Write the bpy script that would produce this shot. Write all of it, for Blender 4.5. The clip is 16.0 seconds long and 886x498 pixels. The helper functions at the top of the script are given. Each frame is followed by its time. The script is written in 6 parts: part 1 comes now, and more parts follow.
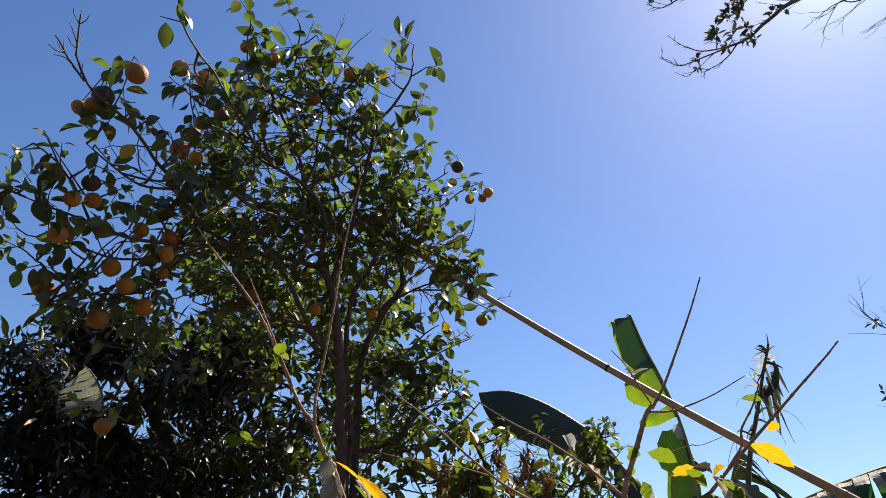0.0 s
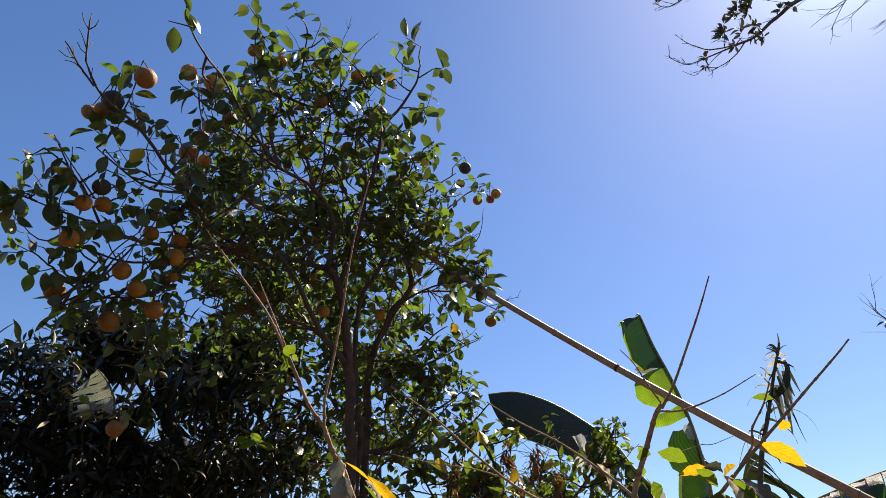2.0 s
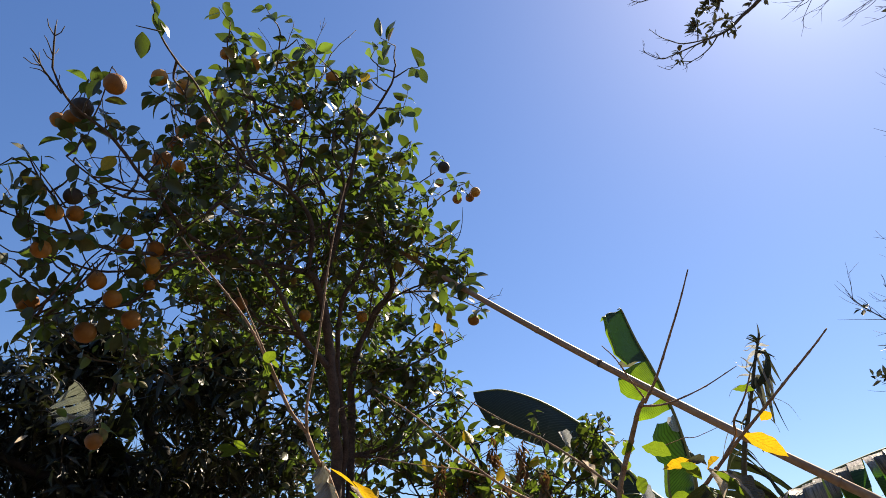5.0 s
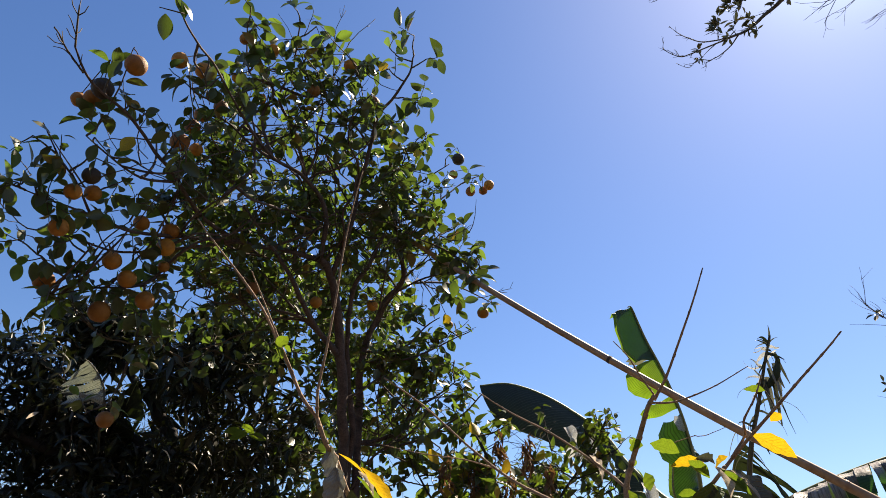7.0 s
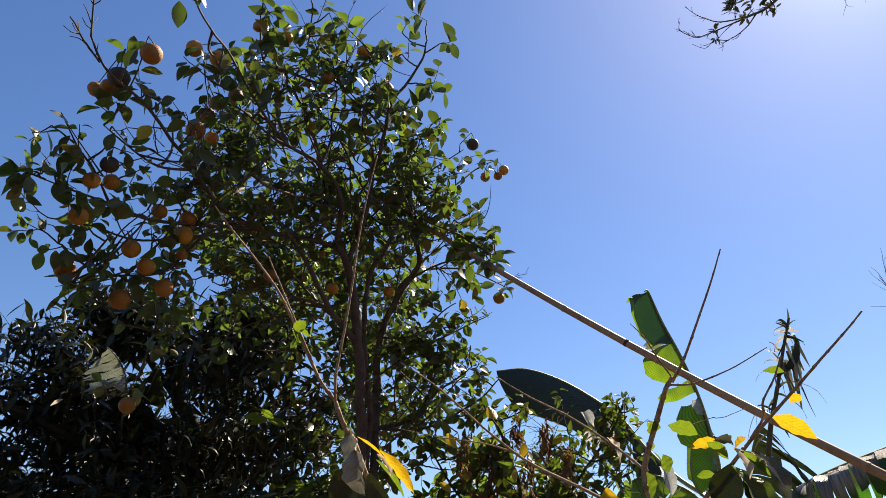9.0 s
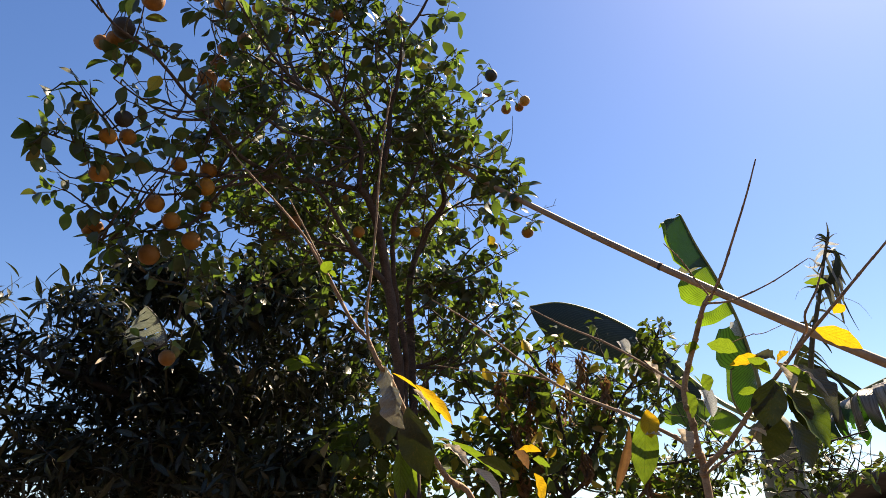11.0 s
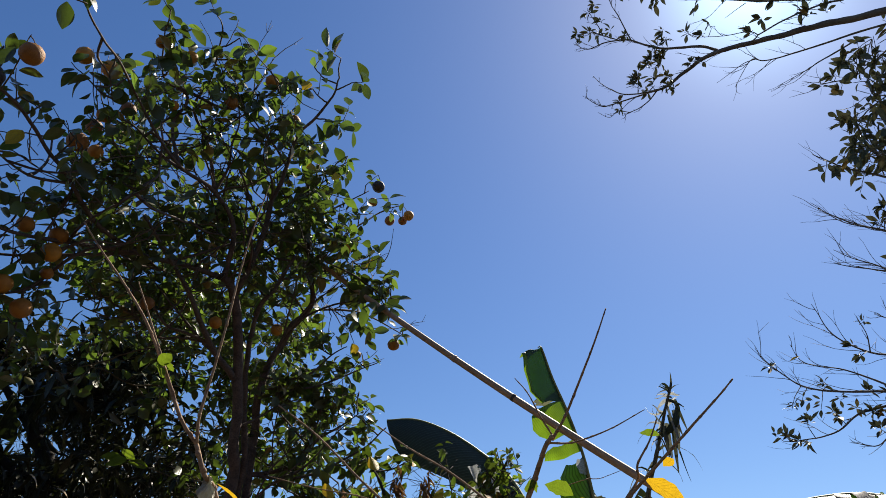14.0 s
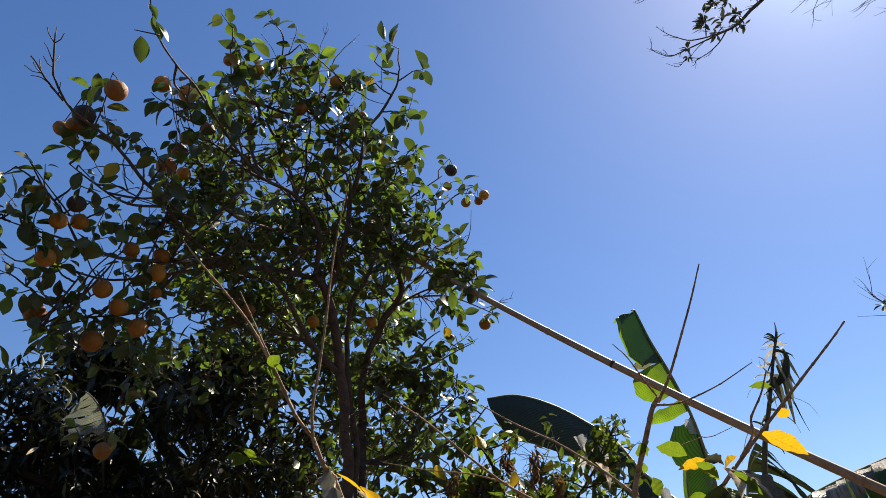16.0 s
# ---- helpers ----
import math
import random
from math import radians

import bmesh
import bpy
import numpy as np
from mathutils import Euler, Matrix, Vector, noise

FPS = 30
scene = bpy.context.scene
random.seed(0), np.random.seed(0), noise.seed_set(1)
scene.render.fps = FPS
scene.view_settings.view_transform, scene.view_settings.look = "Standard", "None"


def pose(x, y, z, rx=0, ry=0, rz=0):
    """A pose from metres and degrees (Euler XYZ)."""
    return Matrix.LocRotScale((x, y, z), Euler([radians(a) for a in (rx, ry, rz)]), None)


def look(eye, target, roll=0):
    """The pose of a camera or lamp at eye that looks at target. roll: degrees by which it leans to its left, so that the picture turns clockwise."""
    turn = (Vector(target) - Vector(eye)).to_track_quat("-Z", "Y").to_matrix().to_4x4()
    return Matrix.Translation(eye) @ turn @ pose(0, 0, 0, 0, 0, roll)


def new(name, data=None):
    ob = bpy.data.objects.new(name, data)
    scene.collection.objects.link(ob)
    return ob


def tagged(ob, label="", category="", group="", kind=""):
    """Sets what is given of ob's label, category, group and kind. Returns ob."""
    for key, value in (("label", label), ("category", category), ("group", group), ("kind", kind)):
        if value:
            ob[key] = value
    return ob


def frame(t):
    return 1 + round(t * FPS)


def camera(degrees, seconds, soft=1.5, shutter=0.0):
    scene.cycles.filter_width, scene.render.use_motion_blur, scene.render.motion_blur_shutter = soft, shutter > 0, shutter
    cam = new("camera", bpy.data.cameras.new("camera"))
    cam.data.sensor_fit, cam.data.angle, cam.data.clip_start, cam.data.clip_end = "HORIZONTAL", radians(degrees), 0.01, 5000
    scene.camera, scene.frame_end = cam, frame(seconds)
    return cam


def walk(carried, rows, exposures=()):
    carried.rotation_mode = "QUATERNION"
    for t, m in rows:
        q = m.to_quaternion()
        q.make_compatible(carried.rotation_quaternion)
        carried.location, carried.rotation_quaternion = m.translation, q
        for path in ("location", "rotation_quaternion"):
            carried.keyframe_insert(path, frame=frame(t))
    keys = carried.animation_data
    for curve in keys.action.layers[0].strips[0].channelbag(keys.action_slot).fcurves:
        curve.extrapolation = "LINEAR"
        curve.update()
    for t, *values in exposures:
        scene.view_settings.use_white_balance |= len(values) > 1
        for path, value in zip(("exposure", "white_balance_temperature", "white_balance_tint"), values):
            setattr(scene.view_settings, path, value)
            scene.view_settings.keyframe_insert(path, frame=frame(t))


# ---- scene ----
cam = camera(66.3, 16.0, soft=0.45)
PATH = [
    (0, (-0.028, -0.127, 1.836), (-0.007, 1.588, 2.866), 1.2),
    (0.5, (-0.027, -0.13, 1.831), (-0.02, 1.581, 2.866), 1.3),
    (1, (-0.026, -0.13, 1.833), (-0.01, 1.578, 2.874), 0.9),
    (1.5, (-0.027, -0.135, 1.834), (-0.043, 1.574, 2.874), 1.1),
    (2, (-0.025, -0.128, 1.831), (-0.03, 1.584, 2.865), 1.2),
    (2.5, (-0.024, -0.12, 1.838), (0.018, 1.602, 2.855), 0.0),
    (3, (-0.019, -0.124, 1.836), (-0.014, 1.596, 2.856), 0.2),
    (3.5, (-0.02, -0.129, 1.84), (-0.022, 1.595, 2.854), 0.1),
    (4, (-0.016, -0.127, 1.836), (-0.011, 1.593, 2.858), -0.2),
    (4.2, (-0.017, -0.126, 1.845), (0.023, 1.592, 2.867), -1.3),
    (6.3, (-0.012, -0.118, 1.838), (0.038, 1.588, 2.88), -1.2),
    (6.5, (-0.016, -0.127, 1.837), (0.015, 1.581, 2.877), -0.8),
    (7, (-0.034, -0.119, 1.834), (-0.012, 1.605, 2.847), 1.0),
    (7.5, (-0.026, -0.124, 1.833), (-0.021, 1.597, 2.852), 0.9),
    (8, (-0.03, -0.122, 1.836), (-0.021, 1.603, 2.849), 0.7),
    (8.5, (-0.03, -0.122, 1.832), (-0.028, 1.6, 2.849), 0.8),
    (9, (-0.035, -0.114, 1.822), (-0.057, 1.628, 2.804), 1.1),
    (9.2, (-0.03, -0.107, 1.828), (-0.047, 1.656, 2.773), 0.8),
    (11.3, (-0.027, -0.056, 1.806), (-0.14, 1.756, 2.644), -1.6),
    (11.5, (-0.029, -0.064, 1.814), (-0.126, 1.742, 2.669), -1.5),
    (12, (0.036, -0.049, 1.847), (0.27, 1.648, 2.88), -3.0),
    (12.5, (0.053, -0.055, 1.869), (0.47, 1.538, 3.004), -3.0),
    (13, (0.053, -0.051, 1.856), (0.458, 1.544, 2.994), -2.7),
    (13.5, (0.034, -0.065, 1.847), (0.334, 1.565, 2.968), 0.1),
    (14, (0.029, -0.063, 1.842), (0.262, 1.588, 2.946), 1.1),
    (14.5, (0.026, -0.072, 1.84), (0.206, 1.586, 2.944), 1.9),
    (15, (0.027, -0.074, 1.845), (0.19, 1.585, 2.95), 1.1),
    (15.5, (0.015, -0.077, 1.845), (0.11, 1.593, 2.942), -1.1),
    (16, (0.014, -0.077, 1.835), (0.019, 1.623, 2.889), -1.7),
]

EXPOSURES = [(0, 1.27, 6650, 14), (9.2, 1.27, 6650, 14), (11.3, 1.50, 6900, 16), (11.6, 1.43, 6900, 16), (12, 1.30, 6700, 14), (12.5, 1.15, 6400, 11), (13, 0.89, 6250, 10), (13.5, 0.79, 6150, 10), (14.5, 0.82, 6150, 10), (16, 1.07, 6400, 12)]
walk(cam, [(t, look(eye, target, roll)) for t, eye, target, roll in PATH], EXPOSURES)

# ---- light: a clear midday sky and one sun ----
SUN_WAY = Vector((0.437, 0.446, 0.781)).normalized()
world = bpy.data.worlds.new("clear_sky")
scene.world = world
world.use_nodes = True
sky = world.node_tree.nodes.new("ShaderNodeTexSky")
sky.sky_type = "NISHITA"
sky.sun_disc = False
sky.sun_elevation = math.asin(SUN_WAY.z)
sky.sun_rotation = math.atan2(SUN_WAY.x, SUN_WAY.y)
sky.altitude = 900
sky.air_density, sky.dust_density, sky.ozone_density = 1.22, 0.68, 3.0
back = world.node_tree.nodes["Background"]
back.inputs["Strength"].default_value = 0.0635
depth = world.node_tree.nodes.new("ShaderNodeHueSaturation")
depth.inputs["Saturation"].default_value = 1.19
depth.inputs["Hue"].default_value = 0.507
world.node_tree.links.new(sky.outputs["Color"], depth.inputs["Color"])
# the white aureole close round the sun: the haze's own scattering, steepened
haze = world.node_tree.nodes.new("ShaderNodeTexSky")
haze.sky_type, haze.sun_disc = "NISHITA", False
haze.sun_elevation, haze.sun_rotation, haze.altitude = sky.sun_elevation, sky.sun_rotation, sky.altitude
haze.air_density, haze.dust_density, haze.ozone_density = 0.0, 1.0, 0.0
grey = world.node_tree.nodes.new("ShaderNodeRGBToBW")
world.node_tree.links.new(haze.outputs["Color"], grey.inputs[0])
steep, glare = world.node_tree.nodes.new("ShaderNodeMath"), world.node_tree.nodes.new("ShaderNodeMath")
steep.operation, glare.operation = "MULTIPLY", "POWER"
steep.inputs[1].default_value, glare.inputs[1].default_value = 1 / 6.75, 8.0
world.node_tree.links.new(grey.outputs[0], steep.inputs[0])
world.node_tree.links.new(steep.outputs[0], glare.inputs[0])
both = world.node_tree.nodes.new("ShaderNodeMix")
both.data_type, both.blend_type = "RGBA", "ADD"
both.inputs[0].default_value = 1.0
white = world.node_tree.nodes.new("ShaderNodeMix")
white.data_type, white.blend_type = "RGBA", "MULTIPLY"
white.inputs[0].default_value, white.inputs[7].default_value = 1.0, (5.2, 8.6, 11.0, 1)
world.node_tree.links.new(glare.outputs[0], white.inputs[6])
world.node_tree.links.new(depth.outputs["Color"], both.inputs[6])
world.node_tree.links.new(white.outputs[2], both.inputs[7])
world.node_tree.links.new(both.outputs[2], back.inputs["Color"])

sun_data = bpy.data.lights.new("sun", "SUN")
sun_data.energy, sun_data.angle, sun_data.color = 5.0, radians(0.55), (1.0, 0.89, 0.70)
sun = new("sun", sun_data)
sun.rotation_mode = "QUATERNION"
sun.location = SUN_WAY * 30
sun.rotation_quaternion = SUN_WAY.to_track_quat("Z", "Y")


# ---- materials ----
def nodes_of(name):
    mat = bpy.data.materials.new(name)
    mat.use_nodes = True
    return mat, mat.node_tree.nodes, mat.node_tree.links, mat.node_tree.nodes["Principled BSDF"]


def ramp(nodes, links, source, stops):
    """A colour ramp on source; stops of (place, colour)."""
    node = nodes.new("ShaderNodeValToRGB")
    while len(node.color_ramp.elements) < len(stops):
        node.color_ramp.elements.new(0.5)
    for element, (place, colour) in zip(node.color_ramp.elements, stops):
        element.position, element.color = place, (*colour, 1)
    links.new(source, node.inputs["Fac"])
    return node.outputs["Color"]


def maths(nodes, links, kind, a, b=None):
    node = nodes.new("ShaderNodeMath")
    node.operation = kind
    for socket, value in zip(node.inputs, (a, b)):
        if isinstance(value, (int, float)):
            socket.default_value = value
        elif value is not None:
            links.new(value, socket)
    return node.outputs[0]


def mix_colour(nodes, links, fac, a, b, kind="MIX"):
    node = nodes.new("ShaderNodeMix")
    node.data_type, node.blend_type = "RGBA", kind
    for socket, value in zip((node.inputs[0], node.inputs[6], node.inputs[7]), (fac, a, b)):
        if isinstance(value, (int, float)):
            socket.default_value = value
        elif isinstance(value, tuple):
            socket.default_value = (*value, 1)
        else:
            links.new(value, socket)
    return node.outputs[2]


def noise_of(nodes, links, scale, detail=4.0, coords=None):
    node = nodes.new("ShaderNodeTexNoise")
    node.inputs["Scale"].default_value, node.inputs["Detail"].default_value = scale, detail
    if coords is None:
        coords = nodes.new("ShaderNodeTexCoord").outputs["Object"]
    links.new(coords, node.inputs["Vector"])
    return node.outputs["Fac"]


def bump_of(nodes, links, height, strength, distance):
    node = nodes.new("ShaderNodeBump")
    node.inputs["Strength"].default_value, node.inputs["Distance"].default_value = strength, distance
    links.new(height, node.inputs["Height"])
    return node.outputs["Normal"]


def leaf_material(name, stops, through_colour, through_share, gloss, veins=12, vein_depth=0.4, vein_colour=(0.2, 0.26, 0.08), vein_mix=0.35, vein_width=0.14, spots=0.0, spot_colour=(0.12, 0.06, 0.02), specular=0.4, young=0.0):
    """A leaf: hue by random, veins along its UVs, gloss on top and light let through."""
    mat, nodes, links, bsdf = nodes_of(name)
    info, geo = nodes.new("ShaderNodeObjectInfo"), nodes.new("ShaderNodeNewGeometry")
    chance = maths(nodes, links, "FRACT", maths(nodes, links, "ADD", info.outputs["Random"], geo.outputs["Random Per Island"]))
    colour = ramp(nodes, links, chance, stops)
    uv = nodes.new("ShaderNodeSeparateXYZ")
    links.new(nodes.new("ShaderNodeTexCoord").outputs["UV"], uv.inputs[0])
    side = maths(nodes, links, "ABSOLUTE", maths(nodes, links, "SUBTRACT", uv.outputs[0], 0.5))
    phase = maths(nodes, links, "SUBTRACT", maths(nodes, links, "MULTIPLY", uv.outputs[1], veins), maths(nodes, links, "MULTIPLY", side, veins * 0.55))
    wave = maths(nodes, links, "ABSOLUTE", maths(nodes, links, "SINE", maths(nodes, links, "MULTIPLY", phase, math.pi)))
    vein = maths(nodes, links, "MAXIMUM", maths(nodes, links, "LESS_THAN", wave, vein_width), maths(nodes, links, "LESS_THAN", side, 0.018))
    grain = noise_of(nodes, links, 60.0, 5.0)
    blotch = noise_of(nodes, links, 18.0, 3.0)
    colour = mix_colour(nodes, links, maths(nodes, links, "MULTIPLY", vein, vein_mix), colour, vein_colour)
    colour = mix_colour(nodes, links, 0.5, colour, ramp(nodes, links, grain, [(0.3, (0.55, 0.55, 0.5)), (0.7, (1.25, 1.25, 1.2))]), "MULTIPLY")
    if spots:
        mask = maths(nodes, links, "MULTIPLY", maths(nodes, links, "GREATER_THAN", blotch, 0.62), spots)
        colour = mix_colour(nodes, links, mask, colour, spot_colour)
    links.new(colour, bsdf.inputs["Base Color"])
    bsdf.inputs["Roughness"].default_value = gloss
    bsdf.inputs["Specular IOR Level"].default_value = specular
    normal = bump_of(nodes, links, maths(nodes, links, "ADD", maths(nodes, links, "MULTIPLY", wave, 0.7), grain), vein_depth, 0.003)
    links.new(normal, bsdf.inputs["Normal"])
    lit = nodes.new("ShaderNodeBsdfTranslucent")
    shine = mix_colour(nodes, links, 0.75, colour, through_colour)
    shine = mix_colour(nodes, links, maths(nodes, links, "MULTIPLY", vein, vein_mix * 0.85), shine, tuple(0.35 * c for c in through_colour))
    shine = mix_colour(nodes, links, 0.6, shine, ramp(nodes, links, blotch, [(0.3, (0.65, 0.65, 0.6)), (0.65, (1.1, 1.1, 1.05))]), "MULTIPLY")
    links.new(shine, lit.inputs["Color"])
    blend = nodes.new("ShaderNodeMixShader")
    blend.inputs[0].default_value = through_share
    if young:  # a share of young, thin leaves among thick old ones
        age = maths(nodes, links, "FRACT", maths(nodes, links, "MULTIPLY", chance, 7.3))
        links.new(ramp(nodes, links, age, [(0.0, (young * 0.25,) * 3), (0.55, (young * 0.5,) * 3), (0.8, (young,) * 3), (1.0, (young * 1.3,) * 3)]), blend.inputs[0])
    links.new(bsdf.outputs[0], blend.inputs[1])
    links.new(lit.outputs[0], blend.inputs[2])
    links.new(blend.outputs[0], nodes["Material Output"].inputs["Surface"])
    return mat


def bleached(source, name):
    """A copy of a leaf material that is pale and waxy near the midrib, with a ragged border."""
    mat = source.copy()
    mat.name = name
    nodes, links = mat.node_tree.nodes, mat.node_tree.links
    bsdf = nodes["Principled BSDF"]
    uv = nodes.new("ShaderNodeSeparateXYZ")
    coords = nodes.new("ShaderNodeTexCoord")
    links.new(coords.outputs["UV"], uv.inputs[0])
    side = maths(nodes, links, "ABSOLUTE", maths(nodes, links, "SUBTRACT", uv.outputs[0], 0.5))
    streak = nodes.new("ShaderNodeCombineXYZ")
    links.new(maths(nodes, links, "MULTIPLY", uv.outputs[0], 5.0), streak.inputs[0])
    links.new(maths(nodes, links, "MULTIPLY", uv.outputs[1], 260.0), streak.inputs[1])
    fibre = noise_of(nodes, links, 1.0, 3.0, streak.outputs[0])
    chance = nodes.new("ShaderNodeObjectInfo").outputs["Random"]
    ragged = maths(nodes, links, "ADD", side, maths(nodes, links, "ADD", maths(nodes, links, "MULTIPLY", fibre, 0.16), maths(nodes, links, "MULTIPLY", chance, 0.24)))
    mask = ramp(nodes, links, ragged, [(0.49, (1, 1, 1)), (0.58, (0, 0, 0))])
    old = bsdf.inputs["Base Color"].links[0].from_socket
    pale = ramp(nodes, links, fibre, [(0.32, (0.13, 0.10, 0.075)), (0.5, (0.36, 0.31, 0.26)), (0.7, (0.50, 0.45, 0.39))])
    # some strips darkened at random: shadow in the folds, put into the colour
    fold_shade = ramp(nodes, links, maths(nodes, links, "FRACT", maths(nodes, links, "MULTIPLY", chance, 13.7)), [(0.0, (0.35, 0.31, 0.28)), (0.4, (0.85, 0.82, 0.80)), (1.0, (1.1, 1.1, 1.1))])
    pale = mix_colour(nodes, links, 1.0, pale, fold_shade, "MULTIPLY")
    links.new(mix_colour(nodes, links, maths(nodes, links, "MULTIPLY", mask, 0.95), old, pale), bsdf.inputs["Base Color"])
    blend = nodes["Mix Shader"]
    share = maths(nodes, links, "SUBTRACT", 0.33, maths(nodes, links, "MULTIPLY", mask, 0.25))
    links.new(share, blend.inputs[0])
    return mat


def bark_material(name, dark, light, scale=25.0, rough=0.85, bump=0.6):
    mat, nodes, links, bsdf = nodes_of(name)
    fine, broad = noise_of(nodes, links, scale * 6, 6.0), noise_of(nodes, links, scale, 4.0)
    tone = maths(nodes, links, "ADD", maths(nodes, links, "MULTIPLY", fine, 0.5), maths(nodes, links, "MULTIPLY", broad, 0.5))
    links.new(ramp(nodes, links, tone, [(0.35, dark), (0.65, light)]), bsdf.inputs["Base Color"])
    bsdf.inputs["Roughness"].default_value = rough
    links.new(bump_of(nodes, links, tone, bump, 0.004), bsdf.inputs["Normal"])
    return mat


CITRUS = leaf_material("citrus_leaf", [(0.0, (0.046, 0.047, 0.022)), (0.5, (0.074, 0.074, 0.033)), (0.84, (0.102, 0.102, 0.040)), (0.94, (0.16, 0.12, 0.04)), (1.0, (0.28, 0.17, 0.05))], (0.23, 0.385, 0.035), 0.2, 0.42, veins=9, vein_depth=0.08, vein_colour=(0.11, 0.14, 0.06), vein_mix=0.25, specular=0.36, young=0.35)
CITRUS_YELLOW = leaf_material("yellowing_citrus_leaf", [(0.0, (0.45, 0.30, 0.02)), (1.0, (0.55, 0.40, 0.03))], (0.75, 0.50, 0.02), 0.4, 0.4, veins=9, spots=0.5)
# the shade this tree stands in is put into its near-black leaf colour
MANGO = leaf_material("shaded_narrow_leaf", [(0.0, (0.015, 0.016, 0.009)), (0.7, (0.025, 0.025, 0.013)), (1.0, (0.065, 0.05, 0.03))], (0.08, 0.11, 0.012), 0.08, 0.42, veins=14, vein_depth=0.1, specular=0.35)
VINE = leaf_material("vine_leaf", [(0.0, (0.030, 0.034, 0.011)), (0.62, (0.056, 0.068, 0.018)), (0.82, (0.09, 0.085, 0.028)), (0.92, (0.20, 0.11, 0.035)), (0.97, (0.34, 0.18, 0.04)), (1.0, (0.48, 0.30, 0.03))], (0.26, 0.40, 0.03), 0.25, 0.46, veins=8, vein_depth=0.15, specular=0.25, young=0.42)
DRY = leaf_material("dry_leaf", [(0.0, (0.10, 0.045, 0.022)), (0.5, (0.18, 0.085, 0.035)), (1.0, (0.34, 0.19, 0.08))], (0.34, 0.17, 0.06), 0.22, 0.75, veins=8, vein_depth=0.6)
PALE_DRY = leaf_material("pale_dry_leaf", [(0.0, (0.60, 0.52, 0.43)), (1.0, (0.74, 0.66, 0.56))], (0.75, 0.63, 0.48), 0.45, 0.6, veins=11, vein_depth=0.8, vein_colour=(0.2, 0.15, 0.11), vein_mix=0.4, vein_width=0.2, spots=0.6, spot_colour=(0.25, 0.19, 0.14))
SHRUB = leaf_material("broad_shrub_leaf", [(0.0, (0.065, 0.12, 0.014)), (1.0, (0.12, 0.15, 0.018))], (0.22, 0.33, 0.015), 0.45, 0.45, veins=10, vein_depth=0.8, vein_colour=(0.05, 0.08, 0.012), vein_mix=0.42, vein_width=0.16, spots=0.4)
# darker copy of the broad leaf: the hanging leaves' shade put into the colour
SHRUB_SHADED = leaf_material("shaded_shrub_leaf", [(0.0, (0.026, 0.028, 0.011)), (1.0, (0.040, 0.040, 0.015))], (0.14, 0.20, 0.012), 0.035, 0.55, veins=10, vein_depth=0.35, vein_colour=(0.05, 0.055, 0.02), spots=0.3)
SHRUB_YELLOW = leaf_material("yellow_shrub_leaf", [(0.0, (0.70, 0.40, 0.015)), (1.0, (0.75, 0.47, 0.02))], (0.78, 0.48, 0.012), 0.45, 0.5, veins=10, vein_depth=0.8, vein_colour=(0.45, 0.24, 0.02), vein_mix=0.55, vein_width=0.2, spots=0.6, spot_colour=(0.35, 0.14, 0.02))
GREY_LEAF = leaf_material("grey_green_leaf", [(0.0, (0.36, 0.33, 0.27)), (1.0, (0.46, 0.42, 0.35))], (0.3, 0.30, 0.20), 0.10, 0.5, veins=9, vein_depth=0.9, vein_colour=(0.34, 0.34, 0.26))
HIGH_LEAF = leaf_material("leathery_leaf", [(0.0, (0.045, 0.052, 0.034)), (0.7, (0.07, 0.076, 0.046)), (0.92, (0.17, 0.13, 0.07)), (0.97, (0.30, 0.2, 0.05)), (1.0, (0.36, 0.22, 0.06))], (0.20, 0.22, 0.12), 0.07, 0.5, veins=12, vein_depth=0.08, specular=0.22)
BANANA = leaf_material("banana_leaf", [(0.0, (0.035, 0.085, 0.012)), (1.0, (0.055, 0.11, 0.018))], (0.34, 0.56, 0.02), 0.38, 0.36, veins=70, vein_depth=0.5, vein_colour=(0.012, 0.035, 0.006), vein_mix=0.8, vein_width=0.45)
# a darker, less translucent copy of the banana leaf
BANANA_DARK = leaf_material("dark_banana_leaf", [(0.0, (0.024, 0.030, 0.014)), (1.0, (0.038, 0.045, 0.020))], (0.08, 0.12, 0.02), 0.08, 0.62, veins=64, vein_depth=0.4, vein_colour=(0.075, 0.09, 0.055), vein_mix=0.6, vein_width=0.3)
BANANA_PALE = leaf_material("bleached_glare_banana_leaf", [(0.0, (0.33, 0.31, 0.26)), (1.0, (0.42, 0.39, 0.33))], (0.30, 0.32, 0.16), 0.2, 0.4, veins=90, vein_depth=0.5, vein_colour=(0.12, 0.12, 0.09), vein_mix=0.6, vein_width=0.35)
# pale grey for the far torn leaf: the sun on it is put into the colour
BANANA_SUNLIT = leaf_material("sunlit_torn_banana_leaf", [(0.0, (0.27, 0.275, 0.25)), (1.0, (0.36, 0.36, 0.33))], (0.30, 0.34, 0.22), 0.2, 0.45, veins=52, vein_depth=0.6, vein_colour=(0.07, 0.08, 0.06), vein_mix=0.8, vein_width=0.42)
BANANA_STRIPED = leaf_material("striped_bleached_lit_banana_leaf", [(0.0, (0.6, 0.61, 0.58)), (1.0, (0.68, 0.69, 0.66))], (0.8, 0.82, 0.8), 0.42, 0.35, veins=40, vein_depth=0.8, vein_colour=(0.07, 0.08, 0.055), vein_mix=0.9, vein_width=0.6)
BANANA_DRY = leaf_material("withered_banana_leaf", [(0.0, (0.10, 0.10, 0.08)), (1.0, (0.2, 0.18, 0.14))], (0.16, 0.18, 0.08), 0.15, 0.55, veins=30, vein_depth=0.8)
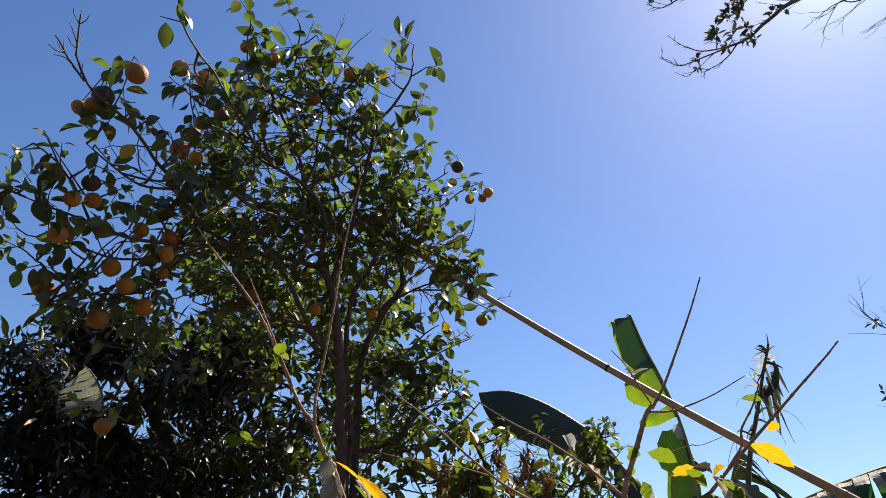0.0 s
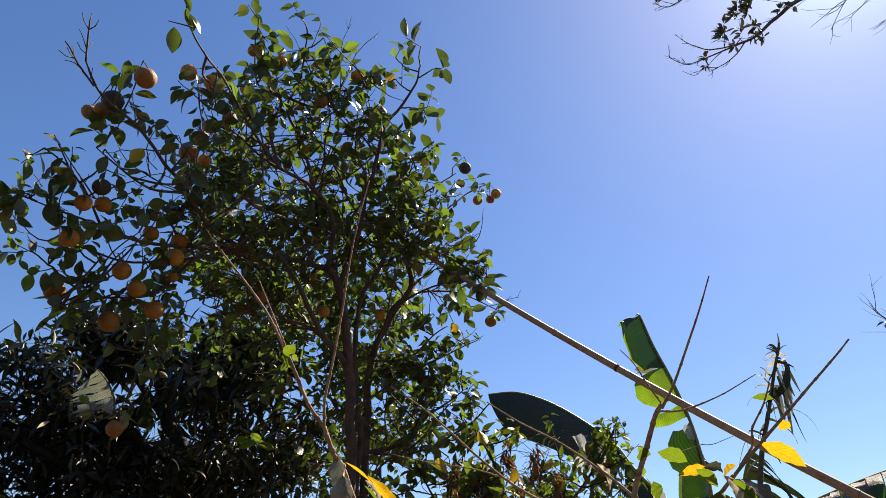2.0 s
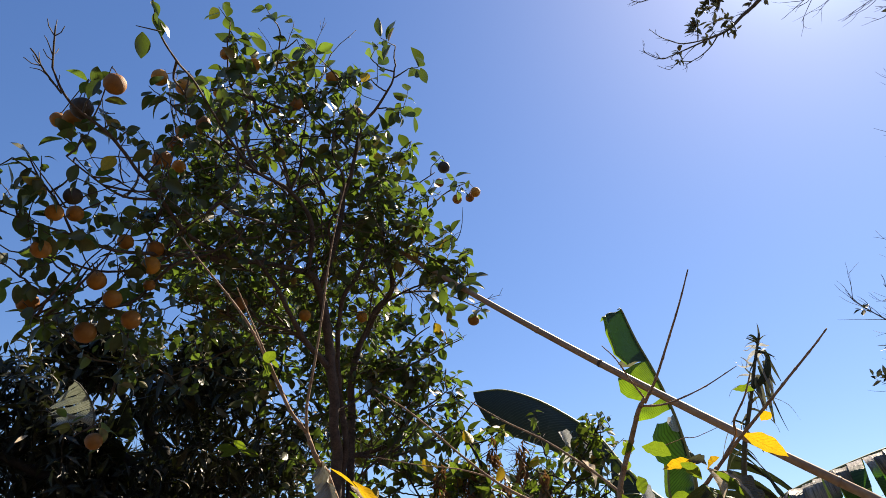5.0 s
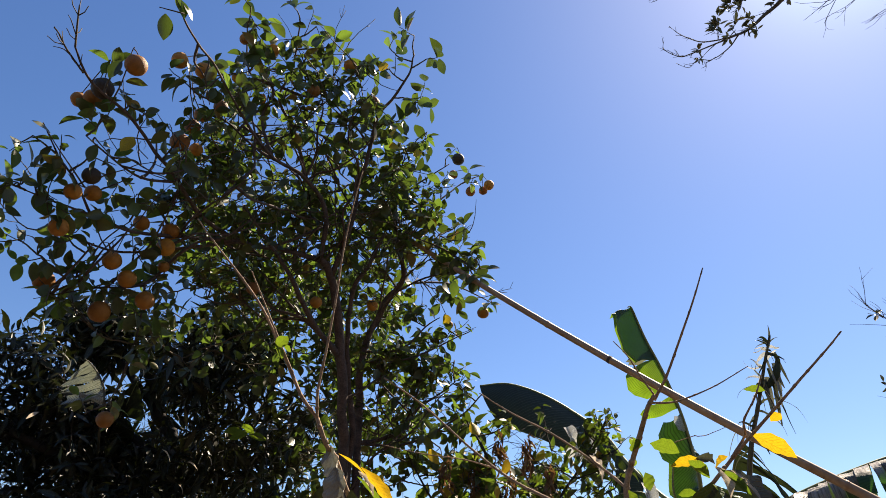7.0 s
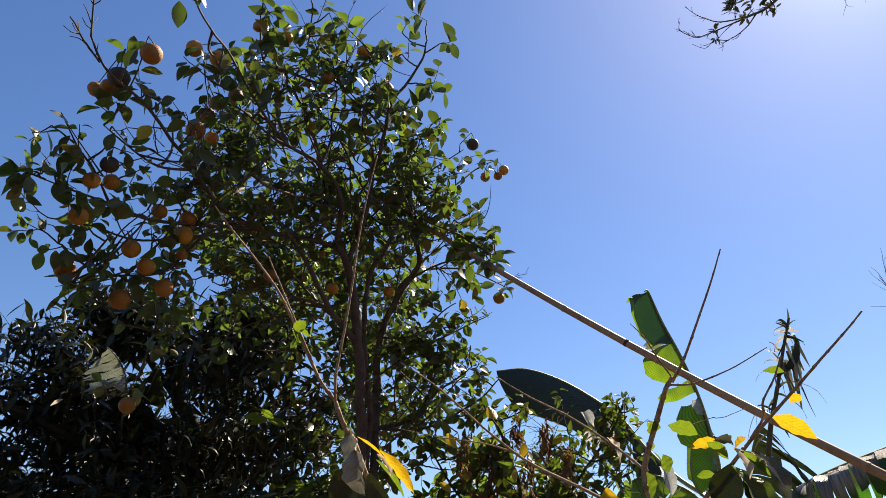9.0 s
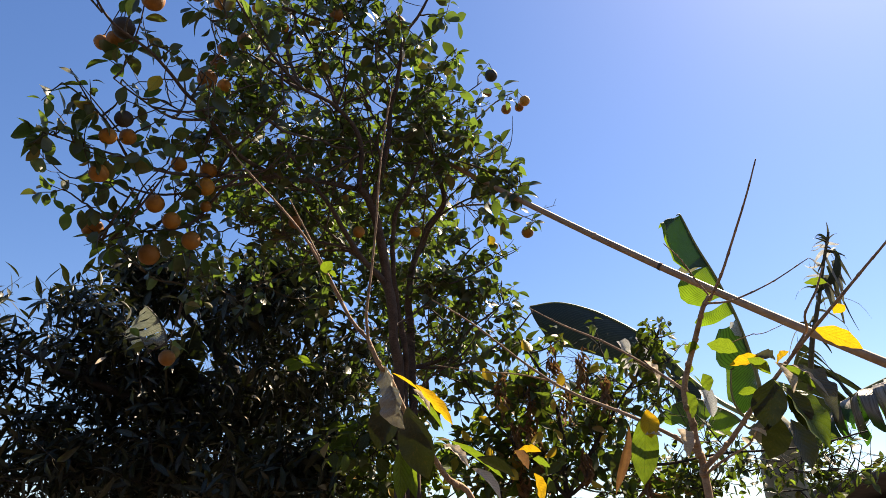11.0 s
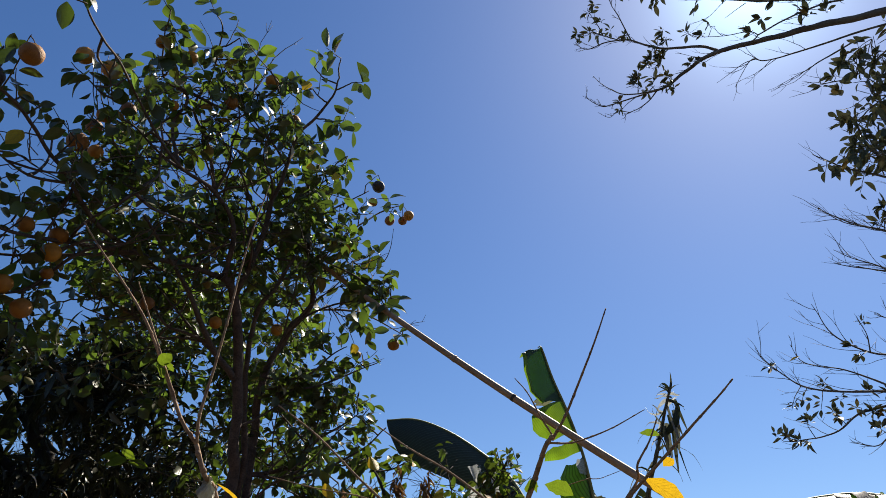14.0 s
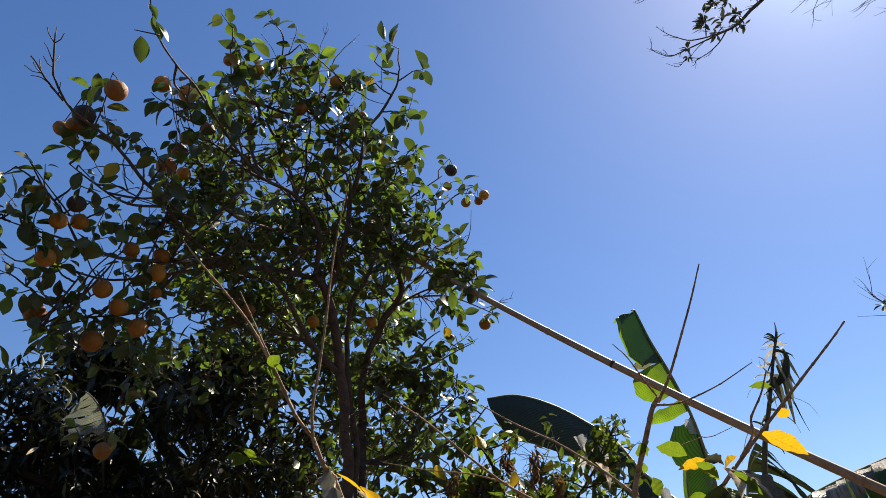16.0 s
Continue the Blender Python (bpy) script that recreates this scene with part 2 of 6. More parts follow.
BANANA_DEEP = leaf_material("mid_green_banana_leaf", [(0.0, (0.022, 0.055, 0.014)), (1.0, (0.035, 0.075, 0.018))], (0.10, 0.32, 0.02), 0.12, 0.42, veins=110, vein_depth=0.4, vein_colour=(0.008, 0.02, 0.006), vein_mix=0.6, vein_width=0.45)
BANANA_RIBBED = leaf_material("ribbed_banana_leaf", [(0.0, (0.022, 0.05, 0.014)), (1.0, (0.03, 0.065, 0.016))], (0.10, 0.30, 0.02), 0.11, 0.45, veins=34, vein_depth=0.5, vein_colour=(0.006, 0.014, 0.005), vein_mix=0.85, vein_width=0.5)
BANANA_STRIPS = bleached(BANANA_DEEP, "half_bleached_banana_leaf")
BARK = bark_material("citrus_bark", (0.040, 0.026, 0.020), (0.13, 0.085, 0.063))
TWIG = bark_material("green_twig", (0.05, 0.038, 0.022), (0.12, 0.088, 0.052), 40.0)
SHRUB_BARK = bark_material("pale_brown_bark", (0.17, 0.098, 0.058), (0.50, 0.33, 0.19), 30.0)
GREY_BARK = bark_material("grey_bark", (0.07, 0.06, 0.055), (0.17, 0.15, 0.13), 18.0)
DARK_BARK = bark_material("dark_bark", (0.02, 0.016, 0.013), (0.05, 0.04, 0.032), 18.0)
BAMBOO = bark_material("weathered_bamboo", (0.32, 0.19, 0.10), (0.50, 0.34, 0.20), 9.0, 0.55, 0.2)
BAMBOO_NODE = bark_material("bamboo_joint", (0.04, 0.03, 0.022), (0.12, 0.08, 0.05), 30.0)
STALK = bark_material("banana_stalk", (0.16, 0.19, 0.06), (0.30, 0.30, 0.13), 12.0, 0.5, 0.3)
SHEATH = bark_material("banana_sheath", (0.11, 0.12, 0.065), (0.34, 0.32, 0.21), 8.0, 0.6, 0.5)
ROOF = bark_material("weathered_roof_sheet", (0.05, 0.036, 0.028), (0.10, 0.075, 0.06), 4.0, 0.8, 0.3)
# soil kept dark in place of the shade that trees cast on it
SOIL = bark_material("shaded_soil", (0.030, 0.023, 0.016), (0.080, 0.060, 0.042), 1.5, 0.95, 0.8)
TIMBER = bark_material("dark_timber", (0.022, 0.017, 0.013), (0.055, 0.043, 0.033), 6.0)
WIRE = bark_material("cable", (0.02, 0.02, 0.02), (0.05, 0.05, 0.05), 20.0)


def peel_material(name, stops):
    mat, nodes, links, bsdf = nodes_of(name)
    info = nodes.new("ShaderNodeObjectInfo")
    colour = ramp(nodes, links, info.outputs["Random"], stops)
    coords = nodes.new("ShaderNodeTexCoord").outputs["Object"]
    broad = noise_of(nodes, links, 3.0, 4.0, coords)
    pores = nodes.new("ShaderNodeTexVoronoi")
    pores.inputs["Scale"].default_value = 30.0
    links.new(coords, pores.inputs["Vector"])
    colour = mix_colour(nodes, links, 0.7, colour, ramp(nodes, links, broad, [(0.3, (0.62, 0.6, 0.5)), (0.6, (1.05, 1.05, 1.0))]), "MULTIPLY")
    colour = mix_colour(nodes, links, 0.22, colour, ramp(nodes, links, pores.outputs["Distance"], [(0.0, (0.6, 0.55, 0.5)), (0.35, (1.0, 1.0, 1.0))]), "MULTIPLY")
    links.new(colour, bsdf.inputs["Base Color"])
    bsdf.inputs["Roughness"].default_value = 0.62
    bsdf.inputs["Subsurface Weight"].default_value = 0.08
    bsdf.inputs["Subsurface Radius"].default_value = (1.0, 0.45, 0.1)
    bsdf.inputs["Subsurface Scale"].default_value = 0.03
    height = maths(nodes, links, "ADD", pores.outputs["Distance"], maths(nodes, links, "MULTIPLY", broad, 0.8))
    links.new(bump_of(nodes, links, height, 0.22, 0.03), bsdf.inputs["Normal"])
    return mat


PEEL = peel_material("orange_peel", [(0.0, (0.21, 0.076, 0.009)), (0.5, (0.43, 0.165, 0.012)), (1.0, (0.61, 0.265, 0.016))])
# darker copy of the peel: the backlit fruits' shade is put into its colour
PEEL_SHADED = peel_material("shaded_orange_peel", [(0.0, (0.035, 0.024, 0.014)), (1.0, (0.075, 0.045, 0.022))])


# ---- building helpers ----
class Shape:
    """Vertices, faces and UVs gathered for one mesh."""

    def __init__(self):
        self.verts, self.faces, self.uvs = [], [], []

    def add(self, verts, faces, uvs):
        start = len(self.verts)
        self.verts += [tuple(v) for v in verts]
        self.faces += [tuple(start + i for i in f) for f in faces]
        self.uvs += [tuple(u) for u in uvs]

    def mesh(self, name, material):
        me = bpy.data.meshes.new(name)
        me.from_pydata(self.verts, [], self.faces)
        layer = me.uv_layers.new(name="UVMap")
        index = np.empty(len(me.loops), dtype=np.int32)
        me.loops.foreach_get("vertex_index", index)
        layer.data.foreach_set("uv", np.array(self.uvs, dtype=np.float32)[index].ravel())
        me.polygons.foreach_set("use_smooth", [True] * len(me.polygons))
        me.materials.append(material)
        me.update()
        return me


def thing(name, base, label, category, group="", kind=""):
    ob = new(name)
    ob.location = base
    ob.empty_display_size = 0.1
    return tagged(ob, label, category, group, kind)


def hung(name, me, parent, label="", kind="", place=None):
    """A mesh object as a part of parent; place is its pose in the world."""
    ob = new(name, me)
    ob.parent = parent
    if parent.type == "EMPTY":
        ob.matrix_parent_inverse = Matrix.Translation(-Vector(parent.location))
    else:
        ob.matrix_parent_inverse = parent.matrix_basis.inverted()
    if place is not None:
        ob.matrix_basis = place
    return tagged(ob, label, kind=kind)


def part(name, shape, material, parent, label="", kind=""):
    return hung(name, shape.mesh(name, material), parent, label, kind)


def smooth(points, steps=5):
    """A Catmull-Rom curve through the points."""
    p = [Vector(q) for q in points]
    if len(p) < 3:
        return [p[0].lerp(p[-1], i / steps) for i in range(steps + 1)]
    p = [p[0] * 2 - p[1], *p, p[-1] * 2 - p[-2]]
    out = []
    for a, b, c, d in zip(p, p[1:], p[2:], p[3:]):
        for i in range(steps):
            t = i / steps
            out.append(0.5 * ((2 * b) + (c - a) * t + (2 * a - 5 * b + 4 * c - d) * t * t + (3 * b - a - 3 * c + d) * t**3))
    return [*out, p[-2]]


def tube(shape, line, r0, r1, sides=6, rough=0.0, rng=random):
    """A tapered tube along the line, with uneven girth."""
    line = [Vector(q) for q in line]
    n, verts, uvs = len(line), [], []
    across = None
    for i, q in enumerate(line):
        way = (line[min(i + 1, n - 1)] - line[max(i - 1, 0)]).normalized()
        if across is None:
            across = way.orthogonal().normalized()
        across = (across - way * across.dot(way)).normalized()
        other = way.cross(across)
        r = r0 + (r1 - r0) * i / (n - 1)
        for k in range(sides):
            a = 2 * math.pi * k / sides
            rr = r * (1 + rough * (rng.random() - 0.5) * 2)
            verts.append(q + (across * math.cos(a) + other * math.sin(a)) * rr)
            uvs.append((k / sides, i / n))
    faces = [(i * sides + k, i * sides + (k + 1) % sides, (i + 1) * sides + (k + 1) % sides, (i + 1) * sides + k) for i in range(n - 1) for k in range(sides)]
    faces += [tuple(range(sides))[::-1], tuple(range((n - 1) * sides, n * sides))]
    shape.add(verts, faces, uvs)


def blade(profile, fold, curl, wave=0.0, seed=0, twist=0.0, ripple=0.0):
    """A leaf of length 1 along +y: verts, faces and UVs from half-widths at even stations."""
    rng = random.Random(seed)
    n, verts, uvs = len(profile), [], []
    for i, w in enumerate(profile):
        s = i / (n - 1)
        dip = -curl * s * s
        roll = twist * s
        for k, (u, lift) in enumerate(((-1, 1), (-0.5, 0.45), (0, 0), (0.5, 0.45), (1, 1))):
            x, z = u * w, fold * w * lift + wave * (rng.random() - 0.5) * abs(u) + ripple * w * abs(u) * math.sin(s * 22 + u)
            verts.append((x * math.cos(roll) - z * math.sin(roll), s - 0.15 * curl * s * s, dip + x * math.sin(roll) + z * math.cos(roll)))
            uvs.append((0.5 + 0.5 * u, s))
    faces = [(i * 5 + k, i * 5 + k + 1, (i + 1) * 5 + k + 1, (i + 1) * 5 + k) for i in range(n - 1) for k in range(4)]
    return verts, faces, uvs


def simple_blade(profile, fold, curl, skew=0.0):
    """A lighter leaf, two faces across."""
    n, verts, uvs = len(profile), [], []
    for i, w in enumerate(profile):
        s = i / (n - 1)
        for u in (-1, 0, 1):
            verts.append((u * w + skew * s * s, s - 0.15 * curl * s * s, -curl * s * s + fold * w * abs(u)))
            uvs.append((0.5 + 0.5 * u, s))
    faces = [(i * 3 + k, i * 3 + k + 1, (i + 1) * 3 + k + 1, (i + 1) * 3 + k) for i in range(n - 1) for k in range(2)]
    return verts, faces, uvs


def leaf_pose(at, way, face, size):
    """Pose of a leaf that grows from at along way, its upper side towards face."""
    y = way.normalized()
    z = (face - y * face.dot(y))
    z = z.normalized() if z.length > 1e-4 else y.orthogonal().normalized()
    x = y.cross(z)
    m = Matrix((x, y, z)).transposed().to_4x4()
    return Matrix.Translation(at) @ m @ Matrix.Scale(size, 4)


def any_way(rng):
    while True:
        v = Vector((rng.uniform(-1, 1), rng.uniform(-1, 1), rng.uniform(-1, 1)))
        if 0.05 < v.length < 1:
            return v.normalized()


class Crown:
    """The wood and leaves of one tree or bush, gathered limb by limb."""

    def __init__(self, base, label, category, name, seed):
        self.ob = thing(name, base, label, category)
        self.rng = random.Random(seed)
        self.nodes, self.leaves, self.twigs, self.sprigs = [], [], Shape(), []

    def limb(self, points, r0, r1, material, name="limb", sides=8, steps=6, label=""):
        line = smooth(points, steps)
        line = [line[0], *(q + noise.noise_vector(q * 9) * min(0.012, 0.5 * r0) for q in line[1:-1]), line[-1]]
        shape = Shape()
        tube(shape, line, r0, r1, sides, 0.10, self.rng)
        part(name, shape, material, self.ob, label)
        self.nodes += line
        return line

    def near(self, place):
        return min(self.nodes, key=lambda q: (q - place).length_squared)

    def below(self, place):
        """The nearest wood that lies lower than place, so that twigs grow upwards."""
        return min(self.nodes, key=lambda q: (q - place).length_squared + (3 * max(0.0, q.z - place.z + 0.05)) ** 2)

    def shoot(self, line, r0, r1, sides=5):
        tube(self.twigs, line, r0, r1, sides, 0.05, self.rng)
        self.sprigs += line

    def spurs(self, line, count, length, radius=0.0018):
        """Short knobbly side twigs along a line."""
        rng = self.rng
        for k in range(count):
            i = rng.randrange(1, len(line) - 1)
            along = (line[i + 1] - line[i - 1]).normalized()
            way = (along * 0.8 + any_way(rng)).normalized()
            q = line[i] + way * length * rng.uniform(0.4, 0.7)
            end = q + (way + along * 0.5 + Vector((0, 0, 0.3)) + any_way(rng) * 0.3).normalized() * length * rng.uniform(0.3, 0.6)
            self.shoot([line[i], q, end], radius, radius * 0.7, 4)

    def leafy(self, start, way, length, gap, size, count=None, bare=0.15, spread=0.75, droop=0.25):
        """A twig from start along way, with leaves in a spiral."""
        rng = self.rng
        bend = any_way(rng) * 0.35
        line = [start]
        for i in range(4):
            way = (way + bend * 0.25 + Vector((0, 0, 0.04))).normalized()
            line.append(line[-1] + way * length / 4)
        line = [line[0], *(q + any_way(rng) * 0.0025 for q in line[1:])]
        self.shoot(line, 0.0024, 0.0013, 4)
        n = count or max(2, int(length * (1 - bare) / gap))
        turn = rng.random() * 6.28
        for i in range(n):
            s = bare + (1 - bare) * (i + 0.6) / n
            k = min(int(s * 4), 3)
            at = line[k].lerp(line[k + 1], s * 4 - k)
            along = (line[k + 1] - line[k]).normalized()
            turn += 2.4
            side = along.orthogonal().normalized()
            side = (Matrix.Rotation(turn, 3, along) @ side)
            grow = (along * (1 - spread) + side * spread + Vector((0, 0, -droop * rng.random()))).normalized()
            face = Vector((0, 0, 1)) * 0.8 + along * 0.5 + any_way(rng) * 0.75
            self.leaves.append((at + grow * 0.008, grow, face, size * rng.uniform(0.55, 1.25)))

    def clump(self, centre, radius, leaves, gap=0.022, size=0.088, droop=0.4):
        """A branchlet from the nearest wood to centre, with leafy twigs round it."""
        rng = self.rng
        centre = Vector(centre)
        root = self.below(centre)
        mid = root.lerp(centre, 0.5) + any_way(rng) * 0.08 * (centre - root).length - Vector((0, 0, 0.06 * (centre - root).length))
        line = smooth([root, mid, centre], 6)
        line = [line[0], *(q + any_way(rng) * 0.014 * (centre - root).length for q in line[1:-1]), line[-1]]
        self.shoot(line, 0.0042, 0.0026)
        self.nodes += line[3:]
        per = 5
        for i in range(max(1, round(leaves / per))):
            start = line[rng.randrange(4, len(line))] if i else line[-1]
            goal = centre + any_way(rng) * radius * rng.uniform(0.5, 1.0)
            way = goal - start
            self.leafy(start, way.normalized() if way.length > 0.01 else any_way(rng), max(0.09, min(way.length, 0.26)), gap, size, per, droop=droop)

    def fill(self, centre, radii, clumps, radius, leaves, size=0.088, edge=0.6):
        """Clumps spread through an ellipsoid, more towards its skin."""
        for _ in range(clumps):
            v = any_way(self.rng) * (edge + (1 - edge) * self.rng.random()) if self.rng.random() < 0.6 else any_way(self.rng) * self.rng.random()
            self.clump(Vector(centre) + Vector((v.x * radii[0], v.y * radii[1], v.z * radii[2])), radius * self.rng.uniform(0.7, 1.2), leaves, size=size)

    def finish(self, blades, material, single, twig_material, eye=(0, 0, 1.7), twig_label="", name="leaf"):
        """Twigs as one part; the leaves nearest the path one by one, the rest joined."""
        if self.twigs.verts:
            part("twig_growth", self.twigs, twig_material, self.ob, twig_label, "stuff")
        eye = Vector(eye)
        self.leaves.sort(key=lambda l: (l[0] - eye).length_squared)
        models = []
        for b in blades:
            shape = Shape()
            shape.add(*b)
            models.append(shape.mesh(name, material))
        for l in self.leaves[:single]:
            hung(name, self.rng.choice(models), self.ob, place=leaf_pose(*l))
        rest = Shape()
        arrays = [np.array([(*v, 1) for v in b[0]]).T for b in blades]
        for l in self.leaves[single:]:
            k = self.rng.randrange(len(blades))
            verts = (np.array(leaf_pose(*l)) @ arrays[k])[:3].T
            rest.add(verts, blades[k][1], blades[k][2])
        if rest.verts:
            part("foliage", rest, material, self.ob, kind="stuff")


def cupped_blade(profile, cup, curl, skew=0.0):
    """A leathery leaf, four faces across, hollowed like a spoon."""
    n, verts, uvs = len(profile), [], []
    for i, w in enumerate(profile):
        s = i / (n - 1)
        for u in (-1, -0.55, 0, 0.55, 1):
            verts.append((u * w + skew * s * s, s - 0.15 * curl * s * s, -curl * s * s + cup * w * abs(u) ** 1.6 + 0.012 * math.sin(9 * s + 2.2 * u) * abs(u)))
            uvs.append((0.5 + 0.5 * u, s))
    faces = [(i * 5 + k, i * 5 + k + 1, (i + 1) * 5 + k + 1, (i + 1) * 5 + k) for i in range(n - 1) for k in range(4)]
    return verts, faces, uvs


CITRUS_BLADES = [cupped_blade([w * k for w in (0.025, 0.145, 0.232, 0.278, 0.288, 0.268, 0.212, 0.118, 0.0)], f, c, s) for k, f, c, s in ((1.0, 0.25, 0.12, 0.03), (0.9, 0.45, 0.2, -0.04), (1.12, 0.1, 0.3, 0.02), (0.95, 0.6, 0.05, 0.0), (1.05, 0.3, -0.12, 0.05), (0.9, 0.2, 0.5, -0.03), (1.1, 0.35, 0.25, 0.06))]
NARROW_BLADES = [simple_blade((0.015, 0.08, 0.118, 0.110, 0.068, 0.0), f, c, s) for f, c, s in ((0.3, 0.2, 0.04), (0.6, 0.35, -0.05), (0.15, 0.1, 0.02))]
LANCE_BLADES = [simple_blade((0.02, 0.11, 0.175, 0.195, 0.165, 0.09, 0.0), f, c, s) for f, c, s in ((0.3, 0.15, 0.03), (0.5, 0.3, -0.04), (0.2, -0.1, 0.02))]
SMALL_BLADES = [simple_blade((0.03, 0.17, 0.25, 0.255, 0.2, 0.1, 0.0), f, c, s) for f, c, s in ((0.3, 0.15, 0.03), (0.5, 0.3, -0.04), (0.2, -0.1, 0.02))]

# ---- ground ----
def make_ground():
    shape = Shape()
    rings = [0, 2, 4, 7, 12, 25, 60, 150, 400, 1200]
    rng = random.Random(5)
    verts, uvs, sides = [(0, 0, 0)], [(0, 0)], 48
    for r in rings[1:]:
        for k in range(sides):
            a = 2 * math.pi * k / sides
            verts.append((r * math.cos(a), r * math.sin(a), rng.uniform(-0.03, 0.03) if r < 30 else 0))
            uvs.append((r, k))
    faces = [(0, 1 + k, 1 + (k + 1) % sides) for k in range(sides)]
    for i in range(len(rings) - 2):
        a, b = 1 + i * sides, 1 + (i + 1) * sides
        faces += [(a + k, b + k, b + (k + 1) % sides, a + (k + 1) % sides) for k in range(sides)]
    shape.add(verts, faces, uvs)
    return tagged(new("ground", shape.mesh("ground", SOIL)), "unseen garden soil, canopy shade put into its dark colour", "ground", kind="structure")


make_ground()
GROUND = -0.03


def make_sky_blocker():
    """An unseen plain timber wall, added at the camera's back to block sky light."""
    boards, rng = Shape(), random.Random(71)
    for i in range(48):
        z, lap = 4.4 * i / 48 + GROUND, rng.uniform(0.0, 0.006)
        verts = [(x, y, zz) for x in (-8.0, 8.0) for y, zz in ((-2.6 + lap, z), (-2.6 + lap, z + 0.087), (-2.85, z + 0.0915), (-2.85, z))]
        boards.add(verts, [(0, 1, 5, 4), (1, 2, 6, 5), (2, 3, 7, 6), (3, 0, 4, 7), (3, 2, 1, 0), (4, 5, 6, 7)], [(0, 0)] * 8)
    tagged(new("sky_block_wall", boards.mesh("sky_block_wall", TIMBER)), "unseen dark board wall added behind the camera to block sky light", "wall", kind="structure")


make_sky_blocker()


# ---- the orange tree ----
def make_orange_tree():
    foot = Vector((-0.44, 3.14, 2.44))
    tree = Crown((foot.x, foot.y, GROUND), "orange tree with dark glossy leaves and ripe fruit, many thin limbs", "orange tree", "orange_tree", 11)
    tree.limb([(foot.x + 0.05, foot.y + 0.05, GROUND), (foot.x + 0.02, foot.y, 0.9), foot, (-0.45, 3.05, 2.73), (-0.47, 2.92, 3.01), (-0.49, 2.81, 3.21), (-0.53, 2.71, 3.34), (-0.57, 2.64, 3.38)], 0.030, 0.018, BARK, "trunk", 10)
    tree.limb([(foot.x - 0.05, foot.y + 0.08, GROUND), (foot.x + 0.02, foot.y + 0.1, 1.0), (-0.42, 3.19, 2.45), (-0.41, 3.10, 2.74), (-0.44, 3.02, 2.94), (-0.45, 2.92, 3.13), (-0.42, 2.80, 3.31), (-0.35, 2.74, 3.43), (-0.28, 2.68, 3.56)], 0.020, 0.008, BARK, "trunk", 8)
    tree.limb([(foot.x + 0.12, foot.y + 0.15, GROUND), (foot.x + 0.1, foot.y + 0.1, 1.0), (-0.39, 3.20, 2.68), (-0.39, 3.08, 3.05), (-0.31, 3.04, 3.29), (-0.20, 2.96, 3.47), (-0.23, 2.87, 3.64), (-0.26, 2.80, 3.84), (-0.28, 2.72, 4.03)], 0.023, 0.009, BARK, "trunk", 9)
    tree.limb([(-0.47, 2.92, 3.01), (-0.59, 2.75, 3.11), (-0.66, 2.57, 3.22), (-0.76, 2.42, 3.34), (-0.85, 2.28, 3.43)], 0.0158, 0.0053, BARK)
    tree.limb([(-0.57, 2.64, 3.38), (-0.71, 2.54, 3.37), (-0.88, 2.44, 3.35), (-0.98, 2.23, 3.33), (-1.02, 2.01, 3.35), (-1.05, 1.85, 3.36), (-1.09, 1.67, 3.38), (-1.14, 1.50, 3.37), (-1.15, 1.38, 3.40)], 0.0125, 0.0030, BARK)
    tree.limb([(-0.57, 2.64, 3.38), (-0.55, 2.51, 3.57), (-0.63, 2.37, 3.65), (-0.74, 2.18, 3.62), (-0.79, 1.86, 3.58)], 0.0135, 0.0048, BARK)
    tree.limb([(-0.79, 1.86, 3.58), (-0.79, 1.56, 3.51), (-0.79, 1.40, 3.45), (-0.80, 1.30, 3.44), (-0.80, 1.21, 3.47), (-0.79, 1.16, 3.48)], 0.0046, 0.0018, BARK)
    tree.limb([(-0.52, 2.71, 3.34), (-0.44, 2.61, 3.54), (-0.41, 2.53, 3.75), (-0.37, 2.47, 3.84), (-0.33, 2.39, 4.03), (-0.26, 2.36, 4.14), (-0.18, 2.29, 4.22), (-0.16, 2.23, 4.29)], 0.0144, 0.0037, BARK)
    tree.limb([(-0.63, 2.37, 3.65), (-0.68, 2.29, 3.83), (-0.76, 2.21, 3.97), (-0.71, 2.16, 4.12), (-0.67, 2.02, 4.26)], 0.0086, 0.0030, BARK)
    tree.limb([(-0.74, 2.18, 3.62), (-0.80, 2.14, 3.80), (-0.76, 2.11, 3.93), (-0.87, 2.07, 4.00), (-0.87, 1.94, 4.13)], 0.0079, 0.0030, BARK)
    tree.limb([(-0.88, 2.44, 3.35), (-1.07, 2.24, 3.25), (-1.18, 2.06, 3.16), (-1.25, 1.90, 3.13), (-1.35, 1.78, 3.11), (-1.43, 1.72, 3.12)], 0.0094, 0.0014, BARK)
    tree.limb([(-1.02, 2.01, 3.35), (-1.11, 1.90, 3.29), (-1.18, 1.76, 3.29), (-1.21, 1.67, 3.29)], 0.0058, 0.0019, BARK)
    tree.limb([(-1.25, 1.90, 3.13), (-1.27, 1.78, 3.19), (-1.31, 1.72, 3.24), (-1.34, 1.63, 3.31)], 0.0050, 0.0019, BARK)
    tree.limb([(-0.88, 2.44, 3.35), (-1.06, 2.31, 3.24), (-1.24, 2.17, 3.13), (-1.37, 2.03, 3.11), (-1.49, 1.96, 3.10)], 0.0072, 0.0023, BARK)
    tree.limb([(-1.06, 2.31, 3.24), (-1.18, 2.29, 3.06), (-1.33, 2.24, 3.01), (-1.49, 2.18, 2.94)], 0.0065, 0.0023, BARK)
    tree.limb([(-0.26, 2.80, 3.84), (-0.10, 2.86, 4.02), (0.03, 2.89, 4.15)], 0.0065, 0.0023, BARK)
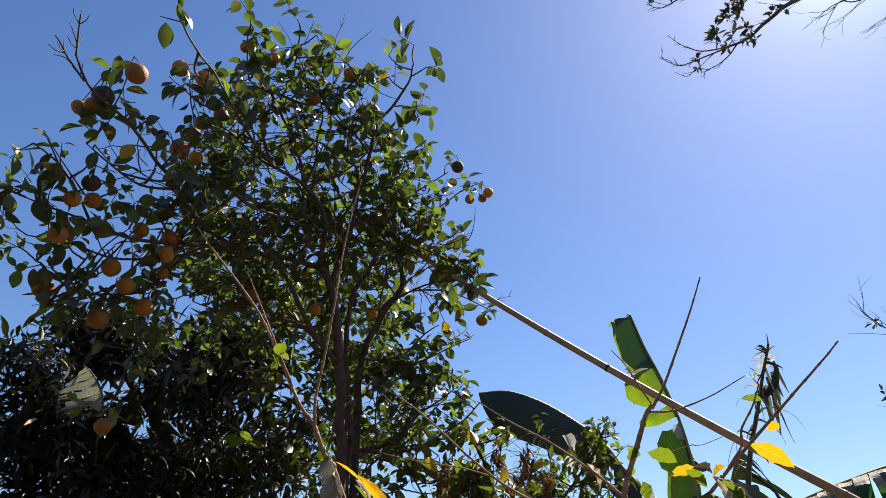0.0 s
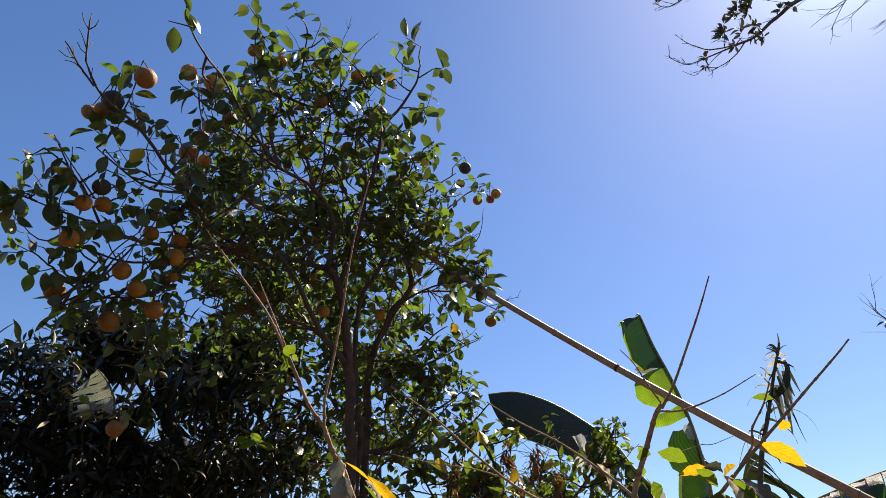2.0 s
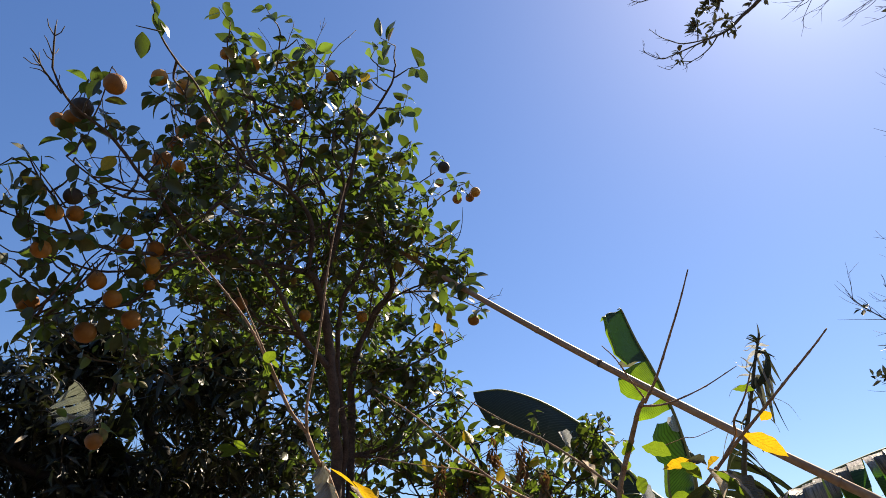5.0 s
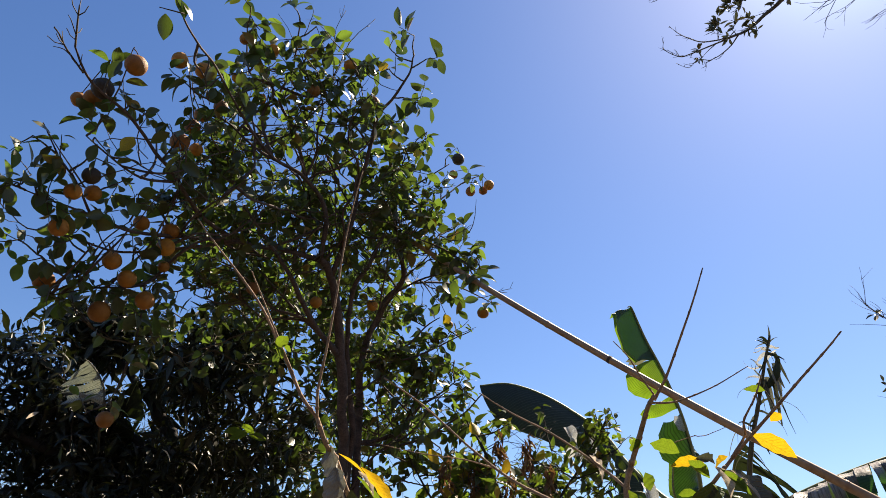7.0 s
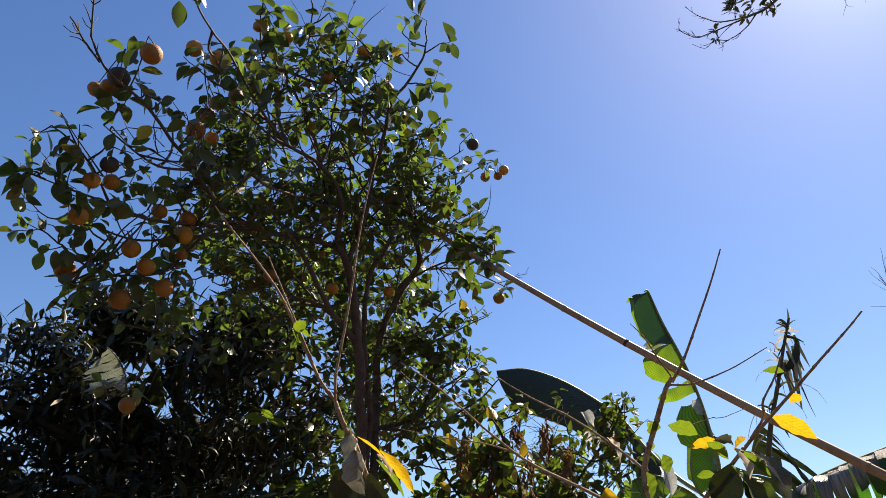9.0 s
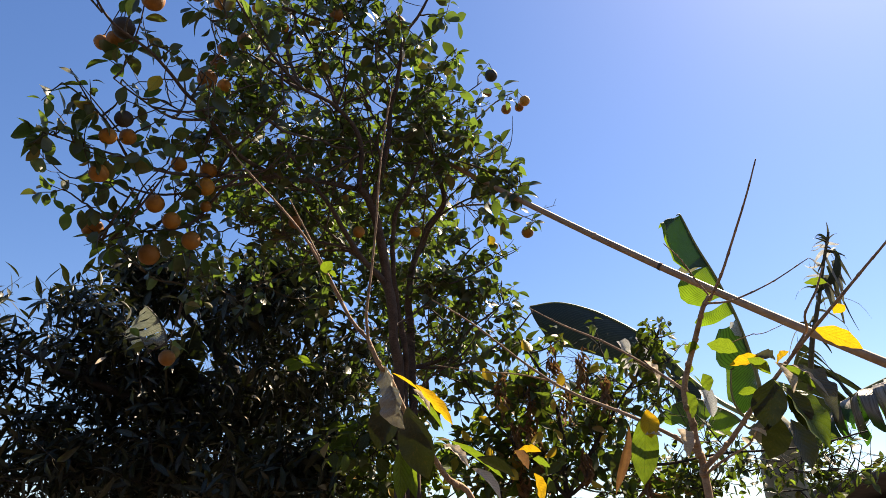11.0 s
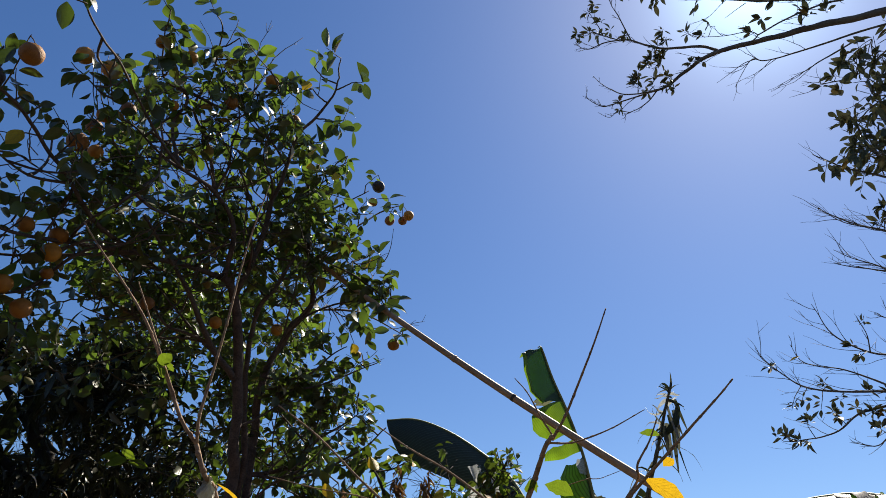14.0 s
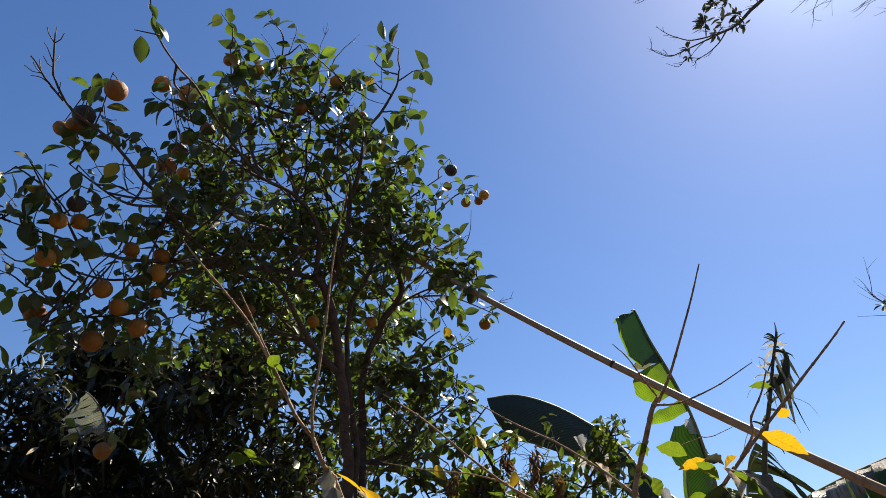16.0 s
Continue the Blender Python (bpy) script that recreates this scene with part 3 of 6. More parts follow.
    tree.limb([(-0.23, 2.87, 3.64), (-0.04, 3.02, 3.97), (0.13, 3.19, 4.25), (0.24, 3.24, 4.34)], 0.0065, 0.0023, BARK)
    tree.limb([(-0.39, 3.08, 3.05), (-0.27, 3.09, 3.44), (-0.01, 3.24, 3.59), (0.19, 3.44, 3.63), (0.33, 3.55, 3.61)], 0.0086, 0.0023, BARK)
    tree.limb([(-0.39, 3.08, 3.05), (-0.29, 2.98, 3.32), (-0.11, 2.88, 3.41), (0.06, 2.80, 3.42), (0.21, 2.76, 3.42)], 0.0080, 0.0018, BARK)
    tree.limb([(-0.39, 3.08, 3.05), (-0.15, 3.14, 3.10), (0.02, 3.20, 3.21), (0.18, 3.26, 3.32)], 0.0072, 0.0023, BARK)
    tree.limb([(-0.39, 3.20, 2.68), (-0.20, 3.25, 2.75), (-0.11, 3.19, 2.94), (-0.09, 3.14, 3.10)], 0.0101, 0.0030, BARK)
    tree.limb([(-0.39, 3.20, 2.68), (-0.15, 3.26, 2.70), (0.11, 3.32, 2.86), (0.23, 3.28, 2.97)], 0.0086, 0.0030, BARK)
    # the network of dark secondary limbs through the crown
    grow = random.Random(77)
    for at, radii, count in [((-0.93, 2.10, 3.57), (0.30, 0.34, 0.38), 11), ((-0.62, 2.24, 4.00), (0.38, 0.26, 0.20), 10), ((-0.56, 2.50, 3.78), (0.42, 0.40, 0.34), 14), ((-0.86, 2.62, 3.44), (0.46, 0.36, 0.28), 10), ((-0.30, 2.83, 3.71), (0.30, 0.36, 0.32), 12), ((-0.20, 3.15, 3.10), (0.34, 0.24, 0.45), 12), ((-1.28, 2.02, 3.14), (0.18, 0.20, 0.12), 5)]:
        for _ in range(count):
            v = any_way(grow) * grow.random() ** 0.35
            end = Vector(at) + Vector((v.x * radii[0], v.y * radii[1], v.z * radii[2]))
            below = [q for q in tree.nodes if q.z < end.z - 0.10 and 0.22 < (q - end).length < 0.75]
            if not below:
                continue
            root = min(below, key=lambda q: abs((q - end).length - 0.42))
            reach = end - root
            mid = root + reach * 0.5 + any_way(grow) * 0.10 * reach.length - Vector((0, 0, 0.05 * reach.length))
            thick = grow.uniform(0.0042, 0.0078)
            tree.limb([root, root.lerp(mid, 0.55) + any_way(grow) * 0.02, mid, mid.lerp(end, 0.5) + any_way(grow) * 0.025, end], thick, thick * 0.36, BARK, sides=6, steps=4)
    # bare forked twigs at the top of the long front limb
    tip = [(-1.15, 1.38, 3.40), (-1.13, 1.32, 3.45), (-1.12, 1.29, 3.48)]
    tree.spurs(smooth(tip, 4), 5, 0.045)
    tree.spurs(smooth([(-1.15, 1.46, 3.37), (-1.18, 1.39, 3.40), (-1.19, 1.35, 3.42)], 4), 5, 0.05)
    tree.shoot(smooth(tip, 4), 0.0034, 0.0024)
    tree.shoot(smooth([(-1.15, 1.46, 3.37), (-1.18, 1.39, 3.40), (-1.19, 1.35, 3.42), (-1.20, 1.33, 3.43)], 4), 0.0034, 0.0022)
    tree.shoot(smooth([(-1.14, 1.35, 3.42), (-1.15, 1.32, 3.45), (-1.15, 1.30, 3.45)], 3), 0.002, 0.001)
    tree.shoot(smooth([(-1.17, 1.41, 3.39), (-1.19, 1.39, 3.40), (-1.21, 1.37, 3.39)], 3), 0.0025, 0.001)
    tree.shoot(smooth([(-1.08, 1.85, 3.34), (-1.10, 1.80, 3.35), (-1.09, 1.79, 3.37)], 3), 0.002, 0.001)
    tree.shoot(smooth([(-0.78, 1.25, 3.41), (-0.81, 1.23, 3.40), (-0.84, 1.22, 3.40)], 3), 0.0025, 0.0012)
    tree.shoot(smooth([(-0.07, 2.97, 3.67), (0.12, 3.03, 3.77), (0.17, 2.98, 3.83), (0.18, 2.91, 3.93)], 3), 0.004, 0.0012)

    for root, end, size in [((-0.84, 1.26, 3.42), (-0.85, 1.31, 3.37), 0.075), ((-0.79, 1.22, 3.46), (-0.81, 1.24, 3.43), 0.05), ((-0.79, 1.25, 3.45), (-0.76, 1.28, 3.43), 0.05), ((-0.80, 1.24, 3.46), (-0.78, 1.27, 3.41), 0.06), ((-0.80, 1.19, 3.47), (-0.78, 1.20, 3.44), 0.05), ((-1.06, 1.48, 3.45), (-1.09, 1.49, 3.38), 0.075)]:
        tree.leaves.append((Vector(root), Vector(end) - Vector(root), Vector((0.3, -0.8, 0.5)), size))

    tree.shoot(smooth([(-0.06, 2.89, 3.62), (0.02, 2.86, 3.65), (0.10, 2.84, 3.68), (0.14, 2.83, 3.71), (0.16, 2.82, 3.71)], 3), 0.003, 0.001)
    tree.spurs(smooth([(0.02, 2.86, 3.65), (0.10, 2.84, 3.68), (0.16, 2.82, 3.71)], 4), 4, 0.04, 0.0012)
    tree.shoot(smooth([(0.09, 3.37, 3.56), (0.26, 3.45, 3.61), (0.36, 3.42, 3.64), (0.42, 3.41, 3.65)], 3), 0.003, 0.001)
    tree.spurs(smooth([(0.26, 3.45, 3.61), (0.36, 3.42, 3.64), (0.42, 3.41, 3.65)], 4), 6, 0.05, 0.0014)
    tree.shoot(smooth([(-0.07, 3.20, 3.21), (0.11, 3.18, 3.26), (0.19, 3.16, 3.29)], 3), 0.003, 0.001)
    for root, end, size in [((0.21, 2.76, 3.42), (0.27, 2.73, 3.43), 0.072), ((0.16, 2.78, 3.39), (0.16, 2.80, 3.30), 0.075), ((0.06, 2.82, 3.38), (0.07, 2.83, 3.30), 0.085), ((0.05, 2.78, 3.39), (0.08, 2.72, 3.46), 0.1), ((0.19, 2.99, 3.42), (0.24, 2.99, 3.40), 0.05), ((0.28, 3.41, 3.57), (0.33, 3.40, 3.59), 0.06), ((0.29, 3.42, 3.55), (0.34, 3.41, 3.56), 0.06), ((0.10, 2.85, 3.68), (0.07, 2.88, 3.63), 0.075), ((0.11, 2.84, 3.68), (0.12, 2.88, 3.63), 0.07), ((-0.14, 2.84, 3.59), (-0.06, 2.79, 3.61), 0.09)]:
        tree.leaves.append((Vector(root), Vector(end) - Vector(root), Vector((0.3, -0.8, 0.5)), size))

    tree.shoot(smooth([(-1.11, 1.58, 3.35), (-1.06, 1.52, 3.40), (-1.03, 1.47, 3.48), (-1.02, 1.46, 3.49)], 3), 0.003, 0.0012)
    tree.limb([(-1.18, 2.29, 3.06), (-1.21, 2.40, 2.93), (-1.24, 2.44, 2.78), (-1.28, 2.47, 2.65), (-1.35, 2.45, 2.58)], 0.0045, 0.0014, BARK)
    for at, n in [((-1.28, 2.48, 2.64), 6), ((-1.35, 2.46, 2.59), 7), ((-1.24, 2.45, 2.76), 7), ((-1.21, 2.42, 2.89), 9)]:
        tree.clump(at, 0.07, n, size=0.07)
    tree.clump((-1.44, 1.71, 3.12), 0.07, 9)
    tree.clump((-1.37, 1.74, 3.14), 0.07, 8)

    # a twig at the outer end with leaves that catch the sun on their upper sides
    tree.shoot(smooth([(-1.229, 1.787, 3.162), (-1.261, 1.737, 3.203), (-1.296, 1.681, 3.246), (-1.316, 1.644, 3.275)], 4), 0.0032, 0.0014)
    for root, end, face, size in [((-1.313, 1.645, 3.276), (-1.336, 1.581, 3.296), (0.75, -0.3, 0.6), 0.068), ((-1.335, 1.66, 3.252), (-1.399, 1.604, 3.21), (0.5, 0.1, 0.9), 0.07), ((-1.312, 1.66, 3.262), (-1.358, 1.614, 3.236), (0.5, 0.2, 0.9), 0.062), ((-1.311, 1.671, 3.244), (-1.361, 1.665, 3.167), (0.3, -0.7, 0.5), 0.07), ((-1.301, 1.691, 3.229), (-1.287, 1.717, 3.168), (0.6, -0.6, 0.3), 0.06), ((-1.329, 1.679, 3.219), (-1.364, 1.662, 3.169), (0.2, -0.6, 0.7), 0.058)]:
        tree.leaves.append((Vector(root), Vector(end) - Vector(root), Vector(face), size))

    # the sparse leaves that make the outline, limb by limb
    for at, r, n in [((-1.37, 1.65, 3.27), 0.06, 6), ((-1.41, 1.72, 3.13), 0.10, 12), ((-1.31, 1.72, 3.24), 0.08, 8), ((-1.34, 1.79, 3.10), 0.11, 12), ((-1.51, 1.97, 3.06), 0.09, 9), ((-1.45, 2.03, 3.02), 0.09, 10), ((-1.36, 1.99, 3.09), 0.10, 12), ((-1.17, 1.87, 3.24), 0.09, 9)]:
        tree.clump(at, r, round(n * 1.1), size=0.063)
    for at, r, n in [((-1.16, 1.64, 3.36), 0.10, 14), ((-1.09, 1.65, 3.41), 0.09, 8), ((-1.10, 1.53, 3.45), 0.06, 3), ((-1.05, 1.71, 3.44), 0.08, 6), ((-1.20, 1.70, 3.31), 0.05, 4), ((-1.22, 1.74, 3.26), 0.03, 2), ((-1.15, 1.99, 3.28), 0.10, 12), ((-1.26, 1.95, 3.16), 0.10, 14), ((-1.18, 2.13, 3.14), 0.12, 16)]:
        tree.clump(at, r, round(n * 1.1), size=0.063)
    for at, r, n in [((-1.37, 2.13, 3.05), 0.11, 16), ((-1.31, 2.24, 3.03), 0.13, 24), ((-1.45, 2.20, 2.96), 0.10, 12), ((-1.39, 2.26, 2.90), 0.12, 20), ((-1.12, 2.30, 3.11), 0.14, 28), ((-1.24, 2.36, 2.99), 0.14, 28)]:
        tree.clump(at, r, round(n * 1.1), size=0.063)
    for at, r, n in [((-0.84, 1.60, 3.60), 0.08, 4), ((-0.96, 1.76, 3.61), 0.11, 12), ((-0.86, 1.79, 3.70), 0.11, 9), ((-0.92, 1.89, 3.56), 0.14, 17), ((-1.00, 1.87, 3.46), 0.10, 10)]:
        tree.clump(at, r, round(n * 1.2), size=0.066)
    for at, r, n in [((-0.85, 1.88, 4.19), 0.09, 8), ((-0.84, 1.94, 4.14), 0.09, 9), ((-0.84, 2.04, 4.04), 0.12, 18), ((-0.68, 1.98, 4.29), 0.05, 3), ((-0.60, 2.04, 4.26), 0.10, 9), ((-0.68, 2.07, 4.21), 0.10, 10), ((-0.53, 2.11, 4.21), 0.08, 6), ((-0.65, 2.13, 4.09), 0.13, 20), ((-0.51, 2.22, 4.11), 0.12, 14), ((-0.40, 2.24, 4.18), 0.10, 18)]:
        tree.clump(at, r, n, size=0.082)
    for at, r, n in [((-0.28, 2.20, 4.31), 0.08, 6), ((-0.16, 2.16, 4.35), 0.06, 5), ((-0.10, 2.24, 4.28), 0.08, 7), ((-0.28, 2.27, 4.24), 0.10, 12), ((-0.13, 2.41, 4.17), 0.11, 14), ((-0.09, 2.55, 4.09), 0.11, 16), ((-0.26, 2.45, 4.04), 0.14, 28), ((-0.18, 2.68, 4.00), 0.13, 26)]:
        tree.clump(at, r, n, size=0.082)
    for at, r, n in [((0.01, 2.87, 4.17), 0.06, 6), ((0.17, 3.17, 4.26), 0.08, 9), ((-0.02, 2.96, 4.06), 0.12, 20), ((-0.07, 2.96, 3.87), 0.12, 16), ((0.09, 2.99, 3.82), 0.08, 7), ((0.06, 2.79, 3.44), 0.10, 22), ((0.15, 2.78, 3.40), 0.07, 12), ((0.18, 2.76, 3.47), 0.07, 12), ((0.13, 2.77, 3.51), 0.06, 9), ((-0.05, 2.87, 3.54), 0.11, 22), ((-0.14, 2.84, 3.59), 0.09, 14), ((0.09, 3.24, 3.70), 0.10, 14), ((0.03, 3.27, 3.55), 0.13, 22), ((0.30, 3.54, 3.65), 0.06, 5)]:
        tree.clump(at, r, round(n * 1.1), size=0.074)
    for at, r, n in [((-0.15, 3.15, 3.32), 0.16, 32), ((0.06, 3.27, 3.31), 0.12, 18), ((0.08, 3.28, 3.15), 0.11, 16), ((-0.09, 3.18, 3.11), 0.14, 26), ((-0.26, 3.15, 3.04), 0.12, 20), ((0.11, 3.28, 3.00), 0.12, 18), ((-0.06, 3.20, 2.91), 0.15, 30), ((-0.20, 3.23, 2.80), 0.14, 22), ((0.11, 3.34, 2.81), 0.15, 24), ((-0.09, 3.38, 2.65), 0.16, 26), ((-0.28, 3.29, 2.54), 0.15, 24)]:
        tree.clump(at, r, round(n * 1.2), size=0.066)
    # the leafy middle, open enough to see limbs and sky through
    for at, radii, clumps, n in [((-0.93, 2.15, 3.57), (0.34, 0.40, 0.42), 27, 13), ((-0.62, 2.29, 4.00), (0.42, 0.30, 0.22), 29, 12), ((-0.56, 2.60, 3.80), (0.46, 0.45, 0.36), 33, 13), ((-0.86, 2.74, 3.46), (0.52, 0.40, 0.30), 41, 15), ((-0.30, 2.93, 3.71), (0.34, 0.40, 0.34), 32, 14), ((-1.03, 2.92, 3.22), (0.50, 0.40, 0.22), 20, 15), ((-0.65, 3.35, 3.24), (0.40, 0.30, 0.40), 23, 15), ((-0.34, 3.31, 3.16), (0.32, 0.30, 0.40), 25, 16), ((-0.15, 3.43, 2.83), (0.36, 0.30, 0.42), 26, 15), ((-0.60, 3.73, 2.73), (0.35, 0.30, 0.40), 17, 15), ((-0.84, 3.93, 2.33), (0.35, 0.30, 0.25), 15, 16)]:
        tree.fill(at, radii, round(clumps * 1.1), 0.19, n, size=0.063)
    tree.fill((-1.03, 2.31, 3.47), (0.22, 0.25, 0.20), 9, 0.16, 17, size=0.064)
    tree.fill((-0.42, 2.48, 3.99), (0.25, 0.25, 0.25), 5, 0.16, 17, size=0.064)
    tree.fill((-0.21, 2.71, 3.88), (0.20, 0.25, 0.25), 6, 0.16, 17, size=0.064)
    # the far side of the crown: hidden fill, added to shade the leaves in front
    for at, radii, clumps in [((-0.92, 3.30, 4.09), (0.40, 0.3, 0.25), 9), ((-1.14, 3.66, 3.78), (0.55, 0.4, 0.30), 24), ((-0.67, 3.91, 3.71), (0.50, 0.4, 0.40), 28), ((-0.56, 4.25, 3.14), (0.5, 0.3, 0.4), 22)]:
        tree.fill(at, radii, clumps, 0.2, 19, size=0.068)
    rng = tree.rng
    for at, radii, count in [((-0.93, 2.12, 3.60), (0.36, 0.40, 0.42), 24), ((-0.59, 2.35, 3.95), (0.42, 0.30, 0.35), 40), ((-0.71, 2.54, 3.47), (0.50, 0.30, 0.35), 45), ((-0.21, 2.94, 3.51), (0.32, 0.30, 0.45), 45), ((-1.31, 1.97, 3.17), (0.30, 0.25, 0.40), 12), ((-0.21, 3.30, 2.91), (0.35, 0.30, 0.40), 45)]:
        for _ in range(count):
            v = any_way(rng) * rng.random() ** 0.4
            goal = Vector(at) + Vector((v.x * radii[0], v.y * radii[1], v.z * radii[2]))
            root = tree.near(goal)
            goal = root + (goal - root).normalized() * rng.uniform(0.12, 0.32) + Vector((0, 0, rng.uniform(0, 0.1)))
            line = smooth([root, root.lerp(goal, 0.5) + any_way(rng) * 0.03, goal], 3)
            line = [line[0], *(q + any_way(rng) * 0.005 for q in line[1:])]
            tree.shoot(line, 0.0032, 0.0012, 4)
            tree.spurs(line, 2, 0.05, 0.0014)
    tree.finish(CITRUS_BLADES, CITRUS, 300, TWIG, twig_label="thin green-brown twigs")
    # a low spray of fresh leaves
    fresh = Shape()
    fresh.add(*CITRUS_BLADES[4])
    fresh = fresh.mesh("fresh_leaf", SHRUB)
    sprig = Shape()
    tube(sprig, smooth([(-0.66, 3.02, 2.60), (-0.759, 2.997, 2.629), (-0.86, 2.96, 2.655), (-0.90, 2.95, 2.662)], 4), 0.0025, 0.0012, 5)
    part("sprig", sprig, TWIG, tree.ob)
    for root, way in [((-0.78, 2.99, 2.633), (-1, -0.2, 0.15)), ((-0.83, 2.97, 2.648), (-0.8, -0.2, 0.45)), ((-0.88, 2.955, 2.658), (-1, -0.2, -0.1)), ((-0.86, 2.96, 2.655), (-0.7, -0.3, -0.4))]:
        hung("leaf", fresh, tree.ob, "fresh light green leaf", place=leaf_pose(Vector(root), Vector(way), Vector((0.2, 0.5, 0.85)), 0.085))
    yellow = Shape()
    yellow.add(*CITRUS_BLADES[0])
    yellow = yellow.mesh("yellow_leaf", CITRUS_YELLOW)
    rng = random.Random(3)
    for at in ((-0.29, 2.21, 4.22), (-0.25, 2.43, 3.92), (-0.14, 2.53, 3.96), (-0.23, 2.38, 3.97), (0.09, 2.97, 3.76), (0.02, 3.14, 3.35), (0.07, 3.16, 3.31), (-1.08, 1.72, 3.33)):
        hung("leaf", yellow, tree.ob, "yellowed leaf", place=leaf_pose(Vector(at), Vector((rng.uniform(-0.5, 0.5), -0.3, -1)), any_way(rng), 0.08))
    return tree


orange_tree = make_orange_tree()


# ---- the oranges ----
def peel_model(seed, material=PEEL):
    """A slightly flattened, uneven fruit of diameter 1, its calyx at the top."""
    shape = Shape()
    rings, sides = 14, 20
    verts, uvs, faces = [(0, 0, -0.48)], [(0, 0)], []
    for i in range(1, rings):
        a = math.pi * i / rings - math.pi / 2
        for k in range(sides):
            b = 2 * math.pi * k / sides
            v = Vector((math.cos(a) * math.cos(b), math.cos(a) * math.sin(b), math.sin(a)))
            r = 0.5 + 0.022 * noise.noise(v * 1.8 + Vector((seed * 7, 0, 0))) + 0.008 * noise.noise(v * 7 + Vector((seed * 3, 0, 0)))
            v *= r
            v.z *= 0.95
            if v.z > 0.4:
                v.z -= 0.03 * (v.z - 0.4) / 0.08
            verts.append(tuple(v))
            uvs.append((k / sides, i / rings))
    verts.append((0, 0, 0.44))
    uvs.append((0, 1))
    faces += [(0, 1 + (k + 1) % sides, 1 + k) for k in range(sides)]
    for i in range(rings - 2):
        a, b = 1 + i * sides, 1 + (i + 1) * sides
        faces += [(a + k, a + (k + 1) % sides, b + (k + 1) % sides, b + k) for k in range(sides)]
    a = 1 + (rings - 2) * sides
    faces += [(a + k, a + (k + 1) % sides, len(verts) - 1) for k in range(sides)]
    shape.add(verts, faces, uvs)
    return shape.mesh("peel", material)


PEELS = [peel_model(s) for s in range(5)]
SHADED_PEELS = [peel_model(s, PEEL_SHADED) for s in (5, 6)]
fruit_rng = random.Random(21)


def orange(at, wide, label="ripe orange hanging from a leafy twig", peels=PEELS):
    at = Vector(at)
    ob = thing("orange", at, label, "orange", "oranges on the tree")
    turn = Euler((fruit_rng.uniform(-0.45, 0.45), fruit_rng.uniform(-0.45, 0.45), fruit_rng.uniform(0, 6.28))).to_matrix().to_4x4()
    hung("peel", fruit_rng.choice(peels), ob, place=Matrix.Translation(at) @ turn @ Matrix.Scale(wide * 0.94, 4))
    top = at + turn.to_3x3() @ Vector((0, 0, wide * 0.42))
    above = at + Vector((0, 0, wide))
    root = min((q for q in (*orange_tree.nodes, *orange_tree.sprigs) if q.z > at.z + wide * 0.45), key=lambda q: (q - above).length_squared)
    reach = (root - top)
    shape = Shape()
    tube(shape, smooth([top, top + Vector((0, 0, wide * 0.06)) + reach * 0.45, root], 4), 0.0016, 0.0020, 5)
    tube(shape, [top - Vector((0, 0, 0.002)), top + Vector((0, 0, 0.004))], 0.006, 0.004, 6)
    part("stalk", shape, TWIG, ob, "thin green-brown stalk")
    return ob


orange((-1.02, 1.50, 3.45), 0.076, "large ripe orange with bumpy peel against the sky")
orange((-1.16, 1.59, 3.43), 0.078, "dark brown orange among leaves, shade put into its peel", SHADED_PEELS)
orange((-1.22, 1.65, 3.44), 0.066)
orange((-1.28, 1.67, 3.45), 0.058)
orange((-1.00, 1.72, 3.70), 0.066)
orange((-0.94, 1.80, 3.73), 0.07)
orange((-0.97, 1.94, 3.63), 0.06)
orange((-1.02, 2.00, 3.62), 0.066)
orange((-1.03, 1.95, 3.50), 0.08)
orange((-1.01, 2.06, 3.55), 0.06)
orange((-0.96, 2.08, 3.80), 0.066)
orange((-0.88, 1.97, 4.09), 0.05)
orange((-0.78, 2.06, 4.12), 0.062)
orange((-0.92, 2.08, 3.97), 0.05)
orange((-0.80, 2.09, 3.86), 0.048)
orange((-0.60, 2.17, 3.99), 0.066)
orange((-0.45, 2.18, 4.16), 0.066)
orange((-0.35, 2.34, 4.08), 0.072)
orange((-1.21, 1.77, 3.20), 0.066, "near-black orange on a twig, shade put into its peel", SHADED_PEELS)
orange((-1.26, 1.78, 3.14), 0.062)
orange((-1.24, 1.86, 3.19), 0.062)
orange((-1.31, 1.85, 3.04), 0.07)
orange((-1.18, 2.13, 3.24), 0.066)
orange((-1.10, 2.22, 3.26), 0.074)
orange((-1.10, 2.21, 3.18), 0.078)
orange((-1.25, 2.13, 3.07), 0.076)
orange((-1.49, 2.15, 2.99), 0.085, "large ripe orange at the end of a drooping branch")
orange((-1.20, 2.18, 3.02), 0.074)
orange((-1.14, 2.24, 2.96), 0.078)
orange((-1.30, 2.24, 2.91), 0.088)
orange((-1.29, 2.49, 2.57), 0.07)
orange((-1.12, 2.28, 3.13), 0.05)
orange((-0.83, 2.55, 3.18), 0.064)
orange((-0.58, 2.72, 3.20), 0.06)
orange((-0.34, 2.93, 3.29), 0.06)
orange((0.08, 2.87, 4.17), 0.074, "near-black orange on a twig, shade put into its peel", SHADED_PEELS)
orange((0.06, 3.08, 4.22), 0.056)
orange((0.17, 3.26, 4.23), 0.064, "small ripe orange in a cluster at the branch end")
orange((0.25, 3.29, 4.26), 0.058, "small ripe orange in a cluster at the branch end")
orange((0.28, 3.23, 4.26), 0.068, "small ripe orange in a cluster at the branch end")
orange((-0.059, 2.825, 3.716), 0.066)
orange((0.26, 3.58, 3.57), 0.076)
orange((0.05, 3.30, 3.36), 0.05)


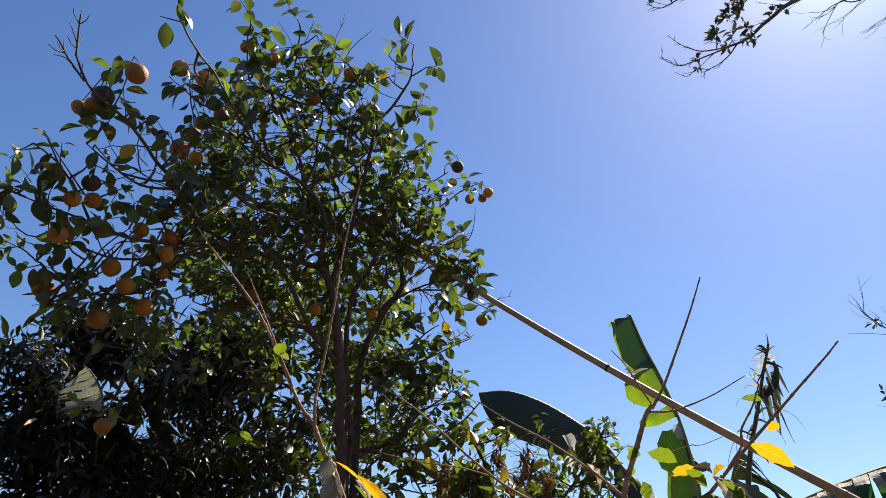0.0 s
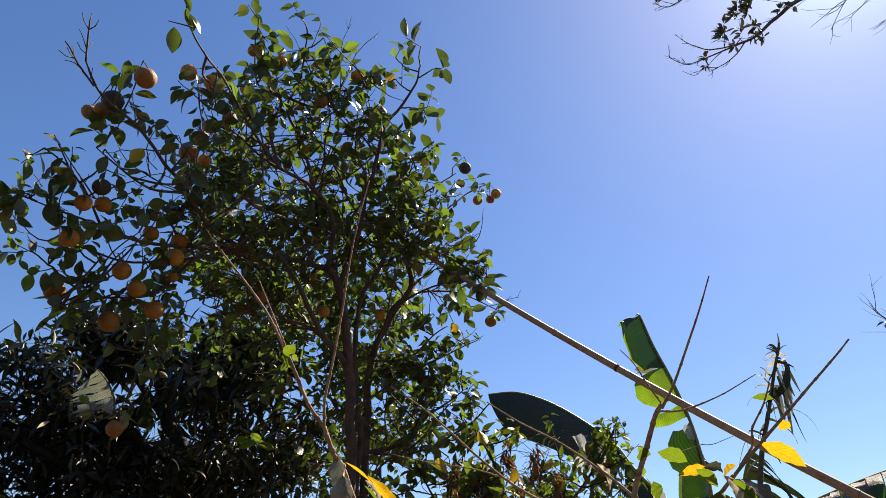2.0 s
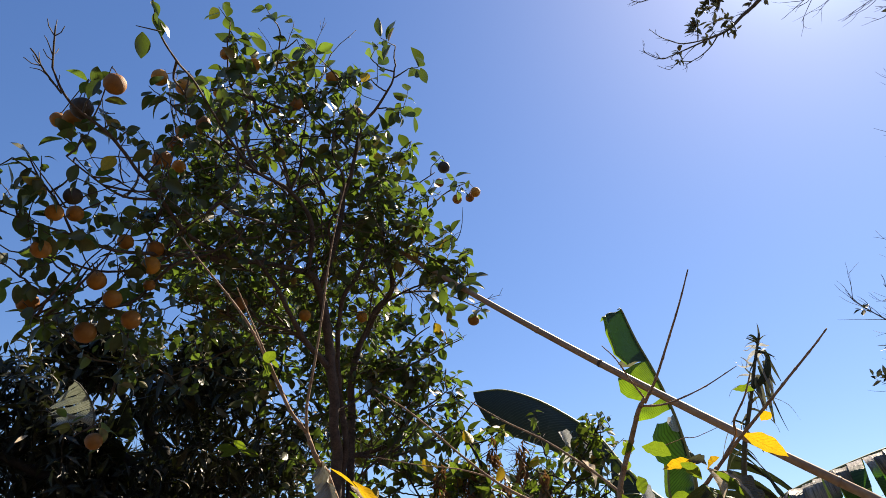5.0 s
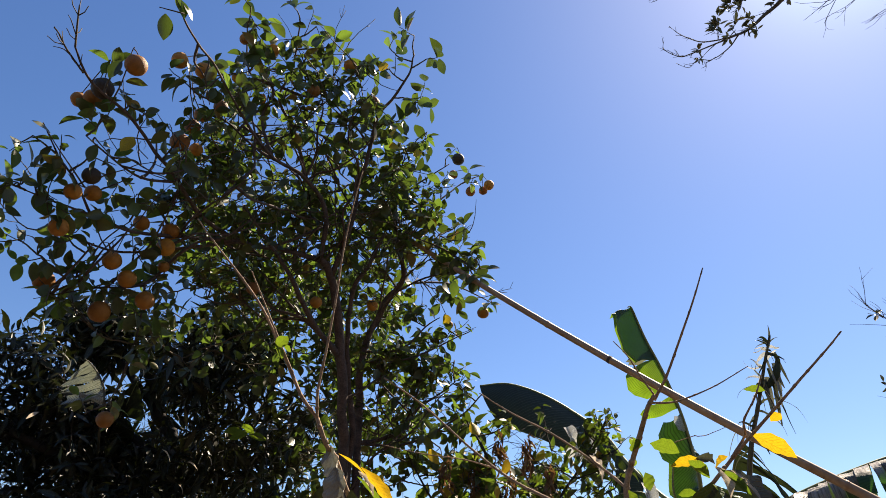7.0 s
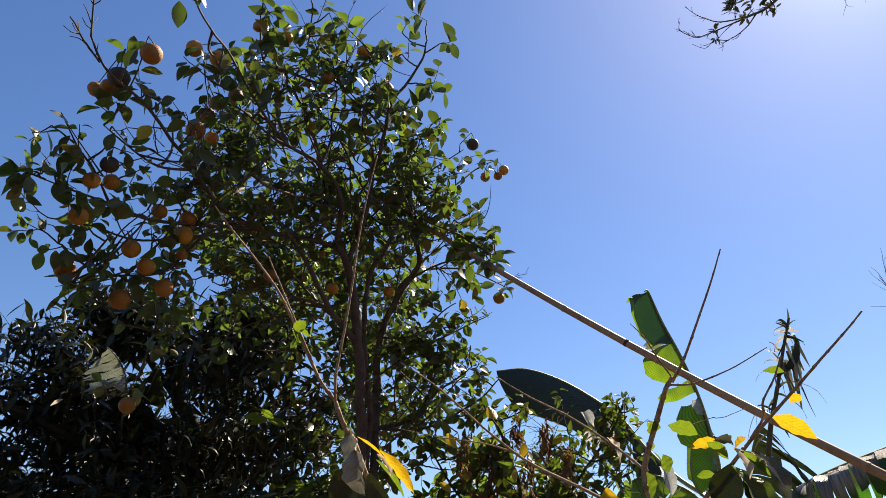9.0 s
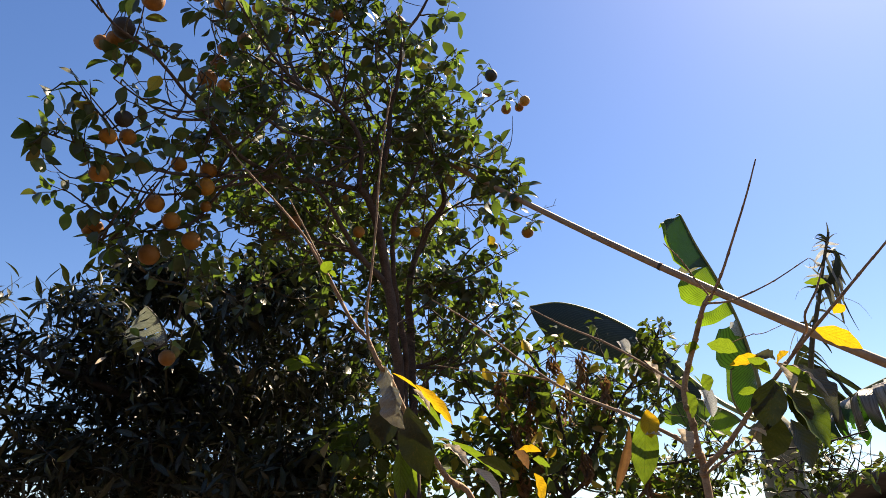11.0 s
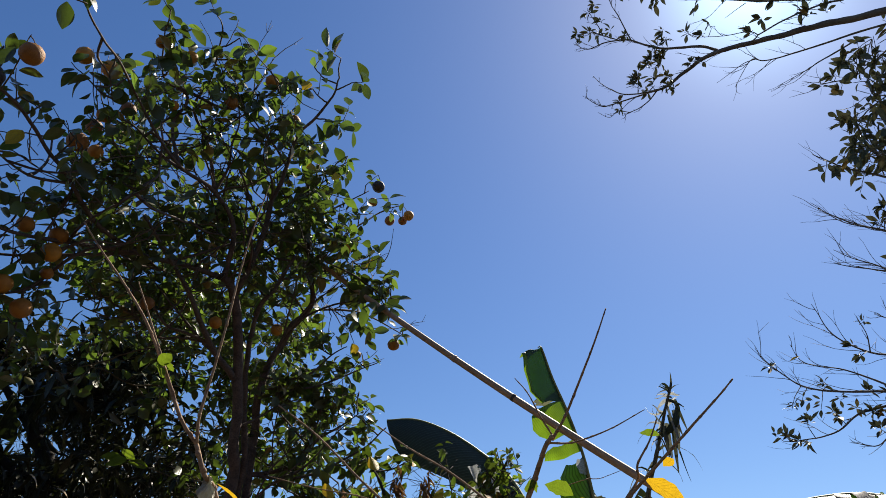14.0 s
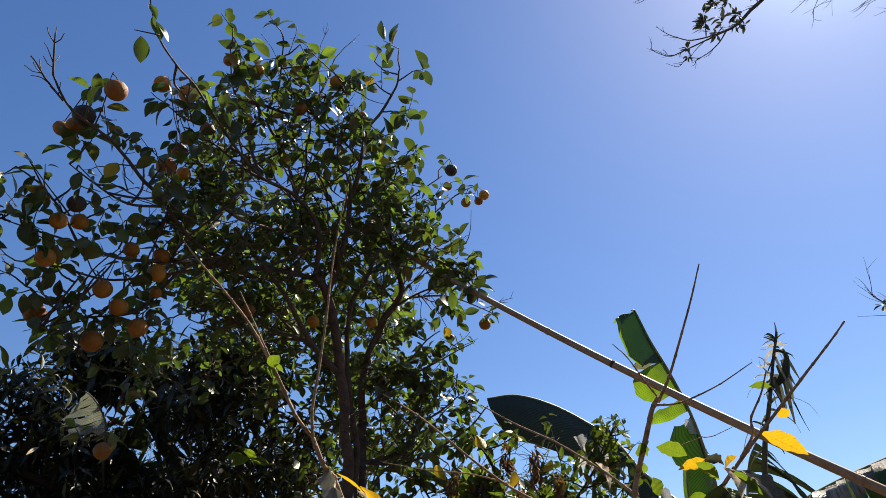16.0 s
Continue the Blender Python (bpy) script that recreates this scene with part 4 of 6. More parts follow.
# ---- the dark narrow-leaved tree behind ----
def make_dark_tree():
    foot = Vector((-1.76, 4.69, 2.72))
    tree = Crown((foot.x, foot.y, GROUND), "dense dark tree with long narrow leaves, in shade", "tree", "shade_tree", 23)
    tree.limb([(foot.x, foot.y, GROUND), (foot.x + 0.05, foot.y, 1.0), (-1.81, 4.64, 2.86), (-1.92, 4.51, 3.21), (-2.01, 4.38, 3.49)], 0.10, 0.03, DARK_BARK, "trunk", 10)
    tree.limb([(-1.81, 4.64, 2.86), (-2.10, 4.37, 3.05), (-2.34, 4.08, 3.23), (-2.53, 3.79, 3.38)], 0.05, 0.010, DARK_BARK)
    tree.limb([(-1.81, 4.64, 2.86), (-1.56, 4.63, 3.25), (-1.32, 4.60, 3.57)], 0.05, 0.012, DARK_BARK)
    tree.limb([(-1.81, 4.66, 2.79), (-2.11, 4.32, 2.76), (-2.48, 3.98, 2.88), (-2.78, 3.62, 3.01)], 0.05, 0.012, DARK_BARK)
    tree.limb([(-1.92, 4.51, 3.21), (-2.25, 4.36, 3.56), (-2.36, 4.22, 3.76)], 0.03, 0.010, DARK_BARK)
    args = dict(size=0.125)
    tree.fill((-2.29, 4.28, 3.70), (0.32, 0.35, 0.22), 36, 0.2, 34, **args)
    tree.fill((-2.56, 3.95, 3.22), (0.42, 0.40, 0.32), 28, 0.22, 28, **args)
    tree.fill((-2.98, 3.72, 3.04), (0.5, 0.5, 0.5), 17, 0.24, 24, **args)
    tree.fill((-2.30, 4.38, 3.09), (0.60, 0.50, 0.40), 50, 0.22, 30, **args)
    tree.fill((-1.40, 4.42, 3.03), (0.60, 0.50, 0.38), 36, 0.22, 28, **args)
    tree.fill((-1.57, 4.21, 3.51), (0.5, 0.40, 0.30), 43, 0.22, 28, **args)
    tree.fill((-2.22, 4.31, 2.52), (0.9, 0.60, 0.40), 69, 0.24, 30, **args)
    tree.fill((-2.30, 4.99, 2.89), (0.8, 0.4, 0.35), 43, 0.24, 30, **args)
    tree.fill((-1.23, 4.98, 2.58), (0.5, 0.50, 0.40), 15, 0.24, 24, **args)
    tree.fill((-2.53, 4.11, 2.42), (0.7, 0.5, 0.4), 43, 0.24, 30, **args)
    tree.fill((-1.68, 4.52, 2.40), (0.6, 0.5, 0.4), 43, 0.24, 30, **args)
    tree.fill((-3.10, 3.82, 2.53), (0.6, 0.5, 0.5), 33, 0.24, 30, **args)
    tree.fill((-1.23, 3.71, 3.35), (0.45, 0.3, 0.28), 22, 0.2, 28, **args)
    tree.fill((-0.98, 3.92, 2.93), (0.40, 0.3, 0.32), 19, 0.2, 28, **args)
    tree.fill((-0.94, 3.75, 2.32), (0.34, 0.3, 0.2), 19, 0.2, 28, **args)
    tree.fill((-1.25, 3.70, 2.22), (0.34, 0.3, 0.2), 17, 0.2, 28, **args)
    for at, n in [((-2.10, 3.52, 3.15), 5), ((-2.11, 3.55, 3.04), 4), ((-1.94, 3.66, 2.98), 8), ((-1.90, 3.64, 3.12), 5), ((-2.02, 3.64, 2.91), 14)]:
        tree.clump(at, 0.10, n, size=0.11)
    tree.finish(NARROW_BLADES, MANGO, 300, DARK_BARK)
    pale = Shape()
    pale.add(*NARROW_BLADES[1])
    pale = pale.mesh("pale_leaf", PALE_DRY)
    for root, way, size in [((-1.303, 3.153, 2.621), (0.9, 0.1, -0.5), 0.075), ((-1.19, 3.204, 2.577), (0.95, 0, -0.25), 0.07), ((-1.214, 3.217, 2.476), (0.75, 0, -0.6), 0.055), ((-1.102, 3.226, 2.61), (0.7, 0, -0.7), 0.05), ((-1.539, 3.261, 3.057), (0.6, 0, -0.8), 0.055), ((-1.297, 3.215, 2.808), (0.7, 0, -0.6), 0.05), ((-1.974, 3.134, 2.747), (0.7, -0.1, 0.6), 0.075), ((-1.594, 3.044, 3.24), (0.35, 0.1, -0.9), 0.075), ((-1.946, 3.134, 3.149), (0.8, 0.1, -0.5), 0.07)]:
        hung("leaf", pale, tree.ob, "bleached dry leaf caught among the twigs", place=leaf_pose(Vector(root), Vector(way), Vector((0.4, 0.3, 0.85)), size))


make_dark_tree()


# ---- the bamboo pole ----
def make_pole():
    top, low = Vector((-0.47, 2.96, 3.91)), Vector((1.47, 2.26, 2.29))
    reach = top.z / (top.z - low.z)
    line = []
    for i in range(61):
        s = reach * i / 60
        line.append(top.lerp(low, s) - Vector((0, 0, 0.055 * max(0.0, 1 - (2 * s - 1) ** 2))))
    ob = thing("bamboo_pole", line[-1], "long weathered bamboo pole leaning into the orange tree", "pole")
    shape = Shape()
    tube(shape, line, 0.0115, 0.025, 10, 0.02, random.Random(2))
    part("culm", shape, BAMBOO, ob)
    for i, dark in ((2, False), (7, False), (12, False), (15, True), (24, False), (30, False), (36, False), (43, False), (50, False)):
        q, way = line[i], (line[i + 1] - line[i - 1]).normalized()
        r = 0.0115 + 0.0135 * i / len(line)
        ring = Shape()
        tube(ring, [q - way * 0.006, q - way * 0.003, q + way * 0.003, q + way * 0.006], r + 0.001, r + 0.0022, 10)
        part("joint", ring, BAMBOO_NODE if dark else BAMBOO, ob, "dark ringed joint" if dark else "")


make_pole()


# ---- banana plants ----
def banana_leaf(plant, ridge, wide_left, wide_right, droop, tears, material, seed, rib=0.012, name="leaf", label="", out_way=None, fringe=0.0, flutter=0.3, strips=0, fold=0.0, gap=1.0, bare=0.0, torn=(), twist=0.0, tip=0.12):
    """A leaf along ridge: a midrib, and blade pieces on both sides, torn apart in places."""
    rng = random.Random(seed)
    line = smooth(ridge, 8)
    shape = Shape()
    tube(shape, line, rib, rib * 0.3, 6)
    leaf = part(name, shape, STALK, plant, label)
    n = len(line) - 1
    for side, wide in ((-1, wide_left), (1, wide_right)):
        if wide <= 0:
            continue
        first = int(bare * n)
        cuts = sorted({first, n, *((int(u * n) for u in torn) if torn else (rng.randrange(first + 1, n) for _ in range(tears)))})
        stretches = [(a, b, wide, droop, material) for a, b in zip(cuts, cuts[1:])]
        if strips:
            edges = [n * min(1.0, max(0.0, (k + rng.uniform(-0.3, 0.3)) / strips)) for k in range(1, strips)]
            stretches = [(a + 0.01 * n / strips, b - 0.01 * n / strips, wide, droop, material) for a, b in zip([0.0, *edges], [*edges, float(n)])]
        for a, b, wide, droop, material in stretches:
            piece, verts, uvs = Shape(), [], []
            lean, sag, cut = rng.uniform(-0.2, 0.2), droop * rng.uniform(1 - flutter, 1 + flutter), wide * rng.uniform(0.85 - fringe, 1.05)
            shrink, middle = gap * rng.uniform(0.1, 0.45) * (0.9 if strips else 1.0), (a + b) / 2
            roll, mid_point = twist * rng.uniform(-1, 1), line[int(middle)].lerp(line[min(int(middle) + 1, n)], middle - int(middle))
            rows = max(3, int((b - a) * 2))
            cols = 6
            for i in range(rows + 1):
                s = a + (b - a) * i / rows
                k = min(int(s), n - 1)
                q = line[k].lerp(line[k + 1], s - k)
                along = (line[k + 1] - line[k]).normalized()
                out = along.cross(Vector((0, 0, 1)))
                out = (out.normalized() if out.length > 0.05 else Vector((1, 0, 0))) * side
                if out_way is not None:
                    out = Vector(out_way) * (1 if side < 0 else -1)
                    out = (out - along * out.dot(along)).normalized()
                u = s / n
                w = cut * min(1.0, 0.25 + 2.6 * u) * min(1.0, tip + 2.4 * (1 - u) ** 0.7)
                pinch = 1 - 0.1 * abs(i / rows - 0.5)
                for j in range(cols + 1):
                    f = j / cols
                    bend = fold + sag * f
                    p = q + (out * math.cos(bend) - Vector((0, 0, 1)) * math.sin(bend)) * (w * f * pinch)
                    p += along * ((lean + 0.12) * w * f) + (mid_point - q) * (shrink * f * f) + Vector((0, 0, 0.0015 * math.sin(i * 2.1 + j)))
                    if roll:
                        p += along.cross(out) * ((q - mid_point).dot(along) * roll * min(1.0, 2 * f))
                    p += any_way(rng) * 0.001
                    verts.append(p)
                    uvs.append((0.5 + 0.5 * side * f, u))
            faces = [(i * (cols + 1) + j, i * (cols + 1) + j + 1, (i + 1) * (cols + 1) + j + 1, (i + 1) * (cols + 1) + j) for i in range(rows) for j in range(cols)]
            piece.add(verts, faces, uvs)
            part("blade", piece, material, leaf)
    return leaf


def blade_panel(leaf, line, a, b, w0, w1, material, seed, out_way, lean=0.0, sag=0.2, ragged=0.05, hem=0.0, hem_material=None, curl=0.0):
    """One torn panel of a blade beside the midrib line, from its fraction a to b, w0 wide at a and w1 at b; its outer
    hem may run on in a brighter material.
    """
    rng = random.Random(seed)
    n, rows, cols = len(line) - 1, max(5, int(44 * (b - a))), 7
    verts, uvs, back, back_uvs = [], [], [], []
    for i in range(rows + 1):
        r = i / rows
        s = (a + (b - a) * r) * n
        k = min(int(s), n - 1)
        q, along = line[k].lerp(line[k + 1], s - k), (line[k + 1] - line[k]).normalized()
        out = Vector(out_way)
        out = (out - along * out.dot(along)).normalized()
        lift = out.cross(along).normalized()
        w = (w0 + (w1 - w0) * r) * (1 + ragged * (rng.random() - 0.5) * 2) * min(1.0, 0.72 + 2.2 * min(r, 1 - r))
        for j in range(cols + 1):
            f = j / cols
            bend = sag * f + curl * f * f
            p = q + (out * math.cos(bend) + lift * math.sin(bend)) * (w * f) + along * (lean * w * f)
            p += lift * (0.004 * math.sin(i * 0.9 + 0.6 * j) * f) + along * (0.012 * math.sin(5 * f + seed) * f)
            verts.append(p)
            uvs.append((0.5 - 0.5 * f, (a + (b - a) * r)))
        if hem:
            rim = verts[-1]
            for j in range(4):
                back.append(rim + out * (hem * j / 3) - lift * (0.002 + 0.010 * math.sin(math.pi * j / 3)) + along * 0.004 * math.sin(i + j))
                back_uvs.append((0.1 * j, r))
    shape = Shape()
    shape.add(verts, [(i * (cols + 1) + j, i * (cols + 1) + j + 1, (i + 1) * (cols + 1) + j + 1, (i + 1) * (cols + 1) + j) for i in range(rows) for j in range(cols)], uvs)
    part("blade", shape, material, leaf)
    if hem:
        shape = Shape()
        shape.add(back, [(i * 4 + j, i * 4 + j + 1, (i + 1) * 4 + j + 1, (i + 1) * 4 + j) for i in range(rows) for j in range(3)], back_uvs)
        part("folded_hem", shape, hem_material, leaf, "bright green hem, its light put into the material")


def make_banana_plant():
    foot = Vector((1.59, 4.02, 2.13))
    plant = thing("banana_plant", (foot.x, foot.y, GROUND), "banana plant with torn green and withered leaves", "banana plant")
    stem = Shape()
    tube(stem, smooth([(foot.x, foot.y, GROUND), (foot.x, foot.y, 1.0), foot, (1.60, 4.00, 2.28), (1.60, 3.98, 2.40), (1.52, 4.00, 2.50)], 6), 0.125, 0.10, 14, 0.05)
    part("stem", stem, SHEATH, plant, "sheathed green-brown stem")
    # the upright leaf, torn into hanging pieces
    line = smooth([(1.50, 4.01, 2.51), (1.49, 3.82, 2.63), (1.46, 3.77, 2.82), (1.40, 3.70, 3.03), (1.30, 3.61, 3.24), (1.21, 3.56, 3.42), (1.15, 3.52, 3.57), (1.13, 3.50, 3.595), (1.11, 3.49, 3.585)], 8)
    rib = Shape()
    tube(rib, line, 0.013, 0.003, 7)
    leaf = part("leaf", rib, STALK, plant, "upright torn green leaf")
    west = (-0.9, -0.42, -0.06)
    # darker panel and bright hem: shaded half and lit edge as two materials
    blade_panel(leaf, line, 0.540, 0.87, 0.18, 0.10, BANANA_DEEP, 61, west, lean=0.28, sag=0.08, curl=0.0, hem=0.032, hem_material=BANANA)
    # narrow strip of glare in the tear, put into a pale blade colour
    blade_panel(leaf, line, 0.545, 0.58, 0.13, 0.17, BANANA_PALE, 62, west, lean=0.12, sag=0.75, ragged=0.12)
    blade_panel(leaf, line, 0.44, 0.542, 0.235, 0.245, BANANA, 63, west, lean=0.16, sag=0.25, ragged=0.07)
    blade_panel(leaf, line, 0.385, 0.425, 0.24, 0.20, BANANA, 64, west, lean=0.02, sag=0.45)
    blade_panel(leaf, line, 0.24, 0.37, 0.19, 0.15, BANANA_RIBBED, 65, west, lean=-0.32, sag=0.35, ragged=0.08, curl=0.5)
    blade_panel(leaf, line, 0.32, 0.37, 0.075, 0.085, BANANA_STRIPED, 66, (-0.8, -0.75, 0.0), lean=-0.2, sag=0.2)
    # a lower leaf that stands edge to edge with the stem
    line = smooth([(1.50, 4.01, 2.51), (1.43, 3.98, 2.53), (1.38, 3.95, 2.62), (1.385, 3.92, 2.75), (1.42, 3.90, 2.87), (1.45, 3.88, 2.92)], 8)
    rib = Shape()
    tube(rib, line, 0.010, 0.003, 7)
    leaf = part("leaf", rib, STALK, plant, "short upright ribbed leaf")
    blade_panel(leaf, line, 0.22, 0.97, 0.20, 0.13, BANANA_RIBBED, 67, (0.95, -0.25, 0.0), lean=0.05, sag=0.25, curl=-0.7)
    banana_leaf(plant, [(1.50, 4.01, 2.51), (1.50, 4.10, 2.63), (1.54, 4.14, 2.84), (1.58, 4.18, 3.07)], 0.12, 0.02, 0.3, 2, BANANA, 42, out_way=(-1, -0.2, 0))
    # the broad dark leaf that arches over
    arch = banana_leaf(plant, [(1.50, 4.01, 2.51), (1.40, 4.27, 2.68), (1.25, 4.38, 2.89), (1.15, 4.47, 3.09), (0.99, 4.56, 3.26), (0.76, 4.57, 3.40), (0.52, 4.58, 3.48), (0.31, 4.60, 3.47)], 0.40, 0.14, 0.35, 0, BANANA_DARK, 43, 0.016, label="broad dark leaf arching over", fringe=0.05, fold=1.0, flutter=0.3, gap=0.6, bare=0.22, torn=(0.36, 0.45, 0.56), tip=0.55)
    # pale shreds for the sunlit underside of the arch, light put into their colour
    for at, tip, wide in (((0.847, 4.269, 3.085), (0.951, 4.251, 2.875), 0.1), ((0.916, 4.249, 3.031), (0.838, 4.254, 2.873), 0.07), ((0.949, 4.195, 3.081), (1.024, 4.175, 2.896), 0.07), ((1.218, 3.96, 2.677), (1.263, 3.921, 2.532), 0.1)):
        at, tip, shred = Vector(at), Vector(tip), Shape()
        shred.add(*blade([wide / (tip - at).length * w for w in (0.4, 0.5, 0.5, 0.48, 0.5, 0.45, 0.4, 0.3, 0.1)], 0.5, 0.25, 0.06, 9))
        hung("shred", shred.mesh("shred", BANANA_STRIPED), arch, "grey shred with its lit side put into the colour", place=leaf_pose(at, tip - at, Vector((0.3, -0.8, 0.5)), (tip - at).length))
    # the withered, shredded leaf
    withered = [(1.68, 3.64, 2.59), (1.67, 3.48, 2.79), (1.70, 3.35, 2.99), (1.71, 3.23, 3.14), (1.74, 3.16, 3.28)]
    shape = Shape()
    tube(shape, smooth(withered, 6), 0.016, 0.006, 6, 0.1)
    spear = part("leaf", shape, BANANA_DRY, plant, "withered leaf torn to dark ribbons")
    rng = random.Random(8)
    line = smooth(withered, 8)
    end = len(line) - 1
    for k in range(58):
        if k < 14:  # the frayed crown
            q, way, long, wide, sag = line[end - 2 - k % 4], Vector((rng.uniform(-0.9, 0.9), rng.uniform(-0.4, 0.4), rng.uniform(0.2, 1.0))), rng.uniform(0.05, 0.12), rng.uniform(0.004, 0.009), rng.uniform(-0.35, 0.05)
        elif k < 26:  # folded sheets hanging beside the stalk
            q, way, long, wide, sag = line[rng.randrange(end // 2, end - 2)] + any_way(rng) * 0.012 + Vector((rng.choice((0.0, 0.035, 0.05)), 0, 0)), Vector((rng.uniform(0.0, 0.16), rng.uniform(-0.1, 0.05), -1)), rng.uniform(0.12, 0.30), rng.uniform(0.006, 0.017), 0.0
        elif k < 44:  # pale shreds curling away
            q, way, long, wide, sag = line[rng.randrange(end * 3 // 5, end - 2)], Vector((-1 if k % 4 else 0.7, rng.uniform(-0.5, 0.3), rng.uniform(-0.3, 0.6))), rng.uniform(0.05, 0.14), rng.uniform(0.005, 0.012), rng.uniform(-0.45, 0.1)
        else:  # looping strips lower down
            q, way, long, wide, sag = line[rng.randrange(end // 5, end * 3 // 5)], Vector((rng.uniform(-1, 0.7), rng.uniform(-0.4, 0.4), rng.uniform(-0.2, 0.7))), rng.uniform(0.12, 0.30), rng.uniform(0.004, 0.010), -0.42
        piece, verts, uvs = Shape(), [], []
        way = way.normalized()
        across = way.cross(Vector((0, 1, 0.2))).normalized()
        p = q.copy()
        for i in range(8):
            w = wide * (1 - 0.85 * (i / 7) ** 2)
            verts += [p - across * w, p + any_way(rng) * wide * 0.3, p + across * w]
            uvs += [(0, i / 7), (0.5, i / 7), (1, i / 7)]
            way = (way + Vector((0, 0, sag)) + any_way(rng) * (0.06 if 14 <= k < 26 else 0.4 if 26 <= k < 44 else 0.22)).normalized()
            across = (across + any_way(rng) * 0.2).normalized()
            p = p + way * long / 7
        piece.add(verts, [(3 * i + j, 3 * i + j + 1, 3 * i + j + 4, 3 * i + j + 3) for i in range(7) for j in range(2)], uvs)
        part("ribbon", piece, BANANA_STRIPED if 26 <= k < 44 and k % 3 else BANANA_PALE if k % 5 == 0 else BANANA_DRY if k % 3 else BANANA_DARK, spear)
    curled = Shape()
    curled.add(*blade([w * 0.7 for w in (0.02, 0.12, 0.2, 0.25, 0.26, 0.24, 0.19, 0.1, 0.0)], 0.9, 0.5, 0.05, 6, 1.2))
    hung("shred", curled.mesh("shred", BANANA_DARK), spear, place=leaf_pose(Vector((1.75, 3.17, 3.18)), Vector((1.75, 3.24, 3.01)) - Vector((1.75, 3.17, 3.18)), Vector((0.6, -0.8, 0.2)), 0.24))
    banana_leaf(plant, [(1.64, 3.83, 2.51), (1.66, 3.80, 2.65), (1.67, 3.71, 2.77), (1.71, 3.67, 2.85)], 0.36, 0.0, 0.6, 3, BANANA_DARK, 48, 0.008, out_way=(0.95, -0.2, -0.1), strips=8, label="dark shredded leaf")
    # the arching leaf whose blade hangs in strips
    banana_leaf(plant, [(1.50, 4.02, 2.45), (1.77, 3.83, 2.47), (1.93, 3.67, 2.565), (2.15, 3.47, 2.655), (2.39, 3.30, 2.725), (2.65, 3.11, 2.735), (2.87, 2.94, 2.63), (3.00, 2.86, 2.44)], 0.27, 0.31, 1.35, 34, BANANA_STRIPS, 45, 0.014, strips=34, label="arching leaf hanging in torn strips, bleached along the midrib", fringe=0.2, flutter=0.55, twist=0.9)
    # lower leaves seen when the view dips
    line = smooth([(1.50, 4.01, 2.48), (1.466, 4.043, 2.471), (1.422, 4.129, 2.566), (1.359, 4.193, 2.624), (1.273, 4.261, 2.687), (1.161, 4.315, 2.681), (1.047, 4.357, 2.616)], 8)
    rib = Shape()
    tube(rib, line, 0.010, 0.003, 6)
    leaf = part("leaf", rib, STALK, plant, "low green leaf folded over its midrib")
    for a, b, w0, w1 in ((0.25, 0.48, 0.16, 0.22), (0.49, 0.72, 0.23, 0.22), (0.73, 0.98, 0.20, 0.10)):
        blade_panel(leaf, line, a, b, w0, w1, BANANA, int(100 * a), (0.05, -0.5, -0.85), lean=0.1, sag=0.15, ragged=0.06)


make_banana_plant()


def make_far_banana():
    foot = Vector((-2.29, 4.58, 2.70))
    plant = thing("banana_plant", (foot.x, foot.y, GROUND), "young banana plant half hidden by the dark tree", "banana plant")
    stem = Shape()
    tube(stem, smooth([(foot.x, foot.y, GROUND), (foot.x, foot.y, 1.2), foot], 5), 0.06, 0.035, 10, 0.04)
    part("stem", stem, SHEATH, plant)
    line = smooth([foot, (-2.12, 4.25, 2.80), (-1.92, 3.78, 2.86), (-1.80, 3.49, 2.93), (-1.80, 3.46, 3.00), (-1.83, 3.42, 3.07), (-1.87, 3.38, 3.12), (-1.90, 3.36, 3.14)], 8)
    rib = Shape()
    tube(rib, line, 0.010, 0.003, 6)
    leaf = part("leaf", rib, BANANA_DRY, plant, "pale sunlit torn leaf")
    shred = random.Random(14)
    for k in range(6):
        a = 0.42 + 0.092 * k
        wide = 0.25 * (0.72, 0.9, 1.0, 1.05, 0.95, 0.7)[k]
        blade_panel(leaf, line, a, a + 0.086, wide, wide * shred.uniform(0.85, 1.05), BANANA_SUNLIT, k, (-0.95, 0.1, 0.15), lean=0.06 + shred.uniform(-0.04, 0.04), sag=shred.uniform(-0.05, 0.12), ragged=0.12)
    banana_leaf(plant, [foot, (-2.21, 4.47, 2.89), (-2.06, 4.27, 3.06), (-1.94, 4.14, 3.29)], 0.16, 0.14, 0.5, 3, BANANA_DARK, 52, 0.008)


make_far_banana()


# ---- the tall shrub with bare pale stems and broad leaves ----
BROAD = (0.015, 0.10, 0.18, 0.235, 0.262, 0.262, 0.24, 0.19, 0.10, 0.0)


